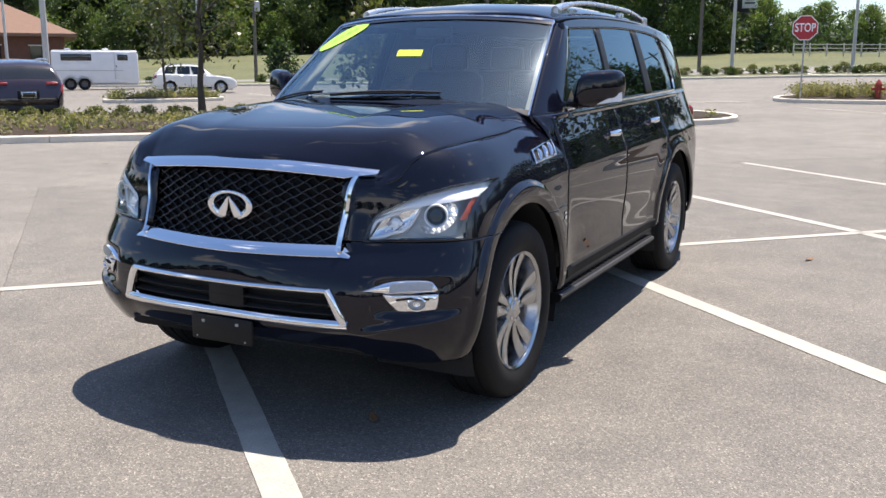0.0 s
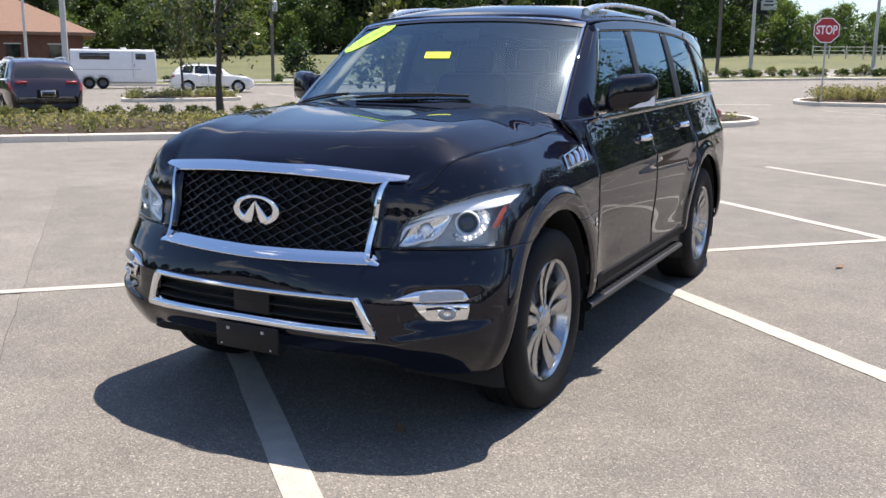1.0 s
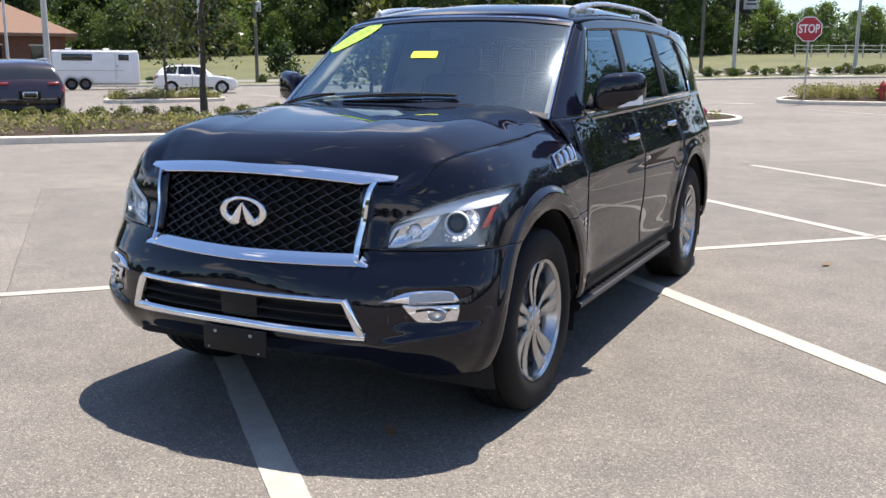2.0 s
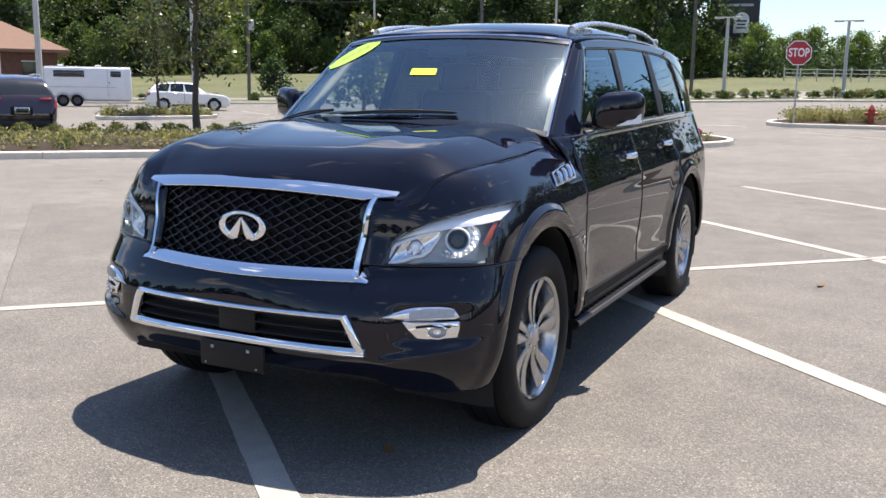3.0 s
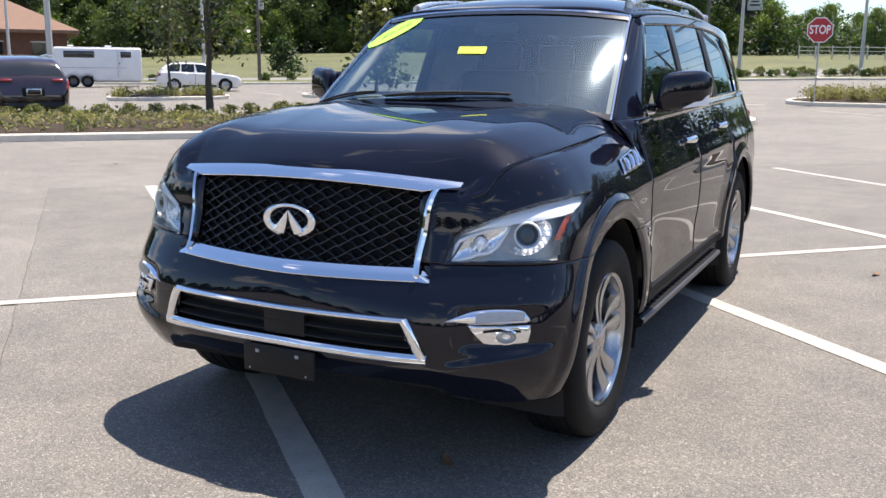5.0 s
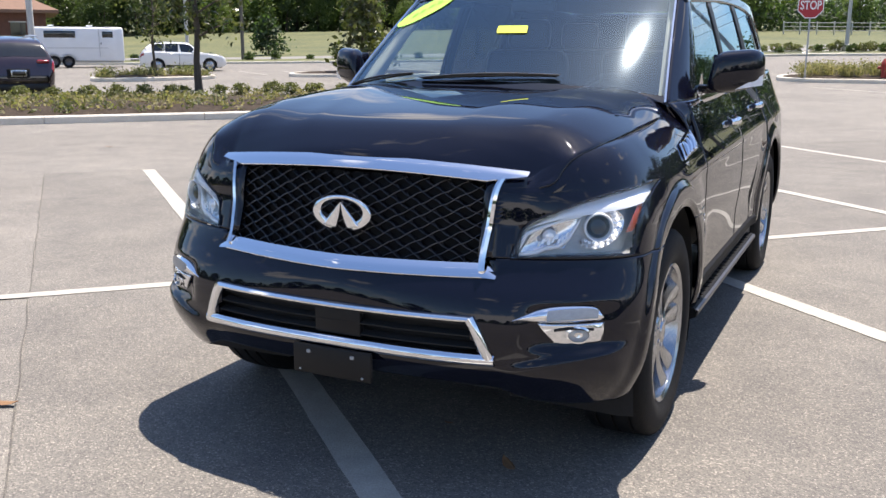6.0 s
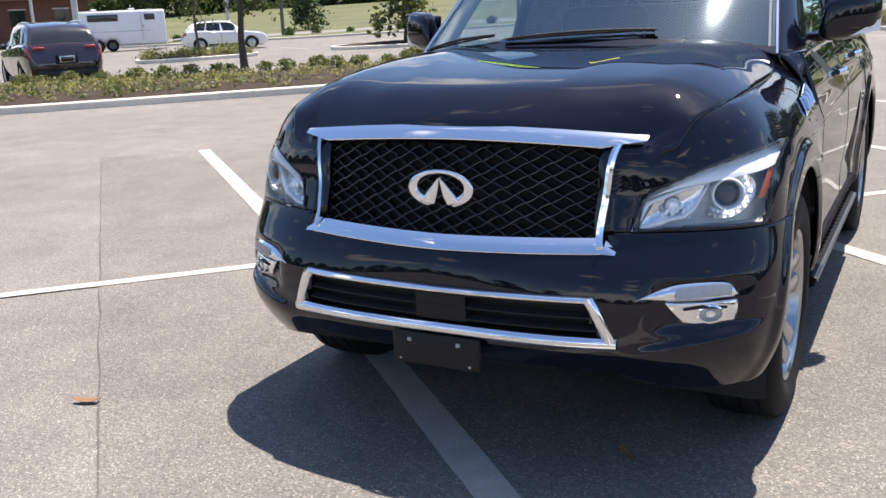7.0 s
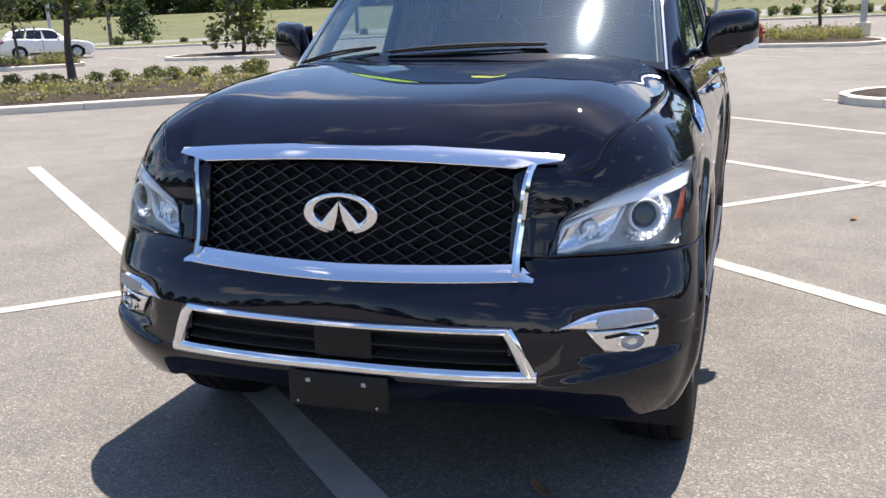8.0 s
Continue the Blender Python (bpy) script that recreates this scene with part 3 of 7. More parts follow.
@functools.lru_cache(maxsize=None)
def front_y(x, z):
    """How far forward the nose reaches at a given side distance and height."""
    x, lo, hi = abs(x), key(NOSE, z), -0.45
    if plan_x(hi, z)[0] < x:
        hi = 0.25
    for _ in range(26):
        mid = (lo + hi) / 2
        if plan_x(mid, z)[0] < x:
            lo = mid
        else:
            hi = mid
    return (lo + hi) / 2


def nose(th, z, off=0.0):
    """A point of the nose; th from 0 (middle) to 90 degrees (flank), off metres proud of it."""
    m, n = expo(z)
    s = 1 if th >= 0 else -1
    t = radians(min(abs(th), 90))
    y = key(NOSE, z) * math.cos(t) ** (2 / m)
    x = half_width(y, z)
    nx, ny = math.sin(t) ** 1.4, -math.cos(t) ** 1.4
    k = off / math.hypot(nx, ny)
    return Vector((s * (x + nx * k), y + ny * k, z))


def face(x, z, off=0.0):
    """A point of the nose by its side distance and height, off metres proud of it."""
    q, h = abs(x), 0.004
    y = front_y(q, z)
    n = Vector(((front_y(q + h, z) - front_y(q - h, z)) / (2 * h), -1.0, (front_y(q, z + h) - front_y(q, z - h)) / (2 * h))).normalized()
    p = Vector((q, y, z)) + n * off
    return Vector((math.copysign(p.x, x), p.y, p.z))


def bonnet_side(y):
    return key([(-0.74, 0.60), (-0.70, 0.632), (-0.68, 0.70), (-0.64, 0.728), (-0.60, 0.754), (-0.5, 0.800), (-0.3, 0.832), (0.0, 0.842), (0.3, 0.840), (0.6, 0.815)], y)


def crown_z(q, y):
    """Height of the bonnet's crown, by the distance behind the leading edge."""
    e = y + 0.765 - 0.125 * min(q / 0.62, 1.0) ** 2.2 * (1 - 0.9 * smooth01(0.0, 0.2, y + 0.70))
    up = key([(-0.2, -0.10), (-0.03, -0.02), (0.0, 0.0), (0.03, 0.032), (0.07, 0.062), (0.13, 0.092), (0.22, 0.120), (0.4, 0.150), (0.65, 0.180), (0.9, 0.199), (1.2, 0.214), (1.6, 0.224)], e)
    swell = 0.042 * math.exp(-(((q / bonnet_side(y) - 0.78) / 0.25) ** 2)) * smooth01(-0.74, -0.46, y) * (1 - 0.75 * smooth01(-0.1, 0.45, y))
    edge = 0.415 + 0.14 * smooth01(-0.62, 0.3, y)
    dome = 0.022 * smooth01(edge + 0.14, edge - 0.14, q) * smooth01(-0.74, -0.58, y) * (1 - 0.5 * smooth01(0.0, 0.4, y)) - 0.010
    return 1.122 + dome - 0.026 * min(q / 0.62, 1.0) ** 2 * smooth01(0.5, 0.0, e) + up + swell


def seam_z(y):
    """Height of the seam between bonnet and wing."""
    return key([(-0.80, 1.020), (-0.74, 1.040), (-0.70, 1.054), (-0.68, 1.067), (-0.66, 1.084), (-0.64, 1.110), (-0.60, 1.150), (-0.52, 1.173), (-0.45, 1.186), (-0.2, 1.202), (0.1, 1.213), (0.35, 1.220), (0.6, 1.226)], y)


def top_z(x, y):
    """Height of bonnet and wing tops: the crown falls away to the seam and on over the wing."""
    q, side = abs(x), bonnet_side(y)
    u = q / side
    s = u ** (4.6 + 5 * smooth01(0.0, 0.5, y)) if u < 1 else 1 + 3.0 * (u - 1)
    return crown_z(min(q, side), y) - (crown_z(side, y) - seam_z(y)) * s


def wing_round(y):
    """Width of the wing's rounded shoulder."""
    return key([(-0.9, 0.02), (-0.7, 0.055), (-0.6, 0.085), (-0.45, 0.105), (-0.25, 0.12), (0.1, 0.135), (0.6, 0.145)], y)


def shoulder_curve(t):
    """Over the wing's shoulder: how far inwards and how far up, both 0 to 1."""
    ph = radians(90) * t
    return 0.4 * (1 - math.cos(ph)) + 0.6 * t, 0.4 * math.sin(ph) + 0.6 * t


def wing_x(y, z):
    """Half width of the wing at a height, over its rounded shoulder too."""
    sh = shoulder_z(y)
    if z <= sh:
        return half_width(y, z)
    e, r = half_width(y, sh), wing_round(y)
    s = min((z - sh) / (top_z(e - r, y) - sh), 1.0)
    t = next(i for i in range(101) if shoulder_curve(i / 100)[1] >= s - 1e-6) / 100
    return e - r * shoulder_curve(t)[0]


def shoulder_z(y):
    return key([(-0.95, 1.03), (-0.6, 1.045), (-0.3, 1.04), (0.0, 1.04), (0.5, 1.06), (0.85, 1.08)], y)


def snap_arch(geo, radius=ARCH):
    """Cuts the wheel openings: removes what lies inside and draws the rim onto a true circle."""
    verts, faces = geo
    gone = set()
    keep = []
    for f in faces:
        c = sum((verts[i] for i in f), Vector()) / len(f)
        if any(math.hypot(c.y - hy, c.z - hz) < radius for hy, hz in HUBS):
            gone.update(f)
        else:
            keep.append(f)
    used = {i for f in keep for i in f}
    for i in gone & used:
        v = verts[i]
        for hy, hz in HUBS:
            d = math.hypot(v.y - hy, v.z - hz)
            if d < radius + 0.05:
                y, z = hy + (v.y - hy) * radius / d, hz + (v.z - hz) * radius / d
                v.y, v.z = y, z
                v.x = half_width(y, z) * (1 if v.x >= 0 else -1)
    order = sorted(used)
    at = {k: n for n, k in enumerate(order)}
    return [verts[k] for k in order], [[at[k] for k in f] for f in keep]


car = thing("sport_utility_vehicle", "glossy black full-size SUV with chrome grille, parked across white bay lines", "car")
paint = M["paint"]


# bumper
def bumper_low(th):
    a = abs(th)
    return key([(0, 0.395), (29, 0.390), (38, 0.350), (52, 0.325), (66, 0.332), (78, 0.37), (90, 0.42)], a)


def bumper_at(a, b):
    th = math.copysign(90 * (1 - (1 - abs(2 * a - 1)) ** 2), a - 0.5)
    z = bumper_low(th) + (0.826 - bumper_low(th)) * b
    p = nose(th, z)
    # shallow pockets behind the fog lamps, and a ledge below them that rises towards the arch
    q = abs(p.x)
    w = 0.024 * math.exp(-abs((q - 0.812) / 0.118) ** 6 - abs((z - 0.612) / 0.072) ** 6)
    line = 0.470 + 0.20 * max(q - 0.62, 0.0)
    ledge = 0.020 * smooth01(line + 0.030, line - 0.006, z) * smooth01(0.56, 0.70, q) * smooth01(1.00, 0.93, q)
    d = Vector((p.x * 0.35, p.y, 0)).normalized()
    return p - d * (w - ledge)


def in_lower_grille(c):
    half = 0.560 - 0.075 * (c.z - 0.50) / 0.14
    return c.y < -0.5 and (0.508 < c.z < 0.640 and abs(c.x) < half or c.z > 0.789 and abs(c.x) < 0.548)


bumper_geo = grid(bumper_at, 200, 72, in_lower_grille)
bumper = solid(part("front_bumper", outward(snap_arch(bumper_geo)), paint, car), 0.012)


# wings with their rounded tops
def wing_at(a, b):
    if a < 0.45:
        th = 16 + 74 * (1 - (1 - a / 0.45) ** 2)
        y = None
    else:
        th, y = 90, 0.603 * (a - 0.45) / 0.55
    zb = 0.829

    def edge(z):
        return nose(th, z) if y is None else Vector((half_width(y, z), y, z))
    y0 = edge(1.0).y
    zs = shoulder_z(y0)
    if b < 0.5:
        return edge(zb + (zs - zb) * b / 0.5)
    e = edge(zs)
    r = wing_round(e.y)
    t = radians(th)
    nx, ny = math.sin(t), -math.cos(t)
    if b < 0.85:
        go, up = shoulder_curve((b - 0.5) / 0.35)
        x, yy = e.x - nx * r * go, e.y - ny * r * go
        return Vector((x, yy, zs + (top_z(e.x - nx * r, e.y - ny * r) - zs) * up))
    k = r + (b - 0.85) / 0.15 * 0.14
    x, yy = e.x - nx * k, e.y - ny * k
    return Vector((x, yy, top_z(x, yy) - 0.001 - 0.014 * smooth01(1.0, 0.97, abs(x) / bonnet_side(yy))))


def in_grille(c):
    return c.y < -0.5 and abs(c.x) < 0.535 and c.z > 0.7


def lamp_edges(a):
    """Lower and upper edge of the headlamp opening: (x, z) each, a from its inner end to the tip."""
    z_hi = key([(0, 0.918), (0.05, 0.940), (0.15, 0.958), (0.5, 1.012), (0.8, 1.044), (1.0, 1.056)], a)
    return (0.602 + 0.353 * a, 0.829 + 0.006 * math.sin(math.pi * a) + 0.005 * a), (0.628 + 0.340 * a, z_hi)


def wing_cut(c):
    if in_grille(c):
        return True
    if c.y > -0.15 or c.z > 1.06:
        return False
    a = (c.x - 0.602) / 0.353
    for _ in range(5):
        (x0, z0), (x1, z1) = lamp_edges(min(max(a, -0.2), 1.2))
        b = (c.z - z0) / (z1 - z0)
        a = (c.x - (0.602 + 0.026 * b)) / (0.353 - 0.013 * b)
    return 0.006 < a < 0.994 and 0.03 < b < 0.975


wing_geo = outward(snap_arch(grid(wing_at, 200, 120, wing_cut)))
for geo in (wing_geo, mirrored(wing_geo)):
    solid(part("front_wing", geo, paint, car), 0.010)


# bonnet
def bonnet_at(a, b):
    s = 2 * a - 1
    y0 = -0.752 + 0.050 * abs(s) ** 2.2
    y1 = 0.395 + 0.155 * abs(s) ** 2.2
    y = y0 + (y1 - y0) * b
    x = s * bonnet_side(y)
    drop = 0.012 * max(0, 1 - b / 0.02) + 0.003 * max(0, (abs(s) - 0.992) / 0.008)
    return Vector((x, y, top_z(x, y) + 0.003 - drop))


bonnet_geo = grid(bonnet_at, 140, 120)
solid(part("bonnet", outward(bonnet_geo, (0, 0, -5)), paint, car), 0.012)


# landing under the bonnet's edge, closing the seam from below
def landing(a, b):
    y = -0.69 + 1.22 * a
    x = bonnet_side(y) * (0.86 + 0.17 * b)
    return Vector((x, y, top_z(min(x, bonnet_side(y)), y) - 0.022 - 0.03 * max(b - 0.82, 0)))


for geo in (outward(grid(landing, 60, 8), (0, 0, -5)), mirrored(outward(grid(landing, 60, 8), (0, 0, -5)))):
    part("bonnet_landing", geo, M["matte_black"], car)


# doors, quarter panels
def belt_z(y):
    return key([(0.6, 1.266), (0.8, 1.281), (1.0, 1.288), (2.0, 1.308), (3.6, 1.345), (4.3, 1.36)], y)


def panel(y0, y1, z0, ny, nz, drop=None, low=None):
    def at(a, b):
        y = y0 + (y1 - y0) * a
        zz = low(y) if low else z0
        z = zz + (belt_z(y) - zz) * b
        return Vector((half_width(y, z), y, z))
    return outward(snap_arch(grid(at, ny, nz, drop), ARCH), (0, 2, 0.7))


door_front = panel(0.609, 1.716, 0.435, 50, 46)
door_rear = panel(1.722, 2.742, 0.435, 60, 46)


def quarter_at(a, b):
    y = 2.748 + (TAIL - 0.02 - 2.748) * math.sin(radians(90) * a) ** 0.8
    z0 = 0.38
    z = z0 + (belt_z(y) - z0) * b
    return Vector((half_width(y, z), y, z))


quarter = outward(snap_arch(grid(quarter_at, 90, 50)), (0, 2, 0.7))
SIDES = ((1, "driver"), (-1, "passenger"))
doors = {}
for sgn, _ in SIDES:
    for nm, geo in (("front_door", door_front), ("rear_door", door_rear)):
        doors[nm, sgn] = solid(part(nm, geo if sgn > 0 else mirrored(geo), paint, car), 0.02)
    solid(part("rear_quarter_panel", quarter if sgn > 0 else mirrored(quarter), paint, car), 0.012)

# the wings' lower ends behind the front wheels
lower_end = outward(snap_arch(grid(lambda a, b: Vector((half_width(0.24 + 0.363 * a, 0.39 + 0.437 * b), 0.24 + 0.363 * a, 0.39 + 0.437 * b)), 60, 64), ARCH), (0, 2, 0.7))
for geo in (lower_end, mirrored(lower_end)):
    solid(part("wing_lower_panel", geo, paint, car), 0.010)

# sills, floor, engine bay and wheel wells
for sgn, _ in SIDES:
    part("sill", box(sgn * 0.90, 1.545, 0.385, 0.10, 2.08, 0.11, 0.02), M["black_plastic"], car)
part("underbody", box(0, 1.75, 0.40, 1.30, 4.7, 0.26, 0.05), M["matte_black"], car)
part("engine_bay_panel", box(0, -0.28, 0.72, 1.06, 0.74, 0.62, 0.04), M["matte_black"], car)
part("front_undertray", box(0, -0.52, 0.37, 1.20, 0.42, 0.06, 0.02), M["black_plastic"], car)
for sgn, _ in SIDES:
    for hy, hz in HUBS:
        liner = revolve([(0.50, 0.10), (0.50, 0.52), (0.92, 0.525), (0.968, 0.515)], 40, "x", (radians(-20), radians(200)))
        geo = [Vector((sgn * v.x, v.y + hy, v.z + hz)) for v in liner[0]], liner[1]
        part("wheel_well_liner", geo, M["matte_black"], car)


# running boards
for sgn, _ in SIDES:
    sec = [(-0.10, 0.0), (0.055, 0.012), (0.075, 0.0), (0.07, -0.03), (0.03, -0.05), (-0.10, -0.05)]
    ends = lambda a: ((sgn * 0.925, 0.50 + 1.90 * a, 0.365), (sgn, 0, 0), (0, 0, 1))
    bd = part("running_board", strip(ends, sec, 20), M["step_black"], car, "black running board with a bright outer strip")
    trim = [(0.066, 0.006), (0.078, 0.002), (0.080, -0.014), (0.070, -0.020)]
    part("bright_strip", strip(ends, trim, 20), M["alloy_dark"], bd)
    for k in range(22):
        part("grip_rib", box(sgn * 0.925, 0.60 + k * 0.082, 0.375, 0.11, 0.03, 0.008), M["step_black"], bd)

# body edge along the bottom of the doors
for sgn, _ in SIDES:
    ln = lambda a: ((sgn * (half_width(0.63 + 1.85 * a, 0.455) + 0.002), 0.63 + 1.85 * a, 0.452), (sgn, 0, 0), (0, 0, 1))
    part("door_cladding", strip(ln, [(-0.01, -0.03), (0.008, -0.025), (0.010, 0.02), (0.0, 0.028), (-0.01, 0.028)], 24), M["step_black"], doors["front_door", sgn])


# ---- cabin
def screen_edge(s, t):
    """s from -1 to 1 across, t from 0 (foot) to 1 (head)."""
    q = abs(s) ** 2.5
    lo = Vector((s * 0.810, 0.336 + 0.152 * q, 1.329 - 0.056 * q))
    hi = Vector((s * 0.700, 1.024 + 0.100 * q, 1.803 - 0.037 * q))
    return lo.lerp(hi, t) + Vector((0, -0.60, 0.80)) * 0.044 * t * (1 - t)


def glass_x(y, z):
    """Half width of the upper body, leaning inwards."""
    t = (z - 1.28) / 0.52
    x = 0.880 - 0.125 * t - 0.035 * t * t
    if y > 3.2:
        x -= 0.10 * ((y - 3.2) / 1.0) ** 2
    return x


def cabin(y, z, off=0.0):
    return Vector((glass_x(y, z) + off, y, z))


def patch(c, nu=16, nv=10, off=0.0, bow=(0, 0, 0, 0)):
    """A piece of the upper side between four corners (y, z): bottom front, bottom rear, top rear, top front; bow lifts the edges."""
    (ay, az), (by, bz), (cy, cz), (dy, dz) = c

    def at(a, b):
        h = 4 * a * (1 - a)
        w = 4 * b * (1 - b)
        y = (ay * (1 - a) + by * a) * (1 - b) + (dy * (1 - a) + cy * a) * b + w * (bow[3] * (1 - a) + bow[1] * a)
        z = (az * (1 - a) + bz * a) * (1 - b) + (dz * (1 - a) + cz * a) * b + h * (bow[0] * (1 - b) + bow[2] * b)
        return cabin(y, z, off)
    return outward(grid(at, nu, nv), (0, 2.2, 1.3))


WIN_1 = ((0.86, 1.300), (1.700, 1.316), (1.735, 1.752), (1.270, 1.735))
WIN_2 = ((1.800, 1.319), (2.560, 1.339), (2.580, 1.768), (1.850, 1.762))
WIN_3 = ((2.735, 1.343), (3.420, 1.362), (3.300, 1.735), (2.715, 1.775))
PIL_B = ((1.700, 1.316), (1.800, 1.319), (1.850, 1.762), (1.735, 1.752))
PIL_C = ((2.560, 1.339), (2.735, 1.343), (2.715, 1.775), (2.580, 1.768))
for sgn, _ in SIDES:
    m = (lambda g: g) if sgn > 0 else mirrored
    for nm, w, mat, par in (("front_window", WIN_1, M["side_glass"], doors["front_door", sgn]), ("rear_window", WIN_2, M["privacy_glass"], doors["rear_door", sgn]),
                            ("quarter_window", WIN_3, M["privacy_glass"], car)):
        g = part(nm, m(patch(w, off=-0.006, bow=(0, 0.05 if nm == "quarter_window" else 0, 0.008, 0))), mat, par)
        g.visible_shadow = False
    for pl in (PIL_B, PIL_C):
        solid(part("pillar", m(patch(pl, 6, 12, bow=(0, 0, 0.0, 0))), M["trim_black"], car), 0.03)
    # sill under the windows, frame above them, pillars before and behind
    low = outward(grid(lambda a, b: cabin(0.82 + 3.36 * a, belt_z(0.82 + 3.36 * a) - 0.03 + (0.062 - 0.012 * a) * b) + Vector((0.008 * (1 - b), 0, 0)), 60, 3), (0, 2.2, 1.0))
    solid(part("belt_moulding", m(low), M["gloss_black"], car), 0.02)

    def above(a, b):
        y = 1.13 + 2.87 * a
        zt = key([(1.13, 1.728), (1.30, 1.738), (1.70, 1.754), (2.2, 1.772), (2.62, 1.774), (3.0, 1.765), (3.30, 1.737), (3.6, 1.66), (4.0, 1.52)], y)
        z1 = key([(1.13, 1.762), (1.335, 1.785), (1.7, 1.808), (2.2, 1.828), (3.0, 1.822), (3.6, 1.790), (4.0, 1.75)], y)
        z = zt + (z1 - zt) * b
        return cabin(y, z, 0.004)
    solid(part("roof_side_rail", m(outward(grid(above, 60, 6), (0, 2.2, 1.3))), paint, car), 0.03)
    rear = outward(grid(lambda a, b: cabin((3.42 - 0.12 * b + 0.20 * b * (1 - b)) * (1 - a) + (4.20 - 0.25 * b * b) * a, 1.34 + (0.38 + 0.07 * a) * b, 0.003), 16, 20), (0, 2.2, 1.3))
    solid(part("rear_pillar", m(rear), paint, car), 0.03)

    # windscreen pillar
    def a_pillar(a, b):
        t = b
        f = screen_edge(1.0, t) + Vector((0.004, 0.004, -0.004))
        r = cabin(0.80 + 0.43 * t, 1.275 + 0.468 * t, 0.004)
        bulge = 0.020 * math.sin(math.pi * a)
        return f.lerp(r, a) + Vector((bulge * 0.7, -bulge * 0.7, 0.0))
    ap = part("windscreen_pillar", m(outward(grid(a_pillar, 10, 24), (0, 2.2, 1.3))), paint, car)
    solid(ap, 0.03)
    inner = part("pillar_trim", m(grid(lambda a, b: (screen_edge(0.972, b) + Vector((-0.012, 0.014, -0.014))).lerp(cabin(0.86 + 0.40 * b, 1.275 + 0.455 * b, -0.03), a) - Vector((0.03, 0, 0)) * math.sin(math.pi * a), 8, 16)), M["trim_light"], ap, "pale inner pillar trim")
    # cheek between bonnet, pillar foot and mirror
    def cheek(a, b):
        y = 0.545 + 0.30 * a
        z = 1.12 + (belt_z(max(y, 0.6)) - 0.03 - 1.12) * smooth01(0.56, 0.66, y)
        lo = Vector(((wing_x(min(y, 0.6), z) if y < 0.61 else half_width(y, z)) - 0.006, y, z))
        return lo.lerp(a_pillar(a, 0.02), b) + Vector((0.012 * math.sin(math.pi * b), 0, 0.010 * math.sin(math.pi * b)))
    solid(part("pillar_foot", m(outward(grid(cheek, 12, 10), (0, 1.5, 0.9))), paint, car), 0.01)

    # body-coloured corner between bonnet, screen foot and pillar
    def scuttle_corner(a, b):
        if a < 0.7:
            s = 0.80 + 0.20 * a / 0.7
            lo, hi = bonnet_at(0.5 + 0.5 * s, 1.0) - Vector((0, 0.015, 0.012)), screen_edge(s, 0.0)
        else:
            k = (a - 0.7) / 0.3
            lo = (bonnet_at(1.0, 1.0) - Vector((0, 0.015, 0.012))).lerp(Vector((wing_x(0.598, 1.13) - 0.004, 0.598, 1.13)), k)
            hi = screen_edge(1.0, 0.0).lerp(a_pillar(0.8, 0.02), k)
        return lo.lerp(hi, b) + Vector((0.010 * smooth01(0.6, 0.9, a), -0.012, 0.012)) * math.sin(math.pi * b)
    solid(part("scuttle_corner", m(outward(grid(scuttle_corner, 30, 8), (0, 1.5, 0.9))), paint, car), 0.006)

    # bright strip along the windows
    def bright(a):
        if a < 0.8:
            y = 0.90 + (3.42 - 0.90) * a / 0.8
            p = cabin(y, belt_z(y) + 0.016, 0.010)
        else:
            t = (a - 0.8) / 0.2
            p = cabin(3.42 - 0.12 * t + 0.2 * t * (1 - t), 1.365 + 0.372 * t, 0.010)
        return (p.x * sgn, p.y, p.z), (sgn, 0, 0), (0, 0, 1) if a < 0.8 else (0, 1, 0)
    part("window_bright_strip", strip(bright, [(-0.006, -0.009), (0.004, -0.008), (0.006, 0), (0.004, 0.008), (-0.006, 0.009)], 70), M["chrome"], car)

# roof
def roof_at(a, b):
    s = 2 * a - 1
    y0, y1 = 1.020 + 0.106 * abs(s) ** 2.5, 4.02 - 0.10 * abs(s) ** 2
    y = y0 + (y1 - y0) * b
    half = key([(0.99, 0.700), (1.12, 0.708), (1.42, 0.716), (2.2, 0.722), (3.2, 0.705), (4.05, 0.61)], y)
    zc = key([(1.00, 1.805), (1.1, 1.838), (1.25, 1.872), (1.5, 1.905), (2.0, 1.934), (2.8, 1.936), (3.6, 1.900), (4.05, 1.82)], y)
    edge = key([(0.98, 1.752), (1.2, 1.784), (1.5, 1.806), (2.0, 1.826), (2.8, 1.828), (3.6, 1.801), (4.05, 1.746)], y)
    return Vector((s * half, y, edge + (zc - edge) * (1 - 0.40 * s * s - 0.60 * abs(s) ** 6)))


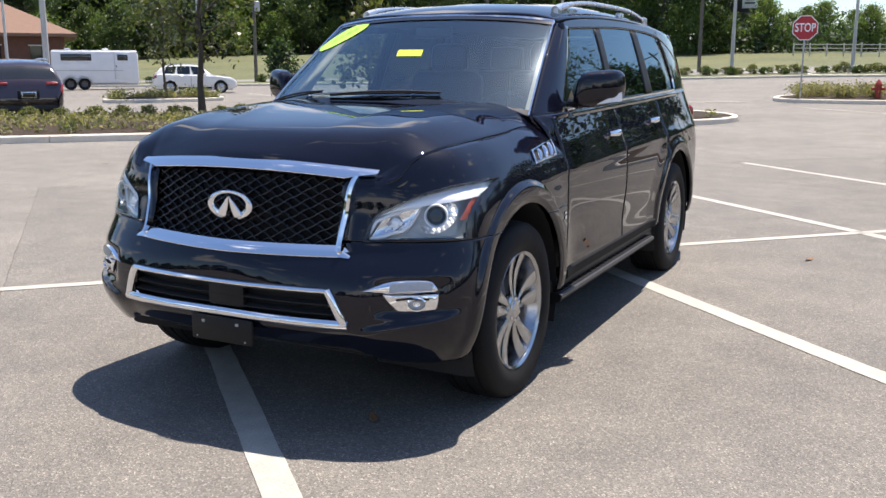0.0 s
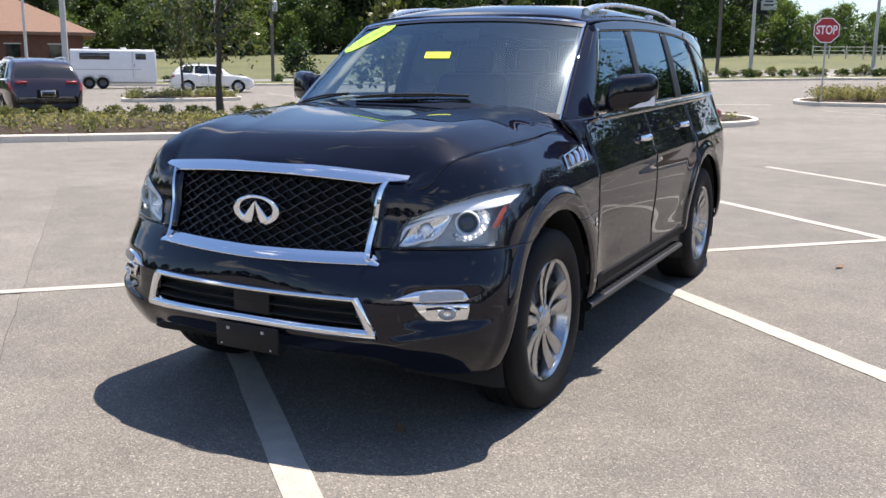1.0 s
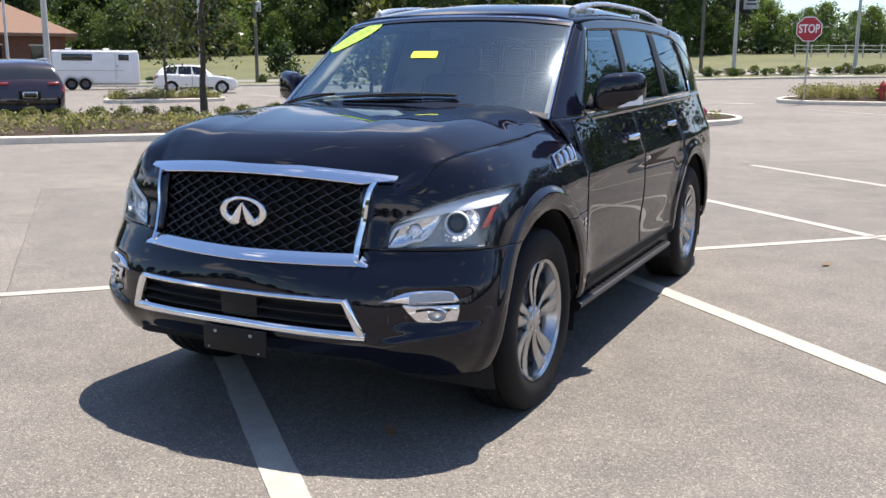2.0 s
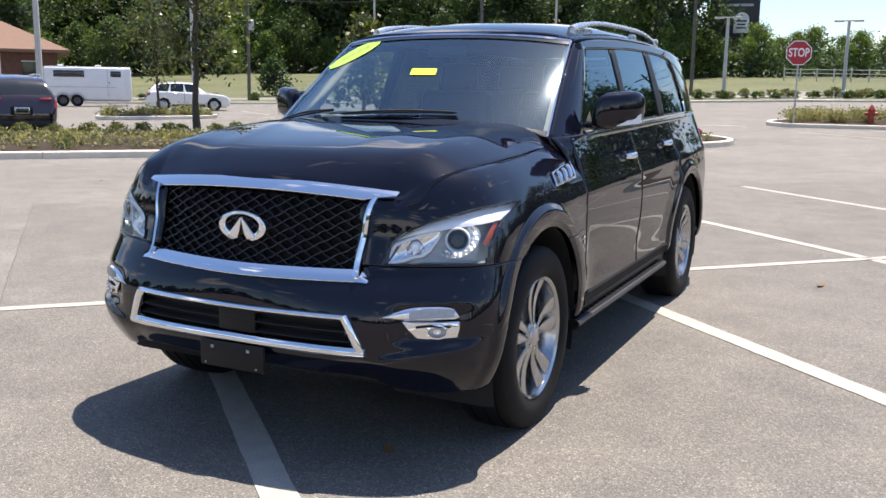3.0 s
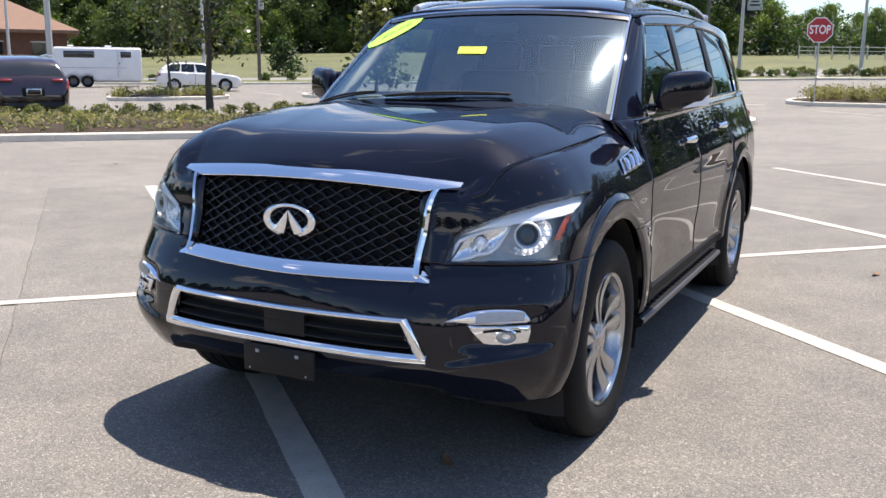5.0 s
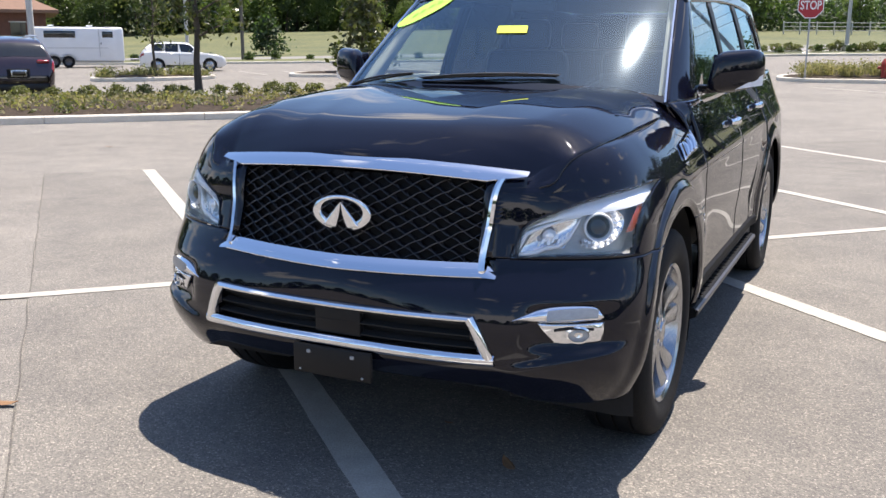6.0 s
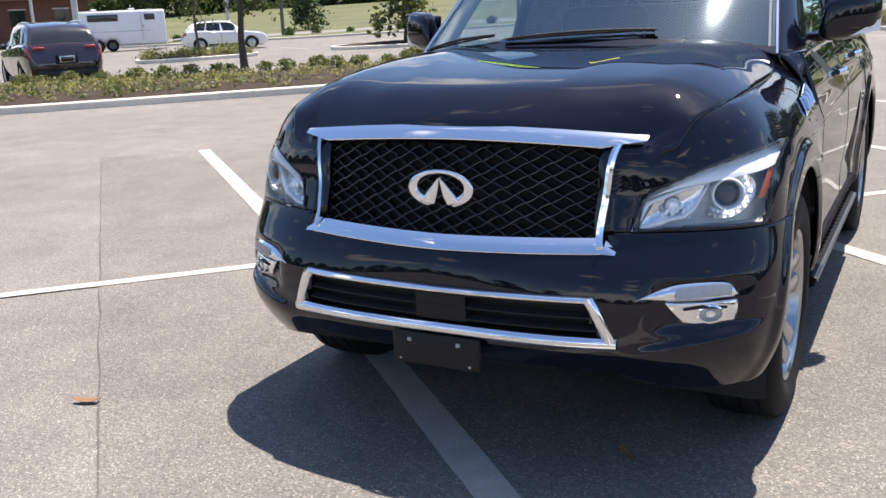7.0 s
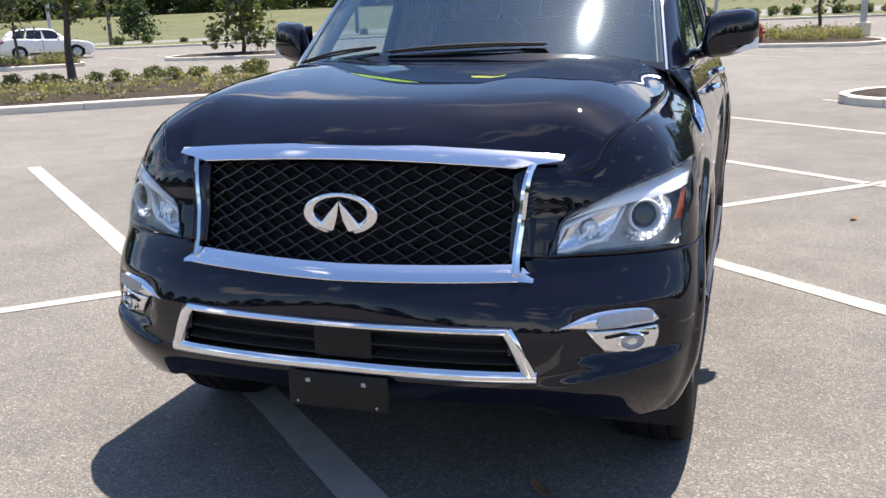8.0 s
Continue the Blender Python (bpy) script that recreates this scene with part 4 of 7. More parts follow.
solid(part("roof", outward(grid(roof_at, 60, 70), (0, 2.2, 1.0)), paint, car), 0.03)
for sgn, _ in SIDES:
    pts, rad = [], []
    for i in range(41):
        t = i / 40
        y = 1.31 + 1.98 * t
        lift = 0.048 * (1 - abs(2 * t - 1) ** 4)
        pts.append((sgn * (0.645 - 0.01 * abs(2 * t - 1) ** 3), y, key([(1.3, 1.842), (1.6, 1.856), (2.0, 1.868), (2.8, 1.870), (3.3, 1.852)], y) + lift))
        rad.append(0.0145 + 0.009 * smooth01(0.16, 0.02, t) + 0.006 * smooth01(0.88, 1.0, t))
    rail = part("roof_rail", tube(pts, rad, 10), M["silver"], car, "satin silver roof rail")
    part("rail_nose", strip(lambda a: ((sgn * 0.643, 1.30 + 0.34 * a, 1.835 + 0.012 * a), (sgn, 0, 0), (0, 0, 1)), [(-0.015, -0.02), (0.015, -0.02), (0.012, 0.016), (-0.012, 0.016)], 12), M["silver"], rail)
    for y in (2.60, 3.25):
        part("rail_foot", box(sgn * 0.643, y, 1.862, 0.035, 0.10, 0.06, 0.012), M["silver"], rail)

# windscreen
screen = part("windscreen", outward(grid(lambda a, b: screen_edge(2 * a - 1, b), 40, 30), (0, 2.5, 1.0)), M["windshield"], car)
screen.visible_shadow = False
part("screen_top_band", outward(grid(lambda a, b: screen_edge(2 * a - 1, 0.955 + 0.045 * b) + Vector((0, -0.004, 0.004)), 40, 3), (0, 2.5, 1.0)), M["gloss_black"], screen)
part("screen_foot_band", outward(grid(lambda a, b: screen_edge(2 * a - 1, 0.0 + 0.05 * b) + Vector((0, -0.004, 0.004)), 40, 3), (0, 2.5, 1.0)), M["gloss_black"], screen)
for sgn in (1, -1):
    def side_strip(a):
        p = screen_edge(sgn * 1.0, a)
        return p + Vector((0, -0.004, 0.004)), (sgn, 0, 0), (0, -0.7, 0.7)
    part("screen_side_strip", strip(side_strip, [(-0.004, 0), (0.005, 0.0), (0.005, 0.006), (-0.004, 0.006)], 24), M["chrome"], screen)
head = lambda a: (screen_edge(2 * a - 1, 1.0) + Vector((0, 0.0, 0.004)), (0, -0.75, 0.6), (0, 0.6, 0.75))
part("roof_header_strip", strip(head, [(-0.004, -0.006), (0.006, -0.006), (0.006, 0.008), (-0.004, 0.008)], 40), M["chrome"], car)
# scuttle and wipers
part("scuttle_panel", outward(grid(lambda a, b: Vector(((2 * a - 1) * 0.79, 0.37 + 0.15 * abs(2 * a - 1) ** 2.2 + 0.08 * b, 1.322 - 0.055 * abs(2 * a - 1) ** 2.2 + 0.012 * b)), 40, 4), (0, 1, 0)), M["black_plastic"], car)
for x0, x1, lift in ((0.355, -0.32, 0.0), (-0.38, -0.77, 0.0)):
    def wiper_pt(t, up):
        x = x0 + (x1 - x0) * t
        p = screen_edge(x / 0.80, 0.062 + 0.045 * (1 - t))
        return p + Vector((0, -0.016 - up, 0.014 + up * 0.6))
    w = part("wiper", tube([wiper_pt(t / 14, 0.010 * math.sin(math.pi * t / 14)) for t in range(15)], [0.010 - 0.004 * abs(2 * t / 14 - 1) for t in range(15)], 8, flat=0.6), M["black_plastic"], car)
    part("wiper_blade", tube([wiper_pt(0.02 + 0.96 * t / 10, -0.008) for t in range(11)], 0.005, 6), M["rubber"], w)

# tail
def tail_at(a, b):
    s = 2 * a - 1
    z = 0.40 + (1.78 - 0.40) * b
    half = half_width(4.05, z) if z < belt_z(4.1) else glass_x(4.0, z) - 0.01
    y = 4.29 - 0.05 * s * s - 0.30 * smooth01(1.0, 1.8, z) * (z - 1.0) - 0.22 * abs(s) ** 7
    return Vector((s * half, y, z))


tail = part("tailgate", outward(grid(tail_at, 40, 40), (0, 2, 1)), paint, car)
solid(tail, 0.03)
part("rear_screen", outward(grid(lambda a, b: tail_at(0.1 + 0.8 * a, 0.70 + 0.22 * b) + Vector((0, 0.006, 0)), 20, 10), (0, 2, 1)), M["privacy_glass"], tail)
part("rear_bumper", box(0, 4.27, 0.50, 1.70, 0.16, 0.26, 0.06, 4), paint, car)
for sgn in (1, -1):
    part("tail_lamp", box(sgn * 0.800, 4.150, 1.08, 0.13, 0.10, 0.26, 0.035, 3), M["red_lens"], car)

# ---- grille
grille = thing("grille", "dark mesh grille in a wide chrome surround", "")
del grille["label"]
grille.parent = car
part("grille_back", grid(lambda a, b: Vector(((2 * a - 1) * 0.57, front_y((2 * a - 1) * 0.57, 0.79 + 0.28 * b) + 0.055, 0.775 + 0.30 * b)), 24, 6), M["matte_black"], grille)


def mesh_pt(x, z):
    return Vector((x, front_y(x, z) + 0.024, z))


GW, GH, GZ0, GZ1 = 0.078, 0.041, 0.800, 1.078
half_at = lambda z: 0.503 + 0.027 * (z - GZ0) / (GZ1 - GZ0)
slope = GH / GW
for fam in (1, -1):
    for k in range(-22, 23):
        # diamonds: lines z = zm + fam * slope * (x - k * GW), waved a little
        pts = []
        for i in range(105):
            x = -0.54 + 1.08 * i / 104
            z = 0.925 + fam * slope * (x - k * GW) + 0.0022 * math.sin(2 * math.pi * x / GW)
            if GZ0 <= z <= GZ1 and abs(x) < half_at(z):
                pts.append(mesh_pt(x, z))
        if len(pts) > 2:
            geo = strip(lambda a: (pts[round(a * (len(pts) - 1))], (0, 1, 0), (-fam * slope, 0, 1)), [(-0.005, -0.0016), (-0.006, 0), (-0.005, 0.0016), (0.02, 0.0026), (0.02, -0.0026)], len(pts) - 1)
            part("mesh_bar", geo, M["mesh_black"], grille)


def top_bar(a):
    s = 2 * a - 1
    x = 0.627 * s
    z = 1.113 - 0.030 * abs(s) ** 2
    y = front_y(x, z) - 0.008
    return (x, y, z), (0, -0.86, -0.5), (0, 0.62, 0.78)


bar = [(0.0, -0.019), (0.009, -0.019), (0.014, -0.012), (0.011, 0.013), (0.006, 0.022), (-0.012, 0.022)]


def tapered(fn, sec, n, tip=0.86, keep=0.04, edge=0.022):
    verts, faces, kk = [], [], len(sec)
    for i in range(n + 1):
        a = i / n
        s = abs(2 * a - 1)
        w = 1 - (1 - keep) * min(max((s - tip) / (1 - tip), 0), 1)
        o, ax, ay = fn(a)
        verts += [Vector(o) + Vector(ax) * u + Vector(ay) * (edge + (v - edge) * w) for u, v in sec]
    for i in range(n):
        for p in range(kk):
            q = (p + 1) % kk
            faces.append([i * kk + p, (i + 1) * kk + p, (i + 1) * kk + q, i * kk + q])
    faces += [list(range(kk)), [n * kk + p for p in range(kk)][::-1]]
    return verts, faces


part("top_bar", tapered(top_bar, bar, 80, 0.80, 0.04), M["chrome"], grille, "wide chrome bar over the mesh")


def low_bar(a):
    s = 2 * a - 1
    x = 0.568 * s
    z = 0.778 + 0.006 * abs(s) ** 2
    return (x, front_y(x, z + 0.02) - 0.012, z), (0, -0.80, -0.6), (0, 0.45, 0.89)


part("bottom_bar", tapered(low_bar, [(0.0, -0.012), (0.012, -0.011), (0.016, -0.005), (0.012, 0.011), (0.003, 0.016), (-0.02, 0.016)], 80, 0.90, 0.04, -0.012), M["chrome"], grille, "wide chrome bar under the mesh")
for sgn in (1, -1):
    def side_bar(a):
        z = 0.790 + 0.295 * a
        x = sgn * (0.512 + 0.027 * a + 0.010 * abs(2 * a - 1) ** 6)
        return (x, front_y(x, z) - 0.008, z), (sgn, 0.35, 0), (0, -1, 0)
    part("side_bar", strip(side_bar, [(-0.011, -0.02), (-0.010, 0.008), (0.0, 0.014), (0.010, 0.008), (0.012, -0.02)], 20), M["chrome"], grille, "slim chrome side bar")
    # painted infill between grille and lamp
    solid(part("grille_infill", outward(grid(lambda a, b: face(sgn * (0.495 + 0.13 * a), 0.829 + 0.261 * b, -0.004), 6, 12)), paint, car), 0.01)

def emblem_ring(a, b):
    t = radians(-70 + 320 * a)
    w = 0.011 + 0.012 * (0.5 - 0.5 * math.sin(t))
    k = 2 * b - 1
    rx, rz = 0.101 + k * w, 0.053 + k * w * 0.60
    return Vector((rx * math.cos(t), -0.856 - 0.003 * (1 - k * k), 0.948 + rz * math.sin(t)))


def emblem_blade(s):
    foot_in, foot_out, tip = Vector((s * 0.024, -0.860, 0.892)), Vector((s * 0.074, -0.859, 0.903)), Vector((s * 0.001, -0.862, 0.984))
    def at(a, b):
        p = foot_in.lerp(foot_out, a).lerp(tip, b)
        return p + Vector((-s * 0.004 * math.sin(math.pi * b) * (1 - a), -0.002 * math.sin(math.pi * a) * (1 - b), 0))
    return outward(grid(at, 6, 14))


emblem = part("emblem", joined(outward(grid(emblem_ring, 56, 6)), emblem_blade(1), emblem_blade(-1)), M["chrome"], grille, "chrome oval badge")
solid(emblem, 0.012)

# ---- lower grille, bracket
lower = new("lower_grille")
lower.parent = car
part("lower_back", grid(lambda a, b: Vector(((2 * a - 1) * 0.58, front_y((2 * a - 1) * 0.58, 0.55) + 0.07, 0.47 + 0.17 * b)), 24, 4), M["matte_black"], lower)
for i in range(5):
    z = 0.540 + i * 0.040
    w = 0.545 - (z - 0.50) * 0.45
    part("slat", strip(lambda a: (((2 * a - 1) * w, front_y((2 * a - 1) * w, z) + 0.012, z), (0, 1, 0), (0, 0, 1)), [(-0.004, -0.003), (-0.006, 0.002), (0.03, 0.009), (0.03, 0.003)], 40), M["matte_black"], lower)
part("radar_cover", box(0.02, -0.915, 0.582, 0.185, 0.03, 0.105, 0.008), M["trim_black"], lower, "flat black sensor cover")


def surround(name, ends, thick):
    """One chrome bar of the lower surround, a rounded band lying on the bumper."""
    pts = []
    for i in range(len(ends) - 1):
        (x0, z0), (x1, z1) = ends[i], ends[i + 1]
        pts += [(x0 + (x1 - x0) * j / 12, z0 + (z1 - z0) * j / 12) for j in range(12)]
    pts.append(ends[-1])

    def fn(a):
        x, z = pts[round(a * (len(pts) - 1))]
        k = min(round(a * (len(pts) - 1)), len(pts) - 2)
        d = Vector((pts[k + 1][0] - pts[k][0], 0, pts[k + 1][1] - pts[k][1])).normalized()
        n = Vector((-d.z, 0, d.x))
        return (x, front_y(x, z) - 0.004, z), (0, -1, 0), n
    h = thick / 2
    part(name, strip(fn, [(-0.02, -h), (0.006, -h), (0.013, -h * 0.6), (0.015, 0.0), (0.012, h * 0.6), (0.004, h), (-0.02, h)], len(pts) - 1), M["chrome"], lower, "chrome bar round the lower intake")


surround("surround_bottom", [(-0.592, 0.502), (-0.3, 0.503), (0.0, 0.505), (0.3, 0.503), (0.592, 0.502)], 0.036)
surround("surround_top", [(-0.515, 0.640), (-0.3, 0.640), (0.0, 0.639), (0.3, 0.640), (0.515, 0.640)], 0.022)
for sgn in (1, -1):
    surround("surround_side", [(sgn * 0.508, 0.643), (sgn * 0.525, 0.615), (sgn * 0.575, 0.505)], 0.034)
bracket = part("plate_bracket", box(0.004, -0.940, 0.427, 0.322, 0.02, 0.112, 0.01), M["trim_black"], car, "empty black number plate bracket")
for x, z in ((-0.088, 0.458), (0.091, 0.458)):
    part("clip", box(x, -0.951, z, 0.015, 0.008, 0.012, 0.002), M["grey_metal"], bracket)
for x in (-0.125, 0.13):
    part("screw", box(x, -0.951, 0.388, 0.008, 0.006, 0.008, 0.002), M["grey_metal"], bracket)

# ---- fog lamps and parking sensors
for sgn in (1, -1):
    def fp(x, z, off=0.0):
        return face(sgn * x, z, off - 0.014)
    def bezel_pt(a, b, off):
        x_lo, x_hi = 0.782 + 0.126 * a, 0.724 + 0.190 * a
        z_lo, z_hi = 0.552 + 0.010 * a, 0.634 - 0.004 * a
        return fp(x_lo + (x_hi - x_lo) * b, z_lo + (z_hi - z_lo) * b, off - 0.016 * (1 - a) * (1 - b))

    def blade_pt(a, b, off):
        lo = key([(0, 0.640), (0.3, 0.638), (1.0, 0.637)], a)
        hi = key([(0, 0.643), (0.15, 0.665), (0.38, 0.688), (0.65, 0.695), (0.92, 0.686), (1.0, 0.662)], a)
        return fp(0.642 + 0.264 * a, lo + (hi - lo) * b, off)
    fog = part("fog_lamp_bezel", outward(grid(lambda a, b: bezel_pt(a, b, 0.004 + 0.004 * math.sin(math.pi * b) - 0.014 * math.exp(-(((a - 0.52) / 0.22) ** 2) - ((b - 0.4) / 0.28) ** 2)), 24, 12)), M["chrome"], car, "chrome fog lamp bezel")
    solid(fog, 0.012)
    bl = part("fog_lamp_blade", outward(grid(lambda a, b: blade_pt(a, b, 0.004 + 0.012 * math.sin(math.pi * b)), 30, 8)), M["chrome"], car, "pointed chrome blade over the fog lamp")
    solid(bl, 0.006)
    part("indicator_lens", outward(grid(lambda a, b: blade_pt(0.40 + 0.54 * a, 0.22 + 0.60 * b - 0.12 * (1 - a), 0.0185), 10, 5)), M["lamp_grey"], bl, "grey clear indicator lens")
    part("bezel_slot", tube([bezel_pt(t, 0.80 - 0.12 * abs(2 * t - 1), 0.008) for t in np.linspace(0.2, 0.84, 12)], 0.0045, 6), M["matte_black"], fog)
    c = fp(0.845, 0.593, 0.004)
    ax = Vector((sgn * 0.45, -0.88, 0)).normalized()
    ring = revolve([(-0.02, 0.034), (0.004, 0.034), (0.006, 0.028), (-0.004, 0.026)], 24, "z")
    turn = ax.to_track_quat("Z", "Y").to_matrix().to_4x4()
    place = Matrix.Translation(c) @ turn @ Matrix.Diagonal((1.25, 0.85, 1, 1))
    fl = part("fog_lamp", ring, M["chrome"], fog, at=place)
    part("lens", revolve([(0.0, 0.0001), (0.002, 0.011)], 20, "z"), M["reflector"], fl)
    part("lens_ring", revolve([(0.001, 0.0112), (-0.003, 0.019), (-0.006, 0.027)], 20, "z"), M["lamp_mid"], fl)
    for xs, z in ((0.89, 0.443), (0.363, 0.69)):
        c = fp(xs, z, 0.002)
        n = (fp(xs, z, 0.01) - fp(xs, z)).normalized()
        part("parking_sensor", revolve([(-0.01, 0.013), (0.002, 0.0125), (0.003, 0.011), (0.003, 0.0001)], 18, "z"), M["paint"], car, at=Matrix.Translation(c) @ n.to_track_quat("Z", "Y").to_matrix().to_4x4())

# ---- headlamps
for sgn in (1, -1):
    def lamp_pt(a, b, off):
        """a along the lamp from its inner end to the tip, b from its lower to its upper edge."""
        (x_lo, z_lo), (x_hi, z_hi) = lamp_edges(a)
        bulge = 0.016 * math.sin(math.pi * min(max(b, 0), 1)) * a**3
        return face(sgn * (x_lo + (x_hi - x_lo) * b + bulge), z_lo + (z_hi - z_lo) * b, off)
    lamp = new("headlamp")
    lamp.parent = car
    tagged(lamp, "clear-lens projector headlamp with amber corner")
    part("housing", outward(grid(lambda a, b: lamp_pt(a, b, -0.045 if 0.01 < a < 0.99 and 0.02 < b < 0.98 else 0.0), 40, 16)), M["lamp_mid"], lamp)
    part("rim_seal", tube([lamp_pt(a, 0, 0.0) for a in np.linspace(0, 1, 16)] + [lamp_pt(1, b, 0.0) for b in np.linspace(0.1, 1, 8)] + [lamp_pt(a, 1, 0.0) for a in np.linspace(0.95, 0, 16)] + [lamp_pt(0, b, 0.0) for b in np.linspace(0.9, 0.1, 6)], 0.004, 6, True), M["gloss_black"], lamp)

    def guide_pt(a, b):
        lo = key([(0, 0.84), (0.25, 0.79), (0.55, 0.72), (0.85, 0.71), (1.0, 0.74)], a)
        hi = key([(0, 0.88), (0.25, 0.95), (0.55, 0.965), (0.85, 0.965), (1.0, 0.955)], a)
        return lamp_pt(0.06 + 0.925 * a, lo + (hi - lo) * b, -0.006 - 0.016 * b + 0.006 * math.sin(math.pi * b))
    part("upper_light_guide", outward(grid(guide_pt, 30, 6)), M["lamp_white"], lamp, "silver light guide along the upper edge")
    loop = [(0.060, 0.70), (0.035, 0.40), (0.025, 0.12), (0.12, 0.095), (0.22, 0.13), (0.28, 0.19), (0.39, 0.21), (0.455, 0.34), (0.505, 0.58), (0.535, 0.72), (0.40, 0.735), (0.22, 0.735)]
    part("inner_light_frame", tube([lamp_pt(a, b, -0.014) for a, b in loop], [0.008, 0.008, 0.007, 0.008, 0.007, 0.006, 0.007, 0.007, 0.006, 0.005, 0.005, 0.006], 8, True), M["lamp_white"], lamp)
    part("inner_reflector", outward(grid(lambda a, b: lamp_pt(0.06 + 0.39 * a + 0.06 * b, 0.17 + 0.53 * b, -0.026 - 0.016 * math.sin(math.pi * a) * math.sin(math.pi * b)), 14, 8)), M["reflector"], lamp)
    for k in range(9):
        a0, b0 = 0.20 + 0.028 * k, 0.27 + 0.05 * (k % 3)
        part("facet", outward(grid(lambda a, b: lamp_pt(a0 + 0.027 * a, b0 + 0.10 * b, -0.012 - 0.010 * ((a + b * (k % 2)) % 1.0)), 2, 2)), M["crystal"], lamp)
    q0 = lamp_pt(0.29, 0.46, -0.022)
    n = Vector((sgn * 0.40, -0.90, 0.05)).normalized()
    face_on = n.to_track_quat("Z", "Y").to_matrix().to_4x4()
    part("inner_lens", revolve([(0.010, 0.0001), (0.007, 0.014), (-0.004, 0.024)], 20, "z"), M["crystal"], lamp, at=Matrix.Translation(q0) @ face_on)
    def bowl_pt(a, b):
        """A bright crescent bowl on the outer and lower side of the projector."""
        t, r = radians(-140 + 205 * a), 0.047 + 0.030 * b * (0.55 + 0.45 * math.sin(math.pi * a))
        return lamp_pt(0.690 + r * math.cos(t) / 0.40, 0.47 + r * math.sin(t) / 0.21, -0.034 + 0.022 * b * b)
    part("reflector_bowl", outward(grid(bowl_pt, 30, 6)), M["reflector"], lamp, "bright silvered reflector bowl")
    for k in range(7):
        # lit daytime lamps in the bowl, on the outer and lower side
        t = radians(-82 + 100 * k / 6)
        r = 0.057 + 0.006 * (k % 2)
        o = lamp_pt(0.690 + r * math.cos(t) / 0.40, 0.47 + r * math.sin(t) / 0.21, -0.016)
        part("led", revolve([(0.004, 0.0001), (0.003, 0.0032), (-0.004, 0.0050)], 10, "z"), M["led"], lamp, at=Matrix.Translation(o) @ face_on)
    for k in range(24):
        # small cut facets between and outside them
        t = radians(-125 + 175 * (k % 12) / 11)
        r = 0.053 + 0.016 * (k // 12)
        o = lamp_pt(0.690 + r * math.cos(t) / 0.40, 0.47 + r * math.sin(t) / 0.21, -0.020 + 0.003 * (k % 2))
        part("facet", box(0, 0, 0, 0.009, 0.010, 0.006, 0.0015, 1), M["crystal"], lamp, at=Matrix.Translation(o) @ face_on @ pose(0, 0, 0, 23 * (k % 5) - 40, 31 * (k % 3) - 30, 40 * k))
    c = lamp_pt(0.690, 0.47, -0.012)
    proj = part("projector_ring", revolve([(-0.03, 0.049), (0.0, 0.050), (0.007, 0.047), (0.005, 0.043), (-0.004, 0.0395), (-0.02, 0.038)], 36, "z"), M["lamp_white"], lamp, at=Matrix.Translation(c) @ face_on)
    part("projector_lens", revolve([(0.004, 0.0001), (0.001, 0.018), (-0.008, 0.032), (-0.018, 0.039)], 28, "z"), M["dark_glass"], proj)
    part("amber_reflector", outward(grid(lambda a, b: lamp_pt(0.905 + 0.045 * a + 0.035 * b, 0.34 + 0.42 * b, -0.012), 4, 10)), M["amber"], lamp)
    cover = part("lens_cover", outward(grid(lambda a, b: lamp_pt(a, b, 0.004), 24, 10)), M["lens"], lamp)
    cover.visible_shadow = False

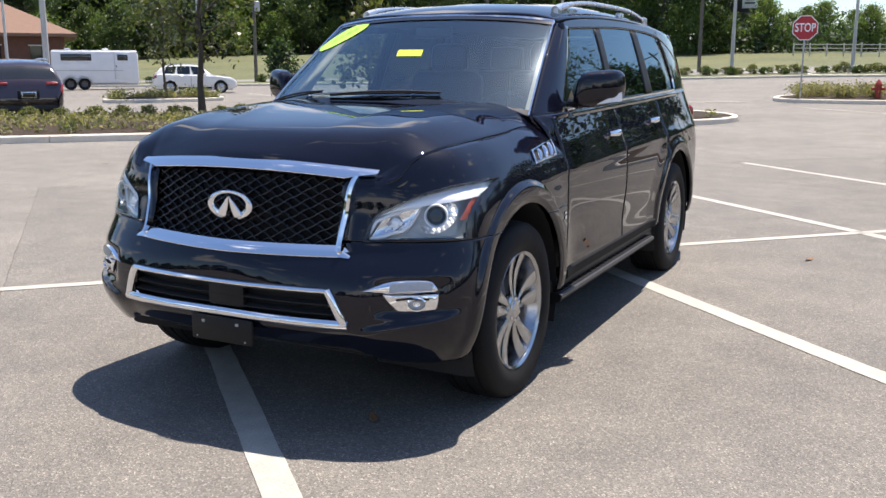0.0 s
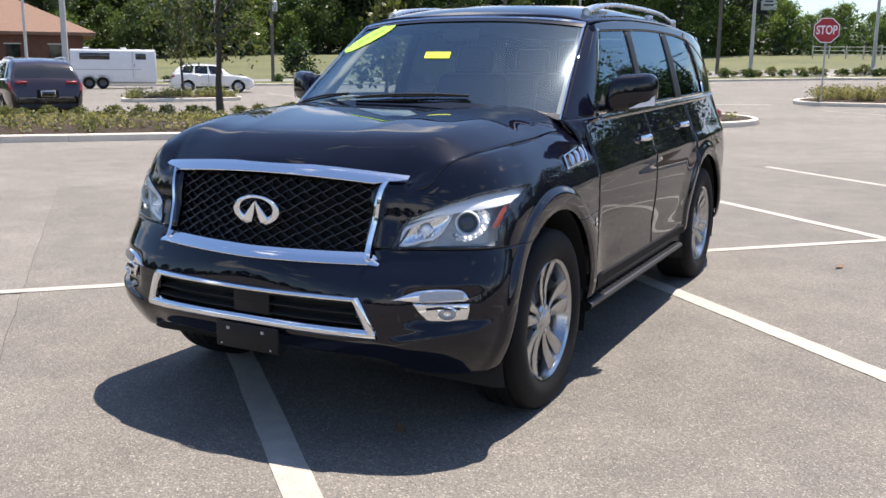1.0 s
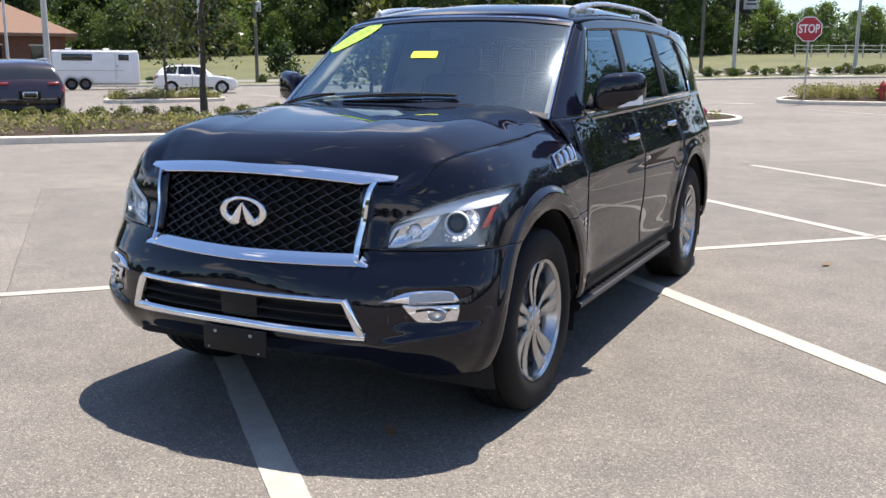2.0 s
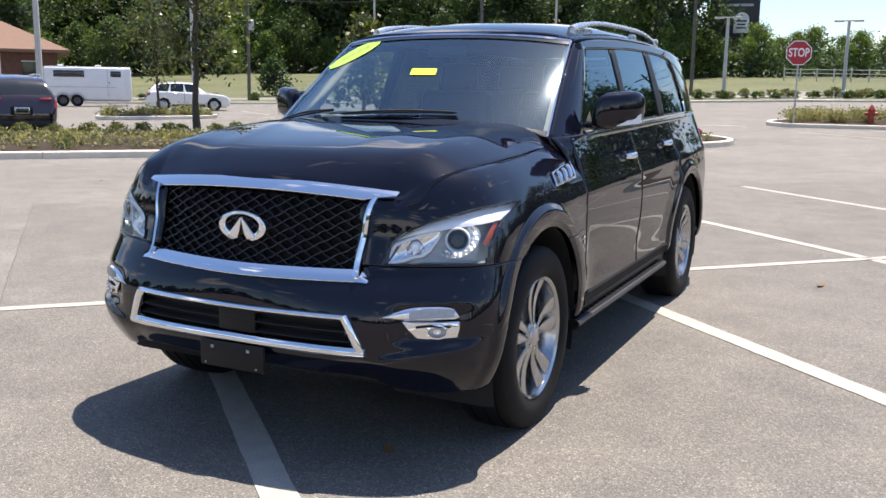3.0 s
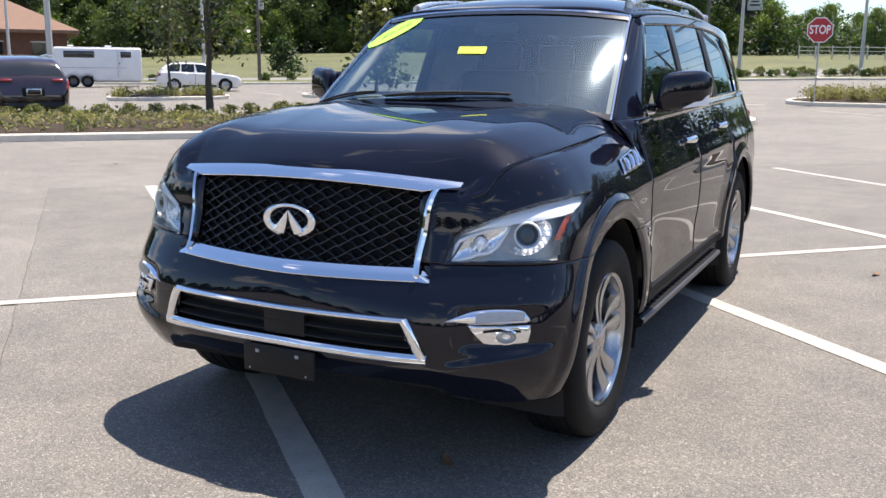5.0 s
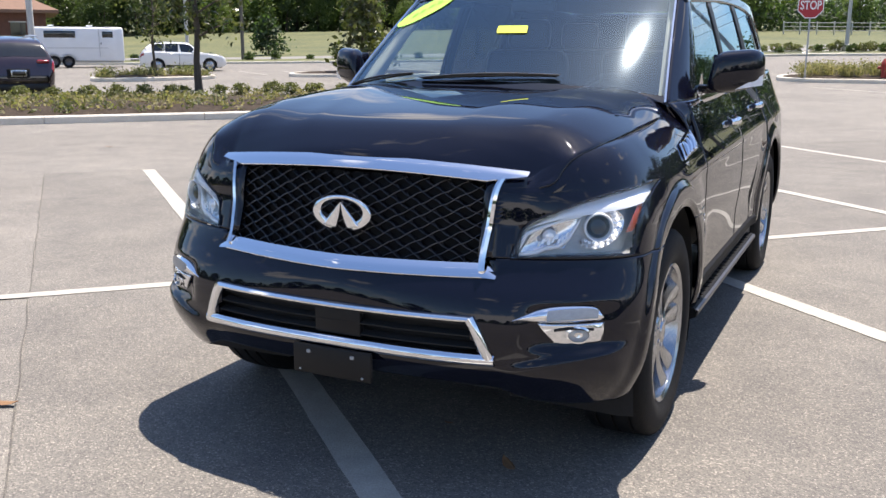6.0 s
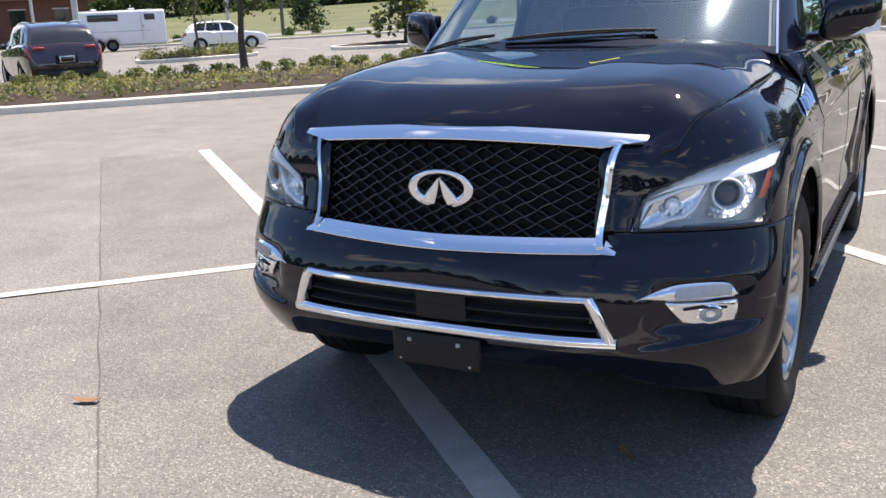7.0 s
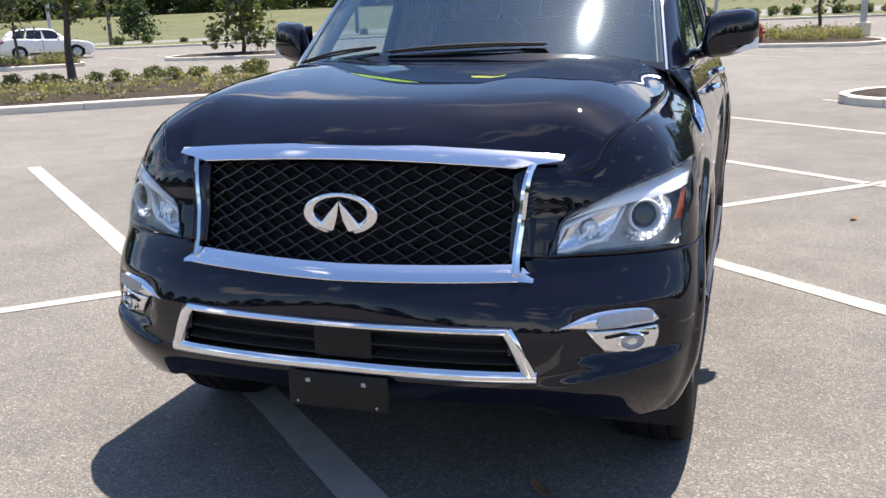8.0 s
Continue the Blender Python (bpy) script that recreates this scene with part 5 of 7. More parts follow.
# ---- side vents, handles, badges, fuel flap
for sgn in (1, -1):
    def side_pt(y, z, off=0.0):
        return Vector((sgn * (half_width(y, z) + off), y, z))

    def vent_pt(a, b, off):
        y = 0.185 + 0.325 * a + 0.045 * (b - 0.5) + 0.025 * (1 - a) * (1 - b)
        z = 1.074 + 0.014 * a + (0.052 + 0.018 * a) * b
        return Vector((sgn * (wing_x(y, z) + off), y, z + 0.4 * off))
    rim = [vent_pt(a, 0, 0.006) for a in np.linspace(0, 1, 10)] + [vent_pt(1, b, 0.006) for b in np.linspace(0.2, 1, 5)] + [vent_pt(a, 1, 0.006) for a in np.linspace(0.9, 0, 10)] + [vent_pt(0, b, 0.006) for b in np.linspace(0.8, 0.2, 4)]
    vent = part("side_vent", tube(rim, 0.0055, 8, True), M["chrome"], car, "chrome side vent with slanted blades")
    part("vent_back", outward(grid(lambda a, b: vent_pt(a, b, 0.002), 10, 5)), M["matte_black"], vent)
    for q in (0.22, 0.50, 0.78):
        part("vent_blade", tube([vent_pt(q + 0.04 * math.sin(b * 3.14), b, 0.007) for b in np.linspace(0.06, 0.94, 8)], [0.006 + 0.008 * math.sin(math.pi * b) for b in np.linspace(0.06, 0.94, 8)], 8), M["chrome"], vent)
    for y, z, dr in ((1.52, 1.135, "front_door"), (2.50, 1.165, "rear_door")):
        d = doors[dr, sgn]
        pts = [side_pt(y - 0.10 + 0.20 * t, z + 0.004 * t, 0.012 + 0.026 * math.sin(math.pi * t)) for t in np.linspace(0, 1, 12)]
        part("door_handle", tube(pts, [0.011 + 0.006 * math.sin(math.pi * t) for t in np.linspace(0, 1, 12)], 10, flat=1.15), M["chrome"], d, "chrome pull handle")
        cup = revolve([(0.004, 0.052), (0.001, 0.04), (-0.004, 0.0001)], 24, "x")
        part("handle_recess", ([Vector((sgn * v.x, v.y * 1.2, v.z * 0.62)) for v in cup[0]], cup[1]), M["gloss_black"], d, at=Matrix.Translation(side_pt(y, z, 0.0)))
    part("wing_badge", joined(bm_geo(box(*side_pt(0.555, 0.79, 0.003), 0.006, 0.028, 0.012, 0.002)), bm_geo(box(*side_pt(0.555, 0.765, 0.003), 0.006, 0.020, 0.018, 0.002))), M["chrome"], car, "small chrome badge")
    flap = [side_pt(3.30 + 0.085 * math.cos(t * math.pi / 16), 1.09 + 0.085 * math.sin(t * math.pi / 16), 0.001) for t in range(32)]
    if sgn > 0:
        part("fuel_flap", tube(flap, 0.0012, 6, True), M["gloss_black"], car)

    # door mirror
    mir = new("door_mirror")
    mir.parent = car
    tagged(mir, "black door mirror with a clear turn lamp")
    bm = bmesh.new()
    bmesh.ops.create_uvsphere(bm, u_segments=32, v_segments=20, radius=1.0)
    for v in bm.verts:
        x, y, z = v.co
        f = lambda t, e: math.copysign(abs(t) ** e, t)
        x, z, y = f(x, 0.50), f(z, 0.52), f(y, 0.8)
        x *= 1 if x > 0 else 1 - 0.17 * (z + 1)
        z *= 1 if z > 0 else 1 - 0.28 * max(x, 0)
        x, z = x * 0.122, z * (0.096 + 0.012 * x * 0.122)
        y = y * (0.095 if y < 0 else 0.045)
        v.co = (sgn * (1.026 + x), 0.940 + y + 0.60 * x, 1.405 + z + 0.08 * x)
    part("mirror_shell", bm, paint, mir, sharp=60)
    part("mirror_glass", outward(grid(lambda a, b: Vector((sgn * (0.925 + 0.19 * a), 0.935 + 0.12 * a, 1.335 + 0.145 * b)), 4, 4), (1.0 * sgn, 0.9, 1.43)), M["mirror"], mir)
    part("mirror_arm", tube([(sgn * 0.865, 1.00, 1.315), (sgn * 0.92, 0.985, 1.322), (sgn * 0.985, 0.965, 1.350)], [0.035, 0.030, 0.036], 10, flat=0.75), M["gloss_black"], mir)
    part("turn_lamp", outward(grid(lambda a, b: Vector((sgn * (1.045 + 0.103 * a), 0.842 + 0.118 * a, 1.326 + 0.016 * a + 0.048 * a * b)), 8, 4), (sgn, 1.2, 1.43)), M["lamp_white"], mir)
    part("mirror_foot", outward(grid(lambda a, b: Vector((sgn * (glass_x(0.95, 1.3) + 0.002), 0.845 + 0.20 * a * (1 - 0.55 * b), 1.270 + 0.13 * b * (0.35 + 0.65 * a))), 6, 6), (0, 0.9, 1.3)), M["gloss_black"], mir)


# ---- wheels
def spoke(w0, w1, twist, r0, r1, x0, x1):
    """One spoke: a tapered bar from the hub to the rim, with a raised spine."""
    rows = []
    for i in range(9):
        t = i / 8
        r = r0 + (r1 - r0) * t
        w = w0 + (w1 - w0) * t
        x = x0 + (x1 - x0) * t - 0.016 * math.sin(math.pi * t)
        a = twist * t
        for u, h in ((-1, -0.028), (-1, -0.004), (-0.55, 0.0), (0.55, 0.004), (1, 0.0), (1, -0.028)):
            c = a + u * w / r
            rows.append(Vector((x + h, r * math.cos(c), r * math.sin(c))))
    faces = []
    for i in range(8):
        for p in range(6):
            q = (p + 1) % 6
            faces.append([i * 6 + p, (i + 1) * 6 + p, (i + 1) * 6 + q, i * 6 + q])
    faces += [list(range(6)), [48 + p for p in range(6)][::-1]]
    return rows, faces


tyre_profile = [(-0.115, 0.275), (-0.132, 0.300), (-0.1375, 0.335), (-0.134, 0.370), (-0.122, 0.398), (-0.105, 0.411), (-0.07, 0.415), (-0.068, 0.408), (-0.058, 0.408), (-0.056, 0.416),
                (-0.006, 0.417), (-0.004, 0.409), (0.006, 0.409), (0.008, 0.417), (0.056, 0.416), (0.058, 0.408), (0.068, 0.408), (0.07, 0.415), (0.105, 0.411), (0.122, 0.398),
                (0.134, 0.370), (0.1375, 0.335), (0.132, 0.300), (0.115, 0.275)]
wheel_meshes = {
    "tyre": (revolve(tyre_profile, 72, "x"), M["rubber"]),
    "rim": (revolve([(-0.11, 0.268), (-0.112, 0.278), (-0.105, 0.262), (-0.05, 0.235), (0.07, 0.245), (0.095, 0.258), (0.112, 0.262), (0.122, 0.276), (0.114, 0.282), (0.10, 0.272)], 72, "x"), M["alloy"]),
    "brake_disc": (revolve([(0.0, 0.06), (0.02, 0.06), (0.02, 0.175), (0.0, 0.175)], 40, "x"), M["grey_metal"]),
    "inner_barrel": (revolve([(-0.06, 0.0001), (-0.06, 0.225), (-0.04, 0.24)], 40, "x"), M["alloy_dark"]),
    "hub": (revolve([(0.06, 0.078), (0.085, 0.074), (0.095, 0.060), (0.097, 0.045), (0.104, 0.038), (0.107, 0.0001)], 36, "x"), M["alloy"]),
}
blade_a = outward(spoke(0.0130, 0.0380, -0.030, 0.060, 0.268, 0.092, 0.108), (-1, 0.15, 0))
blade_b = outward(spoke(0.0130, 0.0380, 0.030, 0.060, 0.268, 0.090, 0.106), (-1, 0.15, 0))
shared = {k: mesh_of(k, *geo, mat) for k, (geo, mat) in wheel_meshes.items()}
shared["blade_a"], shared["blade_b"] = mesh_of("spoke", *blade_a, M["alloy"]), mesh_of("spoke", *blade_b, M["alloy"])
shared["nut"] = mesh_of("lug_nut", *revolve([(0.06, 0.009), (0.10, 0.009), (0.102, 0.0001)], 8, "x"), M["chrome"])
for hy, hz in HUBS:
    for sgn in (1, -1):
        turn = pose(sgn * 0.853, hy, hz, 0, 0, 0 if sgn > 0 else 180) @ pose(0, 0, 0, 14 + 31 * (hy > 1))
        wheel = new("wheel")
        wheel.matrix_basis = turn
        wheel.parent = car
        tagged(wheel, "bright alloy wheel with a black road tyre")
        for k in ("tyre", "rim", "brake_disc", "inner_barrel", "hub"):
            o = new(k, shared[k])
            o.parent = wheel
        for i in range(5):
            for k, da in (("blade_a", 13.0), ("blade_b", -13.0)):
                o = new("spoke", shared[k])
                o.matrix_basis = pose(0, 0, 0, i * 72 + da, 0, 0)
                o.parent = wheel
        for i in range(6):
            o = new("lug_nut", shared["nut"])
            a = radians(i * 60 + 20)
            o.matrix_basis = Matrix.Translation((0, 0.052 * math.cos(a), 0.052 * math.sin(a)))
            o.parent = wheel

# ---- cabin inside
part("cabin_floor", box(0, 2.2, 0.62, 1.60, 3.2, 0.10, 0.02), M["matte_black"], car)
part("firewall", box(0, 0.62, 0.95, 1.50, 0.06, 0.58, 0.01), M["matte_black"], car)
dash = part("dashboard", outward(grid(lambda a, b: Vector(((2 * a - 1) * 0.74, 0.47 + 0.14 * (2 * a - 1) ** 2 + 0.50 * b, 1.285 - 0.05 * (2 * a - 1) ** 2 + 0.022 * math.sin(2.2 * b) - 0.30 * max(0, b - 0.8) * 5)), 30, 12), (0, 0.8, 0)), M["leather"], car)
for sgn in (1, -1):
    part("door_card", box(sgn * 0.80, 1.9, 0.95, 0.05, 2.2, 0.62, 0.02), M["leather"], car)
lining = part("roof_lining", grid(lambda a, b: Vector(((2 * a - 1) * 0.60, 1.10 + 2.8 * b, 1.790 - 0.02 * (2 * a - 1) ** 2)), 10, 10), M["trim_dark"], car)


def seat(x, y, wide_by=0.52):
    s = new("seat")
    s.parent = car
    part("cushion", box(x, y, 0.86, wide_by, 0.52, 0.20, 0.06, 4), M["leather"], s)
    part("backrest", box(x, y + 0.33, 1.17, wide_by, 0.18, 0.66, 0.07, 4, Euler((radians(-14), 0, 0)).to_matrix()), M["leather"], s)
    for dx in ((0,) if wide_by < 0.8 else (-0.36, 0.36)):
        part("headrest", box(x + dx, y + 0.42, 1.585, 0.27, 0.11, 0.19, 0.05, 4, Euler((radians(-10), 0, 0)).to_matrix()), M["leather"], s)
        for q in (-0.06, 0.06):
            part("headrest_post", tube([(x + dx + q, y + 0.40, 1.45), (x + dx + q, y + 0.42, 1.55)], 0.007, 6), M["chrome"], s)


seat(0.37, 1.55)
seat(-0.37, 1.55)
seat(0.0, 2.55, 1.25)
wheel_ring = part("steering_wheel", tube([(0.37 + 0.185 * math.cos(t * math.pi / 16), 1.13 + 0.09 * math.sin(t * math.pi / 16), 1.205 + 0.165 * math.sin(t * math.pi / 16)) for t in range(32)], 0.015, 8, True), M["leather"], car)
part("steering_boss", box(0.37, 1.12, 1.18, 0.15, 0.05, 0.11, 0.02), M["leather"], wheel_ring)
part("interior_mirror", box(0.0, 1.02, 1.715, 0.24, 0.03, 0.065, 0.014, 3), M["black_plastic"], car)

# ---- decals on the windscreen
def on_screen(u, t, off=0.004):
    p = screen_edge(u, t)
    return p + Vector((0, -0.62, 0.78)) * off


def decal_oval(name, mid, major, minor, mat, label, parent):
    verts, n = [on_screen(*mid, 0.005)], 40
    for i in range(n):
        q = 2 * math.pi * i / n
        verts.append(on_screen(mid[0] + major[0] * math.cos(q) + minor[0] * math.sin(q), mid[1] + major[1] * math.cos(q) + minor[1] * math.sin(q), 0.005))
    return part(name, outward((verts, [[0, 1 + i, 1 + (i + 1) % n] for i in range(n)]), (0, 2.5, 1.0)), mat, parent, label)


oval = decal_oval("windscreen_decal", (-0.805, 0.815), (0.178, 0.145), (0.066, -0.073), M["tag_green"], "lime green oval dealer decal", screen)
for k in range(4):
    f = 0.26 + 0.14 * k
    u, t = -0.985 + 0.365 * f, 0.655 + 0.30 * f
    part("decal_bar", outward(grid(lambda a, b: on_screen(u + 0.034 * a - 0.004 * b, t + 0.010 + 0.024 * a + 0.034 * b - 0.014 * (k % 2) * a, 0.0065), 2, 2), (0, 2.5, 1.0)), M["tag_text"], oval, "faint printed bar")
part("price_tag", outward(grid(lambda a, b: on_screen(-0.075 + 0.205 * a - 0.015 * b, 0.497 + 0.073 * b, 0.005), 4, 2), (0, 2.5, 1.0)), M["tag_yellow"], screen, "bright yellow paper tag")
# ---------------------------------------------------------------- plants
def leaf_cloud(rnd, centres, count, spread_by, size, droop=0.3):
    """Many small bent leaf clumps scattered round given centres."""
    verts, faces = [], []
    for _ in range(count):
        c, k = rnd.choice(centres)
        p = Vector(c) + Vector((rnd.gauss(0, 1), rnd.gauss(0, 1), rnd.gauss(0, 0.8))) * spread_by * k
        n = Vector((rnd.gauss(0, 1), rnd.gauss(0, 1), rnd.gauss(0.6, 0.8))).normalized()
        t = n.orthogonal().normalized()
        t.rotate(Matrix.Rotation(rnd.random() * 6.28, 3, n))
        b = n.cross(t)
        s = size * (0.6 + 0.9 * rnd.random())
        w = s * (0.45 + 0.3 * rnd.random())
        i = len(verts)
        verts += [p - t * s, p + b * w - n * s * droop * 0.3, p + t * s - n * s * droop, p - b * w - n * s * droop * 0.3]
        faces += [[i, i + 1, i + 3], [i + 1, i + 2, i + 3]]
    return verts, faces


def make_tree(name, label, rnd, height, trunk_r, crown_low, crown_r, leaves, size, leaf_mat, limbs=9, spread_by=0.16, at=None, group="", lean=0.0, conic=0.0):
    tree = thing(name, label, "tree", at, group)
    n = 8
    wander = [Vector((0, 0, 0))]
    for i in range(n):
        wander.append(wander[-1] + Vector((rnd.gauss(0, 0.012) + lean, rnd.gauss(0, 0.012), 1 / n)) * height * 0.93)
    geos = [tube(wander, [trunk_r * (1.25 if i == 0 else 1) * (1 - 0.86 * i / n) for i in range(n + 1)], 9)]
    centres = []
    for i in range(limbs):
        t = crown_low + (0.97 - crown_low) * (i + 0.5 * rnd.random()) / limbs
        k = t * n
        base = wander[int(k)].lerp(wander[min(int(k) + 1, n)], k - int(k))
        a = i * 2.4 + rnd.random()
        prof = math.sin(math.pi * min(1, (t - crown_low) / (1 - crown_low) * 0.85 + 0.18)) if not conic else (1.05 - (t - crown_low) / (1 - crown_low) * conic)
        reach = crown_r * max(prof, 0.15) * (0.75 + 0.4 * rnd.random())
        tip = base + Vector((math.cos(a) * reach, math.sin(a) * reach, reach * (0.45 if not conic else 0.05)))
        mid = base.lerp(tip, 0.5) + Vector((0, 0, reach * 0.08))
        r = trunk_r * 0.45 * (1 - 0.6 * t)
        geos.append(tube([base, mid, tip], [r, r * 0.65, r * 0.2], 6))
        centres += [(tip, crown_r), (mid, crown_r * 0.8), (base.lerp(tip, 0.8), crown_r)]
    centres.append((wander[-1], crown_r * 0.7))
    part("trunk", joined(*geos), M["bark"], tree)
    part("crown", leaf_cloud(rnd, centres, leaves, spread_by, size), leaf_mat, tree, sharp=180)
    return tree


rnd = random.Random(7)
away = pose(0, 0, -200)
forest = "trees of the wood behind the road"
kinds = [
    make_tree("broadleaf_tree", "tall dark green broadleaf tree at the edge of the wood", rnd, 17, 0.28, 0.16, 4.6, 8000, 0.21, M["leaf_deep"], 16, 0.21, away, forest),
    make_tree("broadleaf_tree", "tall mid green broadleaf tree with a ragged crown", rnd, 14, 0.24, 0.14, 4.2, 7400, 0.20, M["leaf"], 15, 0.22, away, forest),
    make_tree("broadleaf_tree", "light green young tree in the wood", rnd, 11, 0.18, 0.10, 3.4, 6400, 0.18, M["leaf_light"], 14, 0.24, away, forest),
    make_tree("pine_tree", "tall pine with a bare trunk and sparse crown", rnd, 19, 0.22, 0.55, 2.8, 3800, 0.19, M["leaf_deep"], 13, 0.20, away, forest),
]
ring = [
    make_tree("broadleaf_tree", "tall dark green broadleaf tree round the car park", rnd, 17, 0.28, 0.16, 4.6, 2600, 0.40, M["leaf_deep"], 14, 0.21, away, forest),
    make_tree("broadleaf_tree", "mid green broadleaf tree round the car park", rnd, 14, 0.24, 0.14, 4.2, 2400, 0.38, M["leaf"], 13, 0.22, away, forest),
]


def plant_copy(src, place, turn, size):
    ob = copy_thing(src, Matrix.LocRotScale(place, Euler((0, 0, turn)), None))
    ob.scale = (size, size, size * (0.92 + 0.16 * rnd.random()))
    return ob


for i in range(66):
    az = -16 + 74 * (i + 0.6 * rnd.random()) / 66
    tall = smooth01(7.5, 13, az)
    back = smooth01(12, 20, az)
    d = 112 + 26 * rnd.random() + 40 * back
    k = rnd.choice((0, 0, 1, 1, 2, 3)) if tall > 0.5 else rnd.choice((1, 2, 2))
    plant_copy(kinds[k], polar(az, d, -0.2), rnd.random() * 6.28, (0.52 + 0.50 * tall + 0.25 * back) * (0.85 + 0.3 * rnd.random()))
for i in range(26):
    az = 10 + 46 * (i + 0.6 * rnd.random()) / 26
    plant_copy(kinds[rnd.choice((0, 1, 2, 2))], polar(az, 108 + 36 * smooth01(12, 20, az) + 6 * rnd.random(), -1.2), rnd.random() * 6.28, 0.55 + 0.3 * rnd.random())
for i in range(56):
    az = 62 + 280 * (i + 0.6 * rnd.random()) / 56
    d = 70 + 40 * rnd.random() + (25 if 130 < az < 230 else 0)
    plant_copy(ring[rnd.choice((0, 1, 1))], polar(az, d, -0.2), rnd.random() * 6.28, (0.6 + 0.35 * rnd.random()) * (1 - 0.55 * smooth01(312, 325, az)))
for i in range(11):
    plant_copy(kinds[rnd.choice((0, 0, 1))], polar(-9.5 - 2.1 * i, 60 + 14 * rnd.random(), -0.2), rnd.random() * 6.28, 0.50 + 0.2 * rnd.random())
for src in kinds + ring:
    for o in [*src.children_recursive, src]:
        bpy.data.objects.remove(o)

# dense dark undergrowth at the foot of the wood
verts, faces = [], []
und = random.Random(3)
centres = []
for i in range(420):
    az = -16 + 76 * i / 420
    p = polar(az, 112 + 16 * und.random() + 40 * smooth01(12, 20, az), 0.4 + 3.2 * und.random() * (0.4 + smooth01(4, 16, az)))
    centres.append((p, 1.0))
tagged(part("undergrowth", leaf_cloud(und, centres, 60000, 1.35, 0.23), M["leaf_deep"], sharp=180), "dense dark undergrowth at the foot of the wood", "undergrowth", kind="stuff")

deep = random.Random(6)
centres = [(polar(14 + 46 * i / 300, 166 + 16 * deep.random(), 1.0 + 11.0 * deep.random()), 1.0) for i in range(300)]
tagged(part("undergrowth", leaf_cloud(deep, centres, 15000, 1.9, 0.75), M["leaf_deep"], sharp=180), "dark depth of the wood behind the first trees", "undergrowth", kind="stuff")
belt = random.Random(4)
centres = []
for i in range(520):
    az = 62 + 280 * i / 520
    centres.append((polar(az, 72 + 14 * belt.random() + (25 if 130 < az < 230 else 0), 0.5 + 3.0 * belt.random()), 1.0))
tagged(part("undergrowth", leaf_cloud(belt, centres, 9000, 1.6, 0.9), M["leaf_deep"], sharp=180), "dense green hedge round the car park", "undergrowth", kind="stuff")
for i, (az, d, h) in enumerate(((-10.6, 66, 5.2), (-11.8, 84, 6.5), (-12.8, 52, 4.4), (-14.9, 38, 8.2), (-18.5, 44, 8.6), (-20.5, 36, 6.4), (-25, 47, 7.5), (-31, 40, 7.0), (-45, 42, 9.0), (-62, 44, 9.5))):
    make_tree("shade_tree", "leafy green shade tree at the edge of the car park", random.Random(40 + i), h * 1.3, 0.17, 0.22, 2.9, 6000, 0.095, M["leaf_deep"], 18, 0.24, Matrix.Translation(polar(az, d, 0.0)), "shade trees")

# young trees in the beds
make_tree("young_tree", "young thin-trunked tree with sparse olive leaves in the bed", random.Random(11), 7.2, 0.095, 0.20, 1.5, 2300, 0.075, M["leaf_gloss"], 22, 0.20, Matrix.Translation(polar(41.2, 26.5, 0.22)), "young planted trees", 0.006)
make_tree("young_tree", "young slender tree with few leaves on a small island", random.Random(12), 5.6, 0.06, 0.22, 1.1, 900, 0.075, M["leaf_gloss"], 18, 0.26, Matrix.Translation(polar(43.25, 41.2, 0.2)), "young planted trees")
make_tree("magnolia_tree", "conical young magnolia with dark glossy leaves", random.Random(13), 4.6, 0.08, 0.10, 1.25, 1500, 0.13, M["leaf_gloss"], 20, 0.26, Matrix.Translation(polar(31.2, 43.2, 0.15)), "young planted trees", 0, 0.9)
make_tree("young_tree", "young round-crowned tree on the far verge", random.Random(14), 4.8, 0.09, 0.30, 1.7, 1500, 0.11, M["leaf_deep"], 18, 0.22, Matrix.Translation(polar(-2.0, 46, 0.0)), "young planted trees")
make_tree("magnolia_tree", "small dark evergreen on the far lawn", random.Random(15), 3.6, 0.10, 0.06, 1.5, 1100, 0.16, M["leaf_deep"], 16, 0.26, Matrix.Translation(polar(36.5, 88, 0.0)), "young planted trees", 0, 0.8)

# shrubs
def make_shrub(seed, r, h, mat, leaves=420, size=0.045):
    q = random.Random(seed)
    cs = []
    for _ in range(40):
        a, k, t = q.random() * 6.283, math.sqrt(q.random()), q.random()
        w = r * 0.95 * k * math.sqrt(max(1 - (2 * t - 0.9) ** 2 * 0.8, 0.1))
        cs.append(((w * math.cos(a), w * math.sin(a), h * (0.10 + 0.75 * t)), 1.0))
    return mesh_of("shrub", *leaf_cloud(q, cs, leaves, r * 0.16, size), mat, 180)


shrub_meshes = [make_shrub(s, 0.30, 0.42, M["shrub"], 900, 0.030) for s in (1, 2, 3)]
far_meshes = [make_shrub(s, 0.62, 0.85, M["leaf"], 620, 0.085) for s in (5, 6)]


def shrub(me, p, size, group, label):
    o = new("shrub", me)
    o.matrix_basis = Matrix.LocRotScale(p, Euler((0, 0, rnd.random() * 6.28)), None)
    o.scale = (size, size, size * (0.8 + 0.35 * rnd.random()))
    tagged(o, label, "shrub", group)


def soil_top(x, y, k=0.2):
    return Vector((x, y, rise(x, y) + k))


TREE_S = 0.8


def mound_top(u):
    """Height of the heaped soil in the long bed, by the place across it."""
    return 0.14 + 0.16 * (1 - min(abs(u + 18.9) / 3.0, 1.0) ** 3)


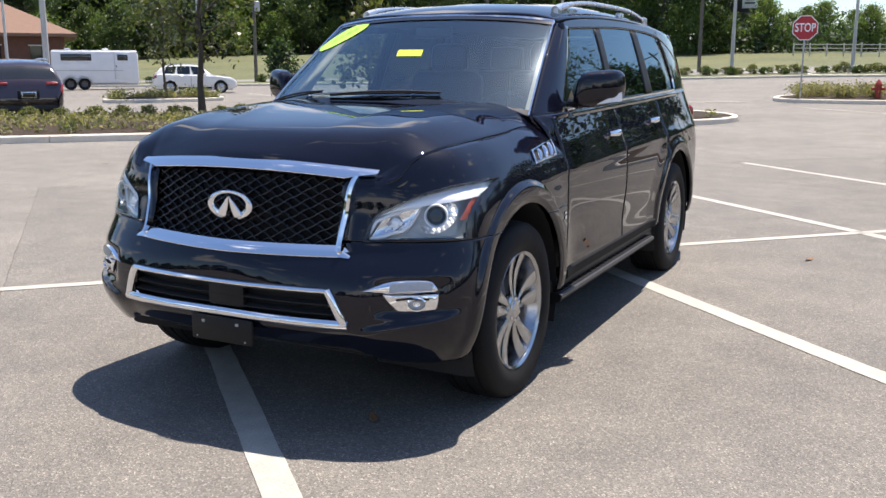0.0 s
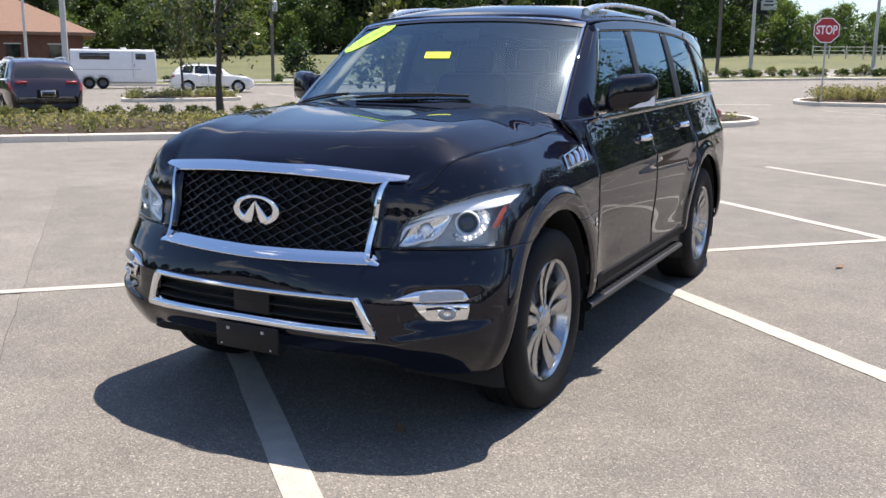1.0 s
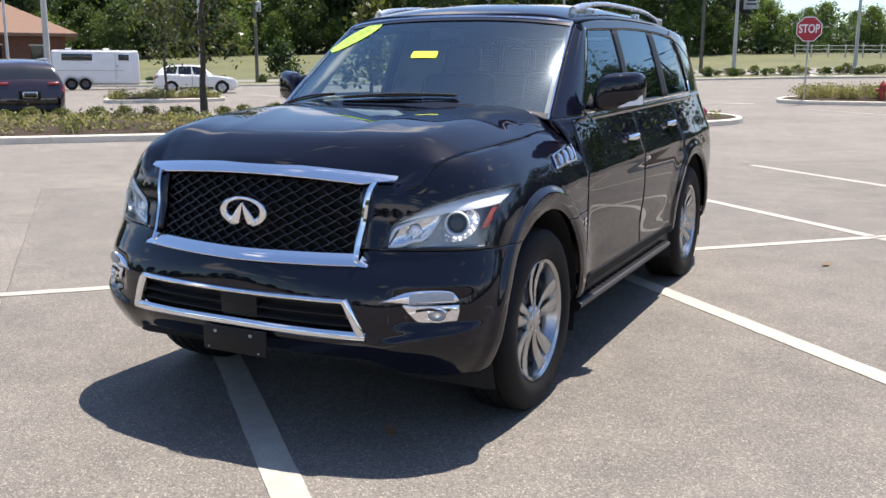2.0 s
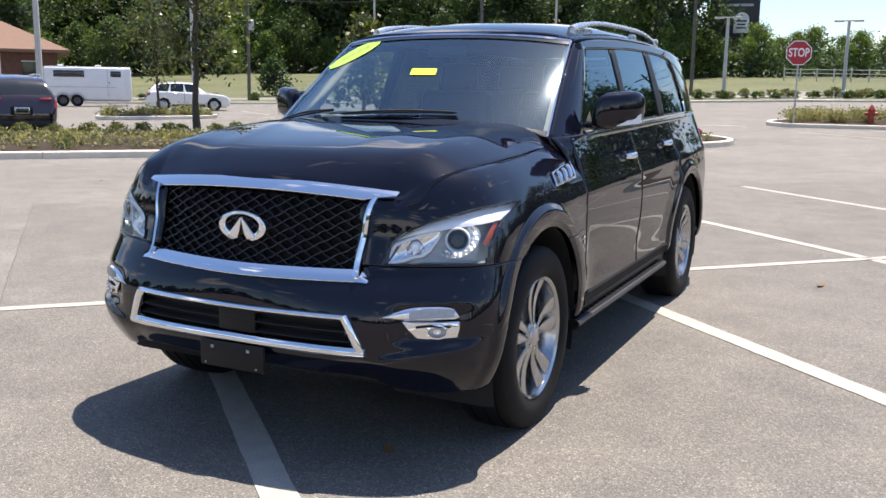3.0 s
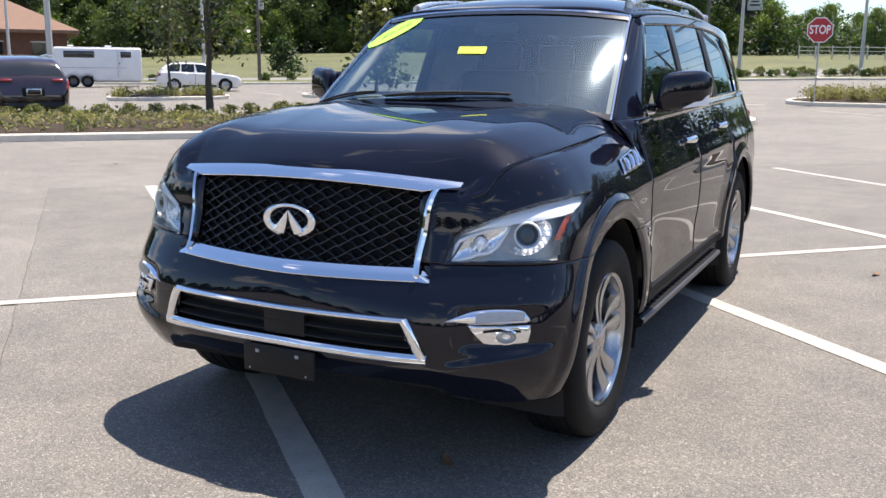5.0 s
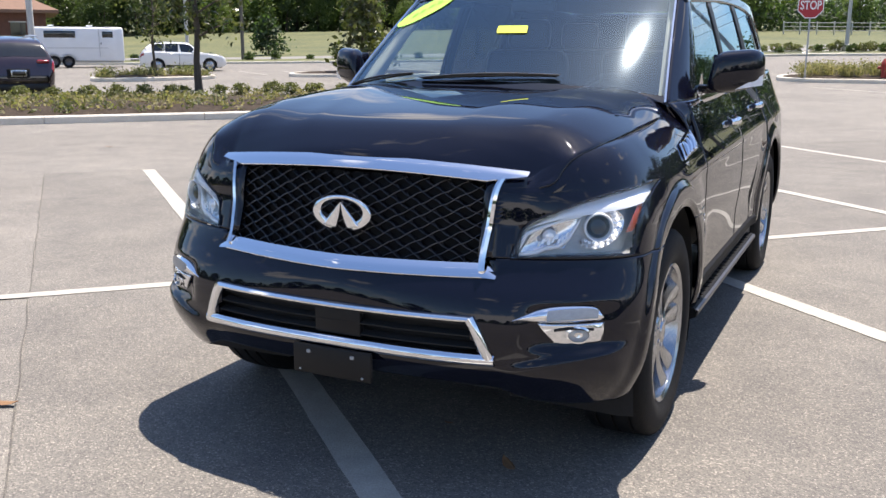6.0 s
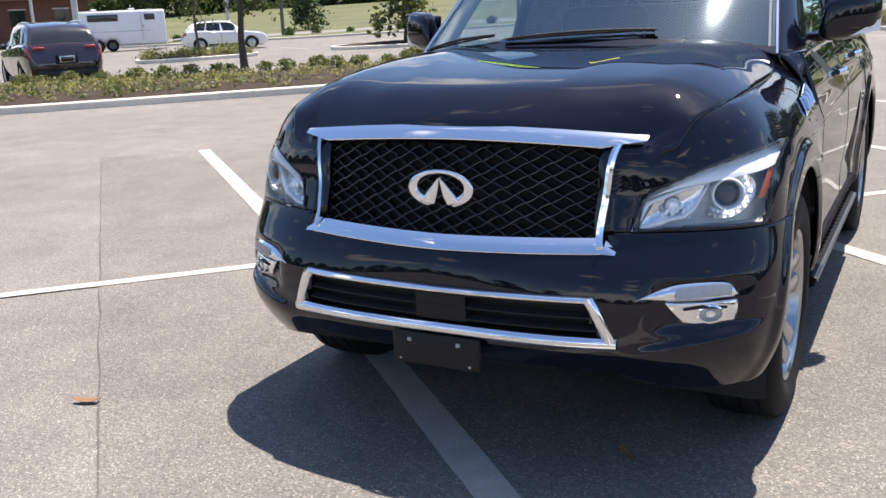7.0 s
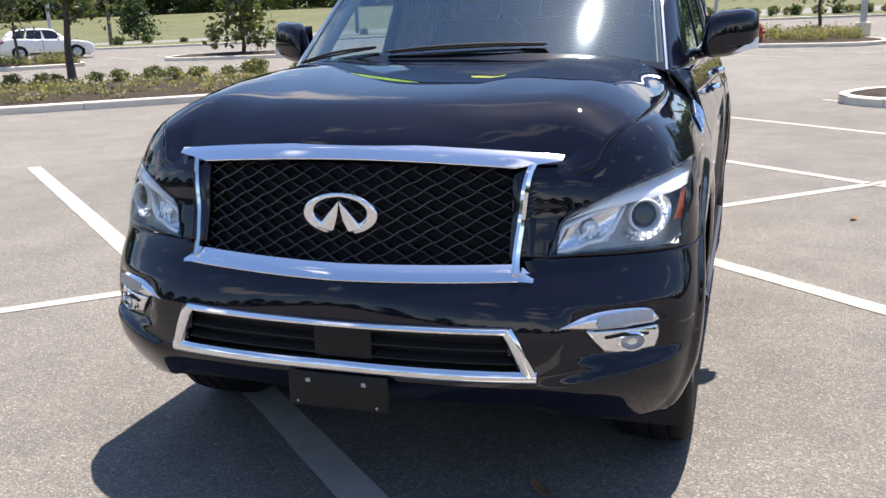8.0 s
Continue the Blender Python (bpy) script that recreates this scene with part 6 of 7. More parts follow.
for i in range(84):
    s = -38 + 0.62 * i + rnd.gauss(0, 0.12)
    u = -20.3 + rnd.gauss(0, 0.22)
    p = lot(s, u)
    shrub(rnd.choice(shrub_meshes), soil_top(p.x, p.y, mound_top(u) - 0.02), 0.62 + 0.30 * rnd.random(), "clipped shrubs along the bed", "small rounded green shrub in the mulch bed")
for i in range(58):
    x = -60 + 1.9 * i + rnd.gauss(0, 0.25)
    shrub(rnd.choice(far_meshes), soil_top(x, far_edge(x) + 2.2 + rnd.gauss(0, 0.2)), 0.42 + 0.30 * rnd.random(), "shrubs along the far verge", "dark green shrub on the grass verge")
for i in range(40):
    x = -16 + 0.8 * i + rnd.gauss(0, 0.2)
    shrub(rnd.choice(shrub_meshes), soil_top(x, far_edge(x) + 3.2 + rnd.gauss(0, 0.5)), 1.0 + 0.6 * rnd.random(), "low plants along the far verge", "low spreading green plant on the verge")

# tufts of ground cover and dry ornamental grass
def tufts(name, label, seed, places, blades, height, mat, wide=0.012):
    q = random.Random(seed)
    verts, faces = [], []
    for p in places:
        for _ in range(blades):
            a, b = q.random() * 6.28, q.random()
            base = p + Vector((math.cos(a), math.sin(a), 0)) * 0.22 * b
            h = height * (0.5 + 0.7 * q.random())
            out = Vector((math.cos(a), math.sin(a), 0)) * h * (0.25 + 0.6 * q.random())
            side = Vector((-math.sin(a), math.cos(a), 0)) * wide
            i = len(verts)
            verts += [base - side, base + side, base + out * 0.45 + Vector((0, 0, h * 0.8)) + side * 0.7, base + out * 0.45 + Vector((0, 0, h * 0.8)) - side * 0.7, base + out + Vector((0, 0, h))]
            faces += [[i, i + 1, i + 2, i + 3], [i + 3, i + 2, i + 4]]
    return tagged(part(name, (verts, faces), mat, sharp=180), label, "plants", kind="stuff")


q = random.Random(21)
spots = []
for i in range(1500):
    s, u = -38 + 52 * q.random(), -16.3 - 3.5 * q.random()
    p = lot(s, u)
    if q.random() < 0.35 + 0.5 * smooth01(0.2, -0.2, noise.noise(p * 0.25)):
        spots.append(Vector((p.x, p.y, rise(p.x, p.y) + mound_top(u))))
tufts("ground_cover", "low weedy ground cover over the mulch", 22, spots[::2], 12, 0.06, M["dry_grass"], 0.018)
spots = []
for i in range(90):
    p = polar(0.9, 38.6)
    x, y = p.x - 3.2 + 6.6 * q.random(), p.y - 1.5 + 3.0 * q.random()
    spots.append(Vector((x, y, rise(x, y) + 0.18)))
tufts("ornamental_grass", "dry straw-coloured ornamental grass on the island", 23, spots, 30, 0.42, M["dry_grass"], 0.008)
tops = [(v + Vector((q.gauss(0, 0.15), q.gauss(0, 0.15), 0.12 + 0.26 * q.random())), 1.0) for v in spots * 2]
tagged(part("island_plants", leaf_cloud(q, tops, 5200, 0.13, 0.036), M["dry_grass"], sharp=180), "half-dry olive and straw coloured plants on the island", "plants", kind="stuff")
tagged(part("island_plants", leaf_cloud(q, tops[::2], 3200, 0.12, 0.036), M["shrub"], sharp=180), "olive green leaves among the dry plants on the island", "plants", kind="stuff")
spots = []
for i in range(60):
    t, w = 4.3 * (q.random() - 0.5), 1.7 * (q.random() - 0.5)
    x, y = ISLE.x + t * math.cos(radians(55.4)) - w * math.sin(radians(55.4)), ISLE.y + t * math.sin(radians(55.4)) + w * math.cos(radians(55.4))
    spots.append(Vector((x, y, rise(x, y) + 0.16)))
tufts("ornamental_grass", "half-dry low grass on the small island", 24, spots, 16, 0.26, M["dry_grass"], 0.010)
tops_small = [(v + Vector((0, 0, 0.05 + 0.12 * q.random())), 1.0) for v in spots]
tagged(part("island_plants", leaf_cloud(q, tops_small, 3600, 0.16, 0.045), M["shrub"], sharp=180), "low olive green plants on the small island", "plants", kind="stuff")


q = random.Random(31)
centres = []
for i in range(2800):
    s, u = -38 + 52 * q.random(), -16.3 - 5.0 * q.random() ** 0.9
    p = lot(s, u)
    # bare mulch round the young tree and beyond it
    if q.random() < 0.72 * smooth01(TREE_S - 2.0, TREE_S + 0.5, s):
        continue
    centres.append((Vector((p.x, p.y, rise(p.x, p.y) + mound_top(u) + 0.015)), 1.0))
for name_mat, n, seed in (("shrub", 24000, 32), ("dry_grass", 26000, 33)):
    tagged(part("ground_cover", leaf_cloud(random.Random(seed), centres[seed % 2::2], n, 0.075, 0.040), M[name_mat], sharp=180), "low weedy olive and straw ground cover on the mulch", "plants", kind="stuff")


# ---------------------------------------------------------------- other vehicles
TOP_LINE = [(0, 0.40), (0.02, 0.49), (0.08, 0.565), (0.18, 0.61), (0.28, 0.645), (0.31, 0.68), (0.42, 0.945), (0.50, 0.992), (0.66, 1.0), (0.82, 0.965), (0.90, 0.895), (0.965, 0.69), (0.985, 0.60), (1.0, 0.44)]
BELT_LINE = [(0, 0.39), (0.02, 0.475), (0.08, 0.55), (0.18, 0.59), (0.28, 0.62), (0.6, 0.645), (0.90, 0.675), (0.965, 0.63), (0.985, 0.57), (1.0, 0.43)]
PLAN_LINE = [(0, 0.66), (0.015, 0.78), (0.05, 0.90), (0.13, 0.975), (0.3, 1.0), (0.75, 1.0), (0.9, 0.965), (0.97, 0.90), (0.99, 0.84), (1.0, 0.74)]


def small_car(name, label, mat, length, width, height, at, light=False):
    """A parked car lofted along its side profile, with windows, lamps, bumpers and wheels. Nose to -y."""
    v = thing(name, label, "car", at)

    def skin(t, k, off=0.0):
        """t from nose to tail, k from the sill over the flank and window to the middle of the roof."""
        w = width / 2 * key(PLAN_LINE, t)
        top, belt = height * key(TOP_LINE, t), height * key(BELT_LINE, t)
        belt = min(belt, top - 0.01)
        low = height * (0.145 + 0.06 * smooth01(0.08, 0.0, t) + 0.08 * smooth01(0.92, 1.0, t))
        tall = smooth01(0.0, 0.25 * height, top - belt)
        x = key([(0, 0.90), (0.18, 0.985), (0.36, 1.0), (0.52, 0.985), (0.58, 0.945), (0.84, 0.945 - 0.20 * tall), (0.92, 0.80 - 0.20 * tall), (1.0, 0.0)], k) * w
        z = key([(0, low), (0.18, low + (belt - low) * 0.35), (0.36, low + (belt - low) * 0.68), (0.52, belt - 0.03), (0.58, belt), (0.84, belt + (top - belt) * 0.88), (0.92, top - 0.015), (1.0, top + 0.012)], k)
        y = -length / 2 + length * t
        return Vector((x + off * (1 - smooth01(0.8, 0.95, k)), y, z + off * smooth01(0.7, 0.95, k)))
    wy = (-length * 0.305, length * 0.295)
    r = 0.365 * height / 1.68 + 0.01
    def both(a, b):
        p = skin(a, 1 - abs(2 * b - 1))
        return Vector((p.x if b > 0.5 else -p.x, p.y, p.z))
    def opening(cc):
        return abs(cc.x) > width * 0.36 and any(math.hypot(cc.y - w, cc.z - r) < r + 0.035 for w in wy)
    part("body", outward(grid(both, 90, 72, opening), (0, 0, 0.7)), mat, v, sharp=50)
    part("underside", box(0, 0, 0.36, width * 0.80, length * 0.9, 0.34, 0.05), M["matte_black"], v)

    def pane(nm, t0, t1, k0, k1, m, sgn, slant=0.0):
        def at_(a, b):
            p = skin(t0 + (t1 - t0) * a + slant * (b - 0.5), k0 + (k1 - k0) * b, 0.007)
            return Vector((sgn * p.x, p.y, p.z))
        return part(nm, outward(grid(at_, 10, 6), (0, 0, 0.7)), m, v)

    def across(nm, t0, t1, reach, m):
        def at_(a, b):
            s = 2 * a - 1
            p = skin(t0 + (t1 - t0) * b, 1 - reach * abs(s), 0.008)
            return Vector((math.copysign(p.x, s), p.y, p.z))
        return part(nm, outward(grid(at_, 16, 8), (0, 0, 0.7)), m, v)
    across("windscreen", 0.318, 0.412, 0.10, M["dark_glass"])
    across("rear_screen", 0.905, 0.962, 0.10, M["dark_glass"])
    for sgn in (1, -1):
        for nm, t0, t1 in (("front_window", 0.375, 0.535), ("rear_window", 0.555, 0.705), ("quarter_window", 0.725, 0.845)):
            pane(nm, t0, t1, 0.605, 0.83, M["dark_glass"], sgn, 0.03 if nm == "front_window" else -0.03 if nm == "quarter_window" else 0.0)
        pane("tail_lamp", 0.945, 0.990, 0.42, 0.565, M["red_lens"], sgn)
        pane("headlamp", 0.010, 0.085, 0.42, 0.53, M["lamp_white"], sgn)
        pane("door_seam", 0.543, 0.547, 0.10, 0.59, M["matte_black"], sgn)
        part("door_mirror", box(sgn * width * 0.53, -length * 0.12, height * 0.66, 0.20, 0.13, 0.14, 0.04, 3), mat, v)
        part("sill", box(sgn * width * 0.46, 0, 0.30, 0.08, length * 0.40, 0.12, 0.03), M["black_plastic"], v)
        part("roof_rail", tube([(sgn * width * 0.33, length * (-0.02 + 0.38 * t), height * (0.985 + 0.02 * math.sin(math.pi * t))) for t in np.linspace(0, 1, 9)], 0.02, 8), M["silver"], v)
        for w in wy:
            wh = new("wheel")
            wh.matrix_basis = pose(sgn * (width / 2 - 0.11), w, r, 0, 0, 0 if sgn > 0 else 180)
            wh.parent = v
            part("tyre", revolve([(-0.10, r * 0.66), (-0.115, r * 0.82), (-0.09, r * 0.99), (0.09, r * 0.99), (0.115, r * 0.82), (0.10, r * 0.66)], 32, "x"), M["rubber"], wh)
            part("rim", revolve([(0.10, r * 0.68), (0.085, r * 0.60), (0.06, r * 0.55), (0.085, r * 0.2), (0.09, 0.0001)], 32, "x"), M["alloy"], wh)
            for i in range(5):
                part("spoke", box(0.09, 0, r * 0.34, 0.02, 0.05, r * 0.50, 0.006, 1), M["alloy"], wh, at=pose(0, 0, 0, 72 * i, 0, 0))
    part("rear_bumper", box(0, length * 0.470, height * 0.27, width * 0.80, 0.22, 0.20, 0.06, 3), M["black_plastic"] if not light else mat, v)
    part("front_bumper", box(0, -length * 0.470, height * 0.26, width * 0.74, 0.20, 0.20, 0.06, 3), M["black_plastic"] if not light else mat, v)
    part("tail_panel", box(0, length * 0.478, height * 0.37, width * 0.74, 0.09, height * 0.24, 0.03), mat, v)
    part("nose_panel", box(0, -length * 0.478, height * 0.33, width * 0.64, 0.09, height * 0.20, 0.03), M["black_plastic"], v)
    part("number_plate", box(0, length * 0.508, height * 0.47, 0.36, 0.03, 0.16, 0.004), M["silver"], v)
    part("plate_face", box(0, length * 0.512, height * 0.47, 0.30, 0.03, 0.11, 0.004), M["gloss_black"], v)
    part("plate_recess", box(0, length * 0.498, height * 0.47, 0.52, 0.03, 0.22, 0.02), M["matte_black"], v)
    for sgn in (1, -1):
        part("rear_lamp", box(sgn * width * 0.31, length * 0.478, height * 0.63, width * 0.15, 0.08, 0.09, 0.03, 3), M["red_lens"], v, "red rear lamp on the tailgate")
        part("exhaust_tip", tube([(sgn * width * 0.30, length * 0.46, 0.33), (sgn * width * 0.30, length * 0.505, 0.33)], 0.05, 14), M["chrome"], v)
    return v


p = polar(51.55, 28.2)
small_car("parked_suv", "very dark aubergine SUV seen from behind, beyond the shrubs", M["dark_car"], 4.8, 1.94, 1.72, Matrix.Translation((p.x, p.y, p.z)) @ pose(0, 0, 0, 0, 0, 51.5 + 180 + 9))
p = polar(41.6, 52.0)
small_car("parked_suv", "white SUV parked side-on beside the trailer", M["white_car"], 4.35, 1.90, 1.50, Matrix.Translation((p.x, p.y, p.z)) @ pose(0, 0, 0, 0, 0, 41.6 + 90), light=True)

# horse trailer
p = polar(47.1, 62.5)
tr = thing("horse_trailer", "white enclosed horse trailer with dark windows", "trailer", Matrix.Translation((p.x, p.y, p.z)) @ pose(0, 0, 0, 0, 0, 47.2 + 2))
part("body", box(-0.05, 0, 1.38, 5.05, 2.1, 2.00, 0.09, 3), M["white_panel"], tr)
part("roof_cap", box(-0.05, 0, 2.39, 4.90, 2.0, 0.06, 0.02), M["white_panel"], tr)
for x, w in ((-1.15, 1.75),):
    part("window", box(x, -1.056, 1.98, w, 0.02, 0.40, 0.008), M["dark_glass"], tr)
dr = part("side_door", box(1.55, -1.055, 1.48, 0.95, 0.02, 1.66, 0.006), M["white_panel"], tr)
part("door_window", box(1.55, -1.07, 1.98, 0.62, 0.012, 0.36, 0.006), M["dark_glass"], dr)
part("door_seam", box(1.06, -1.068, 1.48, 0.02, 0.008, 1.66), M["grey_metal"], dr)
part("door_handle", box(1.16, -1.085, 1.45, 0.05, 0.03, 0.12, 0.01), M["black_plastic"], dr)
part("trim_rail", box(-0.6, -1.06, 1.18, 4.3, 0.02, 0.03), M["grey_metal"], tr)
part("chassis", box(-0.05, 0, 0.36, 4.9, 1.8, 0.12), M["grey_metal"], tr)
for x in (-1.55, -0.75):
    wh = part("wheel", revolve([(-0.1, 0.2), (-0.11, 0.30), (-0.09, 0.36), (0.09, 0.36), (0.11, 0.30), (0.1, 0.2)], 28, "y"), M["rubber"], tr, at=Matrix.Translation((x, -1.0, 0.36)))
    part("rim", revolve([(-0.1, 0.2), (-0.06, 0.12), (-0.07, 0.0001)], 24, "y"), M["alloy_dark"], wh)
    fender = revolve([(-0.14, 0.42), (0.14, 0.42), (0.14, 0.40), (-0.14, 0.40)], 16, "y", (0, math.pi))
    part("mudguard", fender, M["dark_car"], tr, at=Matrix.Translation((x, -1.02, 0.38)))
part("drawbar", tube([(2.9, 0, 0.5), (4.0, 0, 0.5)], 0.05, 8), M["grey_metal"], tr)
part("jack_leg", tube([(3.5, 0, 0.02), (3.5, 0, 0.8)], 0.035, 8), M["grey_metal"], tr)
part("roof_vent", box(-1.6, 0, 2.50, 0.35, 0.35, 0.08, 0.02), M["white_panel"], tr)
part("roof_vent", box(0.6, 0, 2.50, 0.35, 0.35, 0.08, 0.02), M["white_panel"], tr)


# ---------------------------------------------------------------- street furniture
def lamp_post(az, d, h, label="pale grey car park lamp post", r=0.11, heads=True):
    p = polar(az, d)
    o = thing("lamp_post", label, "lamp post", Matrix.Translation(p), "car park lamp posts")
    part("pole", tube([(0, 0, 0), (0, 0, h * 0.5), (0, 0, h)], [r, r * 0.85, r * 0.7], 10), M["pole_paint"], o)
    part("base", revolve([(0, r * 2.2), (0.55, r * 2.2), (0.60, r * 1.9), (0.60, 0.001)], 20, "z"), M["kerb"], o)
    if heads:
        part("arm", box(0, 0, h, 0.9, 0.07, 0.07, 0.02), M["pole_paint"], o)
        for sgn in (1, -1):
            part("lamp_head", box(sgn * 0.62, 0, h - 0.02, 0.62, 0.34, 0.12, 0.03), M["pole_paint"], o)


lamp_post(49.67, 42, 9.0, r=0.14)
lamp_post(51.7, 66, 9.0)
lamp_post(41.28, 60, 9.0, r=0.11)
lamp_post(9.5, 69, 5.7, r=0.15)
lamp_post(3.0, 70, 5.3, r=0.14)
lamp_post(-4.2, 44, 8.0, r=0.14)
lamp_post(19.5, 70, 8.3)
lamp_post(30.5, 78, 9.2)


def utility_pole(az, d, h, box_on=False, r=0.15):
    p = polar(az, d)
    o = thing("utility_pole", "weathered wooden utility pole", "utility pole", Matrix.Translation(p), "utility poles")
    part("pole", tube([(0, 0, -0.3), (0, 0, h)], [r, r * 0.7], 10), M["wood_pole"], o)
    part("crossarm", box(0, 0, h - 0.6, 2.2, 0.10, 0.12), M["wood_pole"], o)
    for x in (-0.95, 0.0, 0.95):
        part("insulator", revolve([(0, 0.03), (0.06, 0.05), (0.10, 0.03), (0.16, 0.001)], 10, "z"), M["kerb"], o, at=Matrix.Translation((x, 0, h - 0.54)))
    if box_on:
        part("transformer", revolve([(0, 0.001), (0, 0.22), (0.75, 0.22), (0.80, 0.15), (0.80, 0.001)], 18, "z"), M["grey_metal"], o, at=Matrix.Translation((0.34, 0, 5.6)))
    return p + Vector((0, 0, h - 0.4))


tops = [utility_pole(58, 92, 11), utility_pole(38.04, 78, 11.5, True), utility_pole(24, 74, 12), utility_pole(11.36, 76, 12.5), utility_pole(-9, 80, 12)]
for k, lift in enumerate((0.0, -0.9, -1.9, -2.8)):
    for a, b in zip(tops, tops[1:]):
        pts = [a.lerp(b, t / 16) + Vector((0, 0, lift - 0.9 * 4 * t / 16 * (1 - t / 16))) for t in range(17)]
        tagged(part("power_line", tube(pts, 0.022, 5), M["black_plastic"]), "thin black overhead power line", "cable", "overhead power lines")

# stop sign
p = polar(5.55, 37.0)
sign = thing("stop_sign", "red octagonal stop sign on a thin steel post", "sign", Matrix.Translation((p.x, p.y, p.z)) @ pose(0, 0, 0, 0, 0, 5.55 + 6))
part("post", box(0, 0.02, 1.30, 0.06, 0.03, 2.8, 0.006), M["grey_metal"], sign)


def octagon(r, y, thick):
    vs = [Vector((r * math.cos(radians(22.5 + 45 * i)), yy, r * math.sin(radians(22.5 + 45 * i)))) for yy in (y, y + thick) for i in range(8)]
    return vs, [list(range(8)), list(range(15, 7, -1))] + [[i, 8 + i, 8 + (i + 1) % 8, (i + 1) % 8] for i in range(8)]


plate = part("sign_plate", octagon(0.478, -0.004, 0.004), M["sign_white"], sign, at=Matrix.Translation((0, 0, 2.72)))
part("red_face", octagon(0.445, -0.009, 0.004), M["sign_red"], plate)
txt = bpy.data.curves.new("lettering", "FONT")
txt.body, txt.size, txt.align_x, txt.align_y, txt.extrude = "STOP", 0.43, "CENTER", "CENTER", 0.002
txt.offset = 0.008
txt.materials.append(M["sign_white"])
word = new("lettering", txt)
word.matrix_basis = pose(0, -0.013, 0, 90, 0, 0) @ Matrix.Diagonal((0.70, 1, 1, 1))
word.parent = plate
# hydrant
p = polar(1.5, 37.0, 0.12)
hy = thing("fire_hydrant", "weathered red fire hydrant on the island", "hydrant", Matrix.Translation(p))
part("barrel", revolve([(0, 0.15), (0.05, 0.15), (0.06, 0.10), (0.50, 0.10), (0.52, 0.13), (0.56, 0.13), (0.62, 0.10), (0.70, 0.05), (0.74, 0.03), (0.74, 0.001)], 20, "z"), M["hydrant"], hy)
for sgn in (1, -1):
    part("side_cap", revolve([(0, 0.06), (0.12, 0.06), (0.14, 0.03), (0.16, 0.001)], 14, "x"), M["hydrant"], hy, at=pose(sgn * 0.08, 0, 0.42, 0, 0, 0 if sgn > 0 else 180))

# billboard
p = polar(9.15, 118, -0.9)
bb = thing("billboard", "black roadside billboard on dark posts, with a white shape", "billboard", Matrix.Translation((p.x, p.y, p.z)) @ pose(0, 0, 0, 0, 0, 9))
part("board", box(0, 0, 7.7, 5.7, 0.4, 4.4, 0.05), M["billboard"], bb)
part("white_shape", box(0.85, -0.22, 6.75, 1.75, 0.03, 1.6, 0.012), M["sign_white"], bb)
part("white_cap", revolve([(0.0, 0.0001), (0.03, 0.86), (0.0, 0.875)], 28, "y"), M["sign_white"], bb, at=Matrix.Translation((0.85, -0.24, 7.5)))
for k in range(3):
    part("print_bar", box(0.85, -0.29, 7.35 - 0.40 * k, 1.2 - 0.25 * (k % 2), 0.01, 0.18), M["billboard"], bb)
part("print_bar", box(0.1, -0.22, 9.2, 4.0, 0.02, 0.30), M["grey_metal"], bb)
for x in (-1.6, 0.1, 1.9):
    part("post", tube([(x, 0.1, -0.3), (x, 0.1, 5.7)], 0.22, 10), M["wood_pole"], bb)
part("walkway", box(0, -0.5, 5.45, 5.6, 0.7, 0.10), M["wood_pole"], bb)

# far white rail fence
p0, p1 = polar(6.2, 104), polar(-9, 96)
fence = thing("rail_fence", "white three-rail fence along the far field", "fence")
n = 16
for i in range(n + 1):
    v = p0.lerp(p1, i / n)
    part("fence_post", box(v.x, v.y, rise(v.x, v.y) + 0.65, 0.13, 0.13, 1.3, 0.01), M["wood_fence"], fence)
for k in range(3):
    pts = [p0.lerp(p1, i / n) for i in range(n + 1)]
    part("rail", tube([(v.x, v.y - 0.08, rise(v.x, v.y) + 0.40 + 0.38 * k) for v in pts], 0.035, 6), M["wood_fence"], fence)

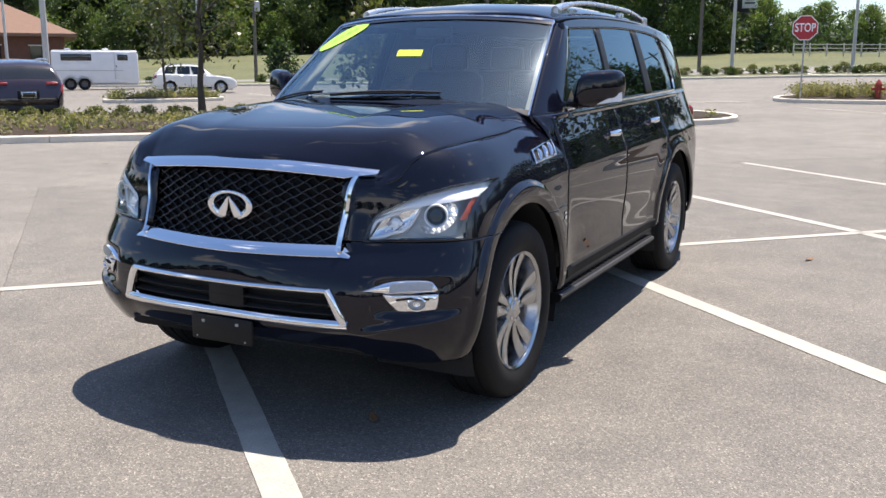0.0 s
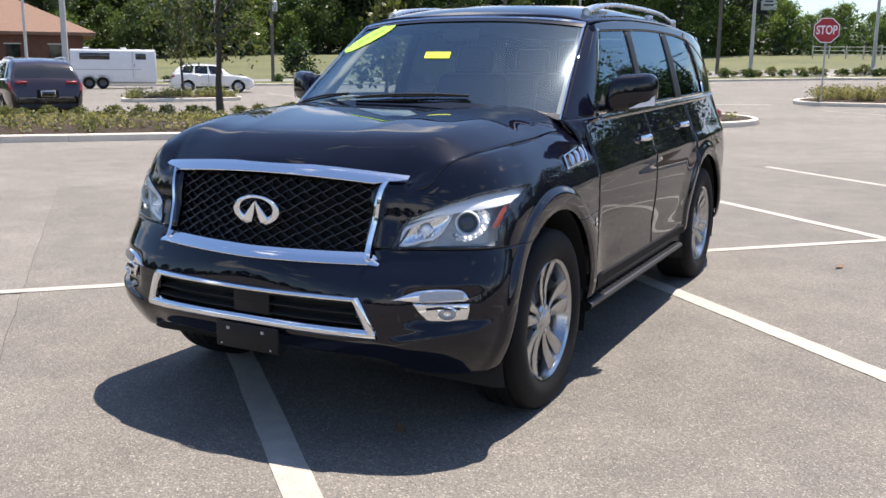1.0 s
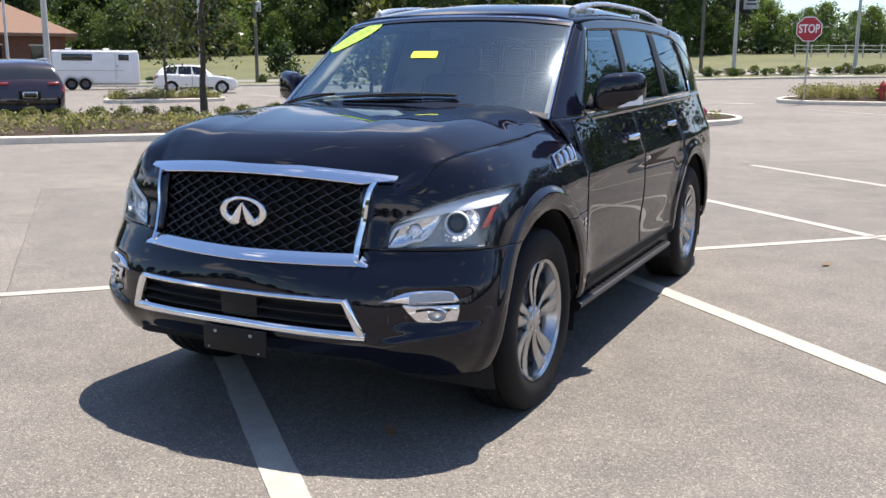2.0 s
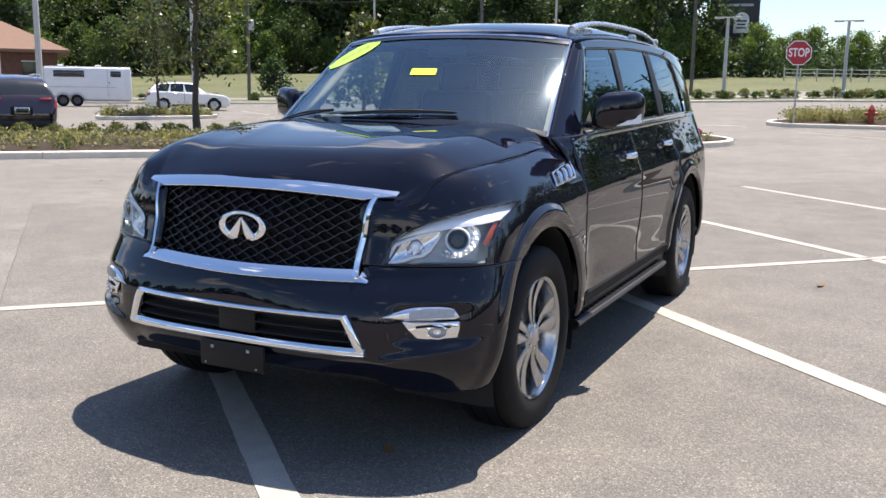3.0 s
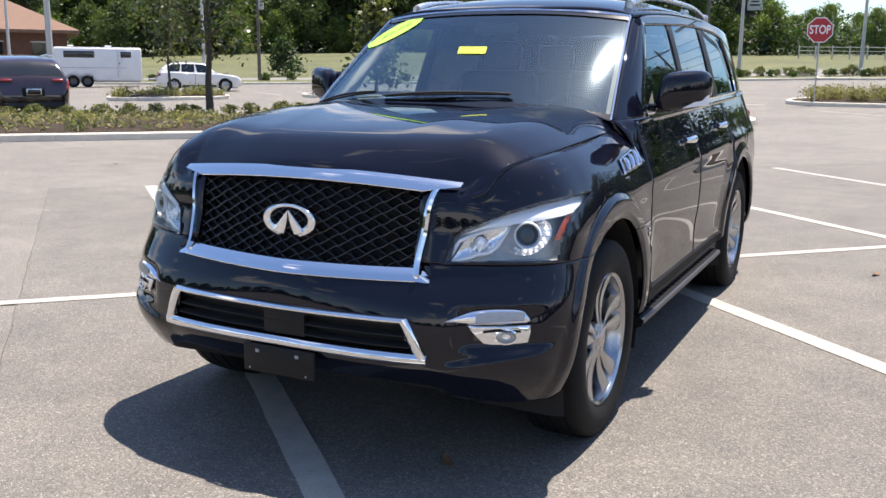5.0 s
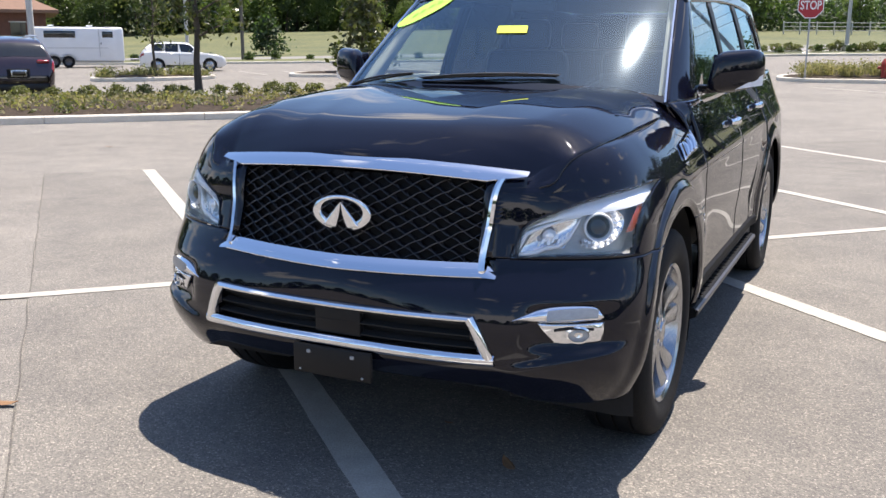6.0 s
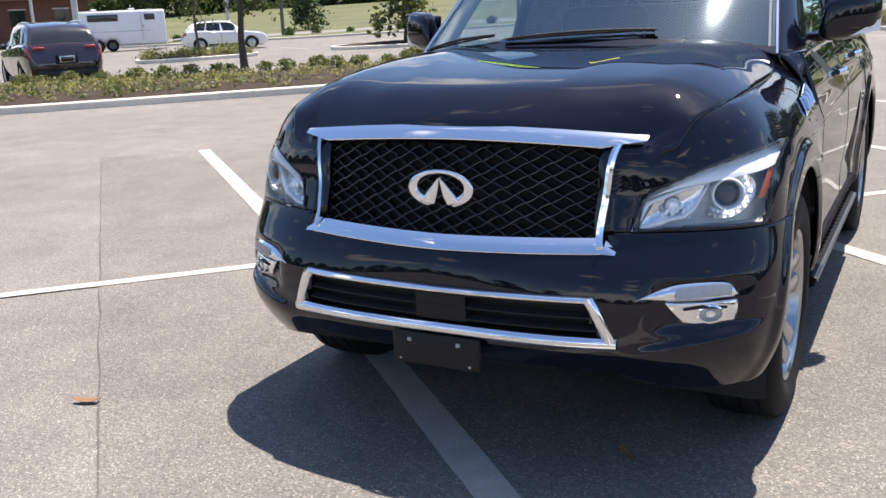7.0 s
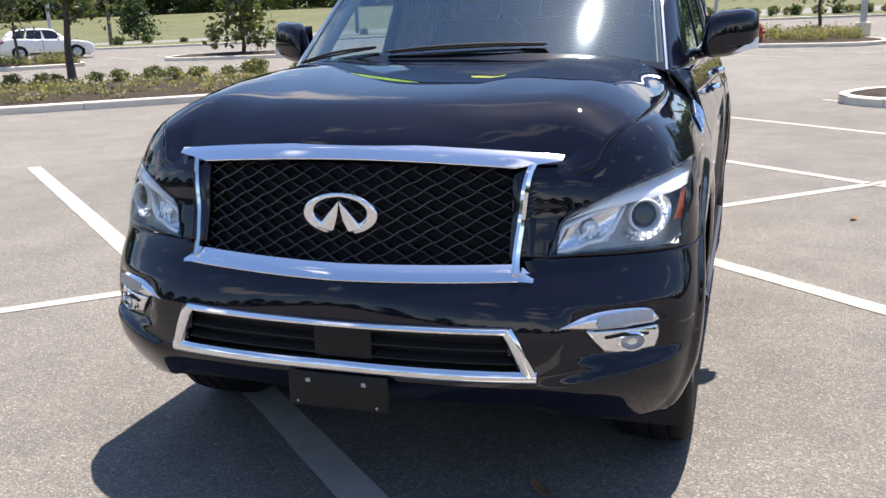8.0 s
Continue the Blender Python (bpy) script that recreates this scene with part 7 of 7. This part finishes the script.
# low brick building
p = polar(54.0, 96, 0.55)
house = thing("brick_building", "low brick building with a broad tan hip roof", "building", Matrix.Translation((p.x, p.y, p.z)) @ pose(0, 0, 0, 0, 0, 50))
part("wall", box(0, 0, 1.5, 17.5, 13, 4.2), M["brick"], house)
L, W, e, h = 9.8, 7.6, 3.6, 7.2
rv = [Vector(v) for v in ((-L, -W, e), (L, -W, e), (L, W, e), (-L, W, e), (-L + W, 0, h), (L - W, 0, h), (-L, -W, e - 0.25), (L, -W, e - 0.25), (L, W, e - 0.25), (-L, W, e - 0.25))]
part("roof", (rv, [[0, 1, 5, 4], [1, 2, 5], [2, 3, 4, 5], [3, 0, 4], [0, 6, 7, 1], [1, 7, 8, 2], [2, 8, 9, 3], [3, 9, 6, 0], [6, 9, 8, 7]]), M["roof_tan"], house, sharp=10)
for x in (-5, -1, 3, 6.5):
    w = part("window", box(x, -6.52, 1.9, 1.2, 0.10, 1.3), M["dark_glass"], house)
    part("window_frame", box(x, -6.55, 2.6, 1.4, 0.08, 0.10), M["wood_fence"], w)
part("door", box(-7.3, -6.52, 1.05, 1.0, 0.08, 2.1), M["wood_fence"], house)


# ---------------------------------------------------------------- fallen leaves
def fallen_leaf(x, y, size, turn, seed):
    q = random.Random(seed)
    z0 = rise(x, y) + 0.010

    def at(a, b):
        t = 2 * a - 1
        w = (1 - t * t) ** 0.8 * 0.32
        u = (2 * b - 1) * w
        return Vector((t * size, u * size, size * (0.10 + 0.25 * t * t + 0.45 * u * u + 0.05 * q.random())))
    o = part("fallen_leaf", grid(at, 10, 4), M["dead_leaf"], at=Matrix.Translation((x, y, z0 - 0.006)) @ pose(0, 0, 0, 0, 0, turn))
    tagged(o, "dry curled brown leaf on the asphalt", "leaf", "fallen leaves")
    solid(o, 0.001)


for i, (x, y, s, a) in enumerate(((-1.61, -1.02, 0.065, 20), (1.9, 3.9, 0.06, 70), (-8.9, 6.8, 0.06, 10), (-7.4, 8.4, 0.05, 50), (0.55, -0.62, 0.06, 130), (3.4, 8.9, 0.06, 30), (3.2, 12.2, 0.07, 80), (0.18, -0.35, 0.02, 10))):
    fallen_leaf(x, y, s, a, i)
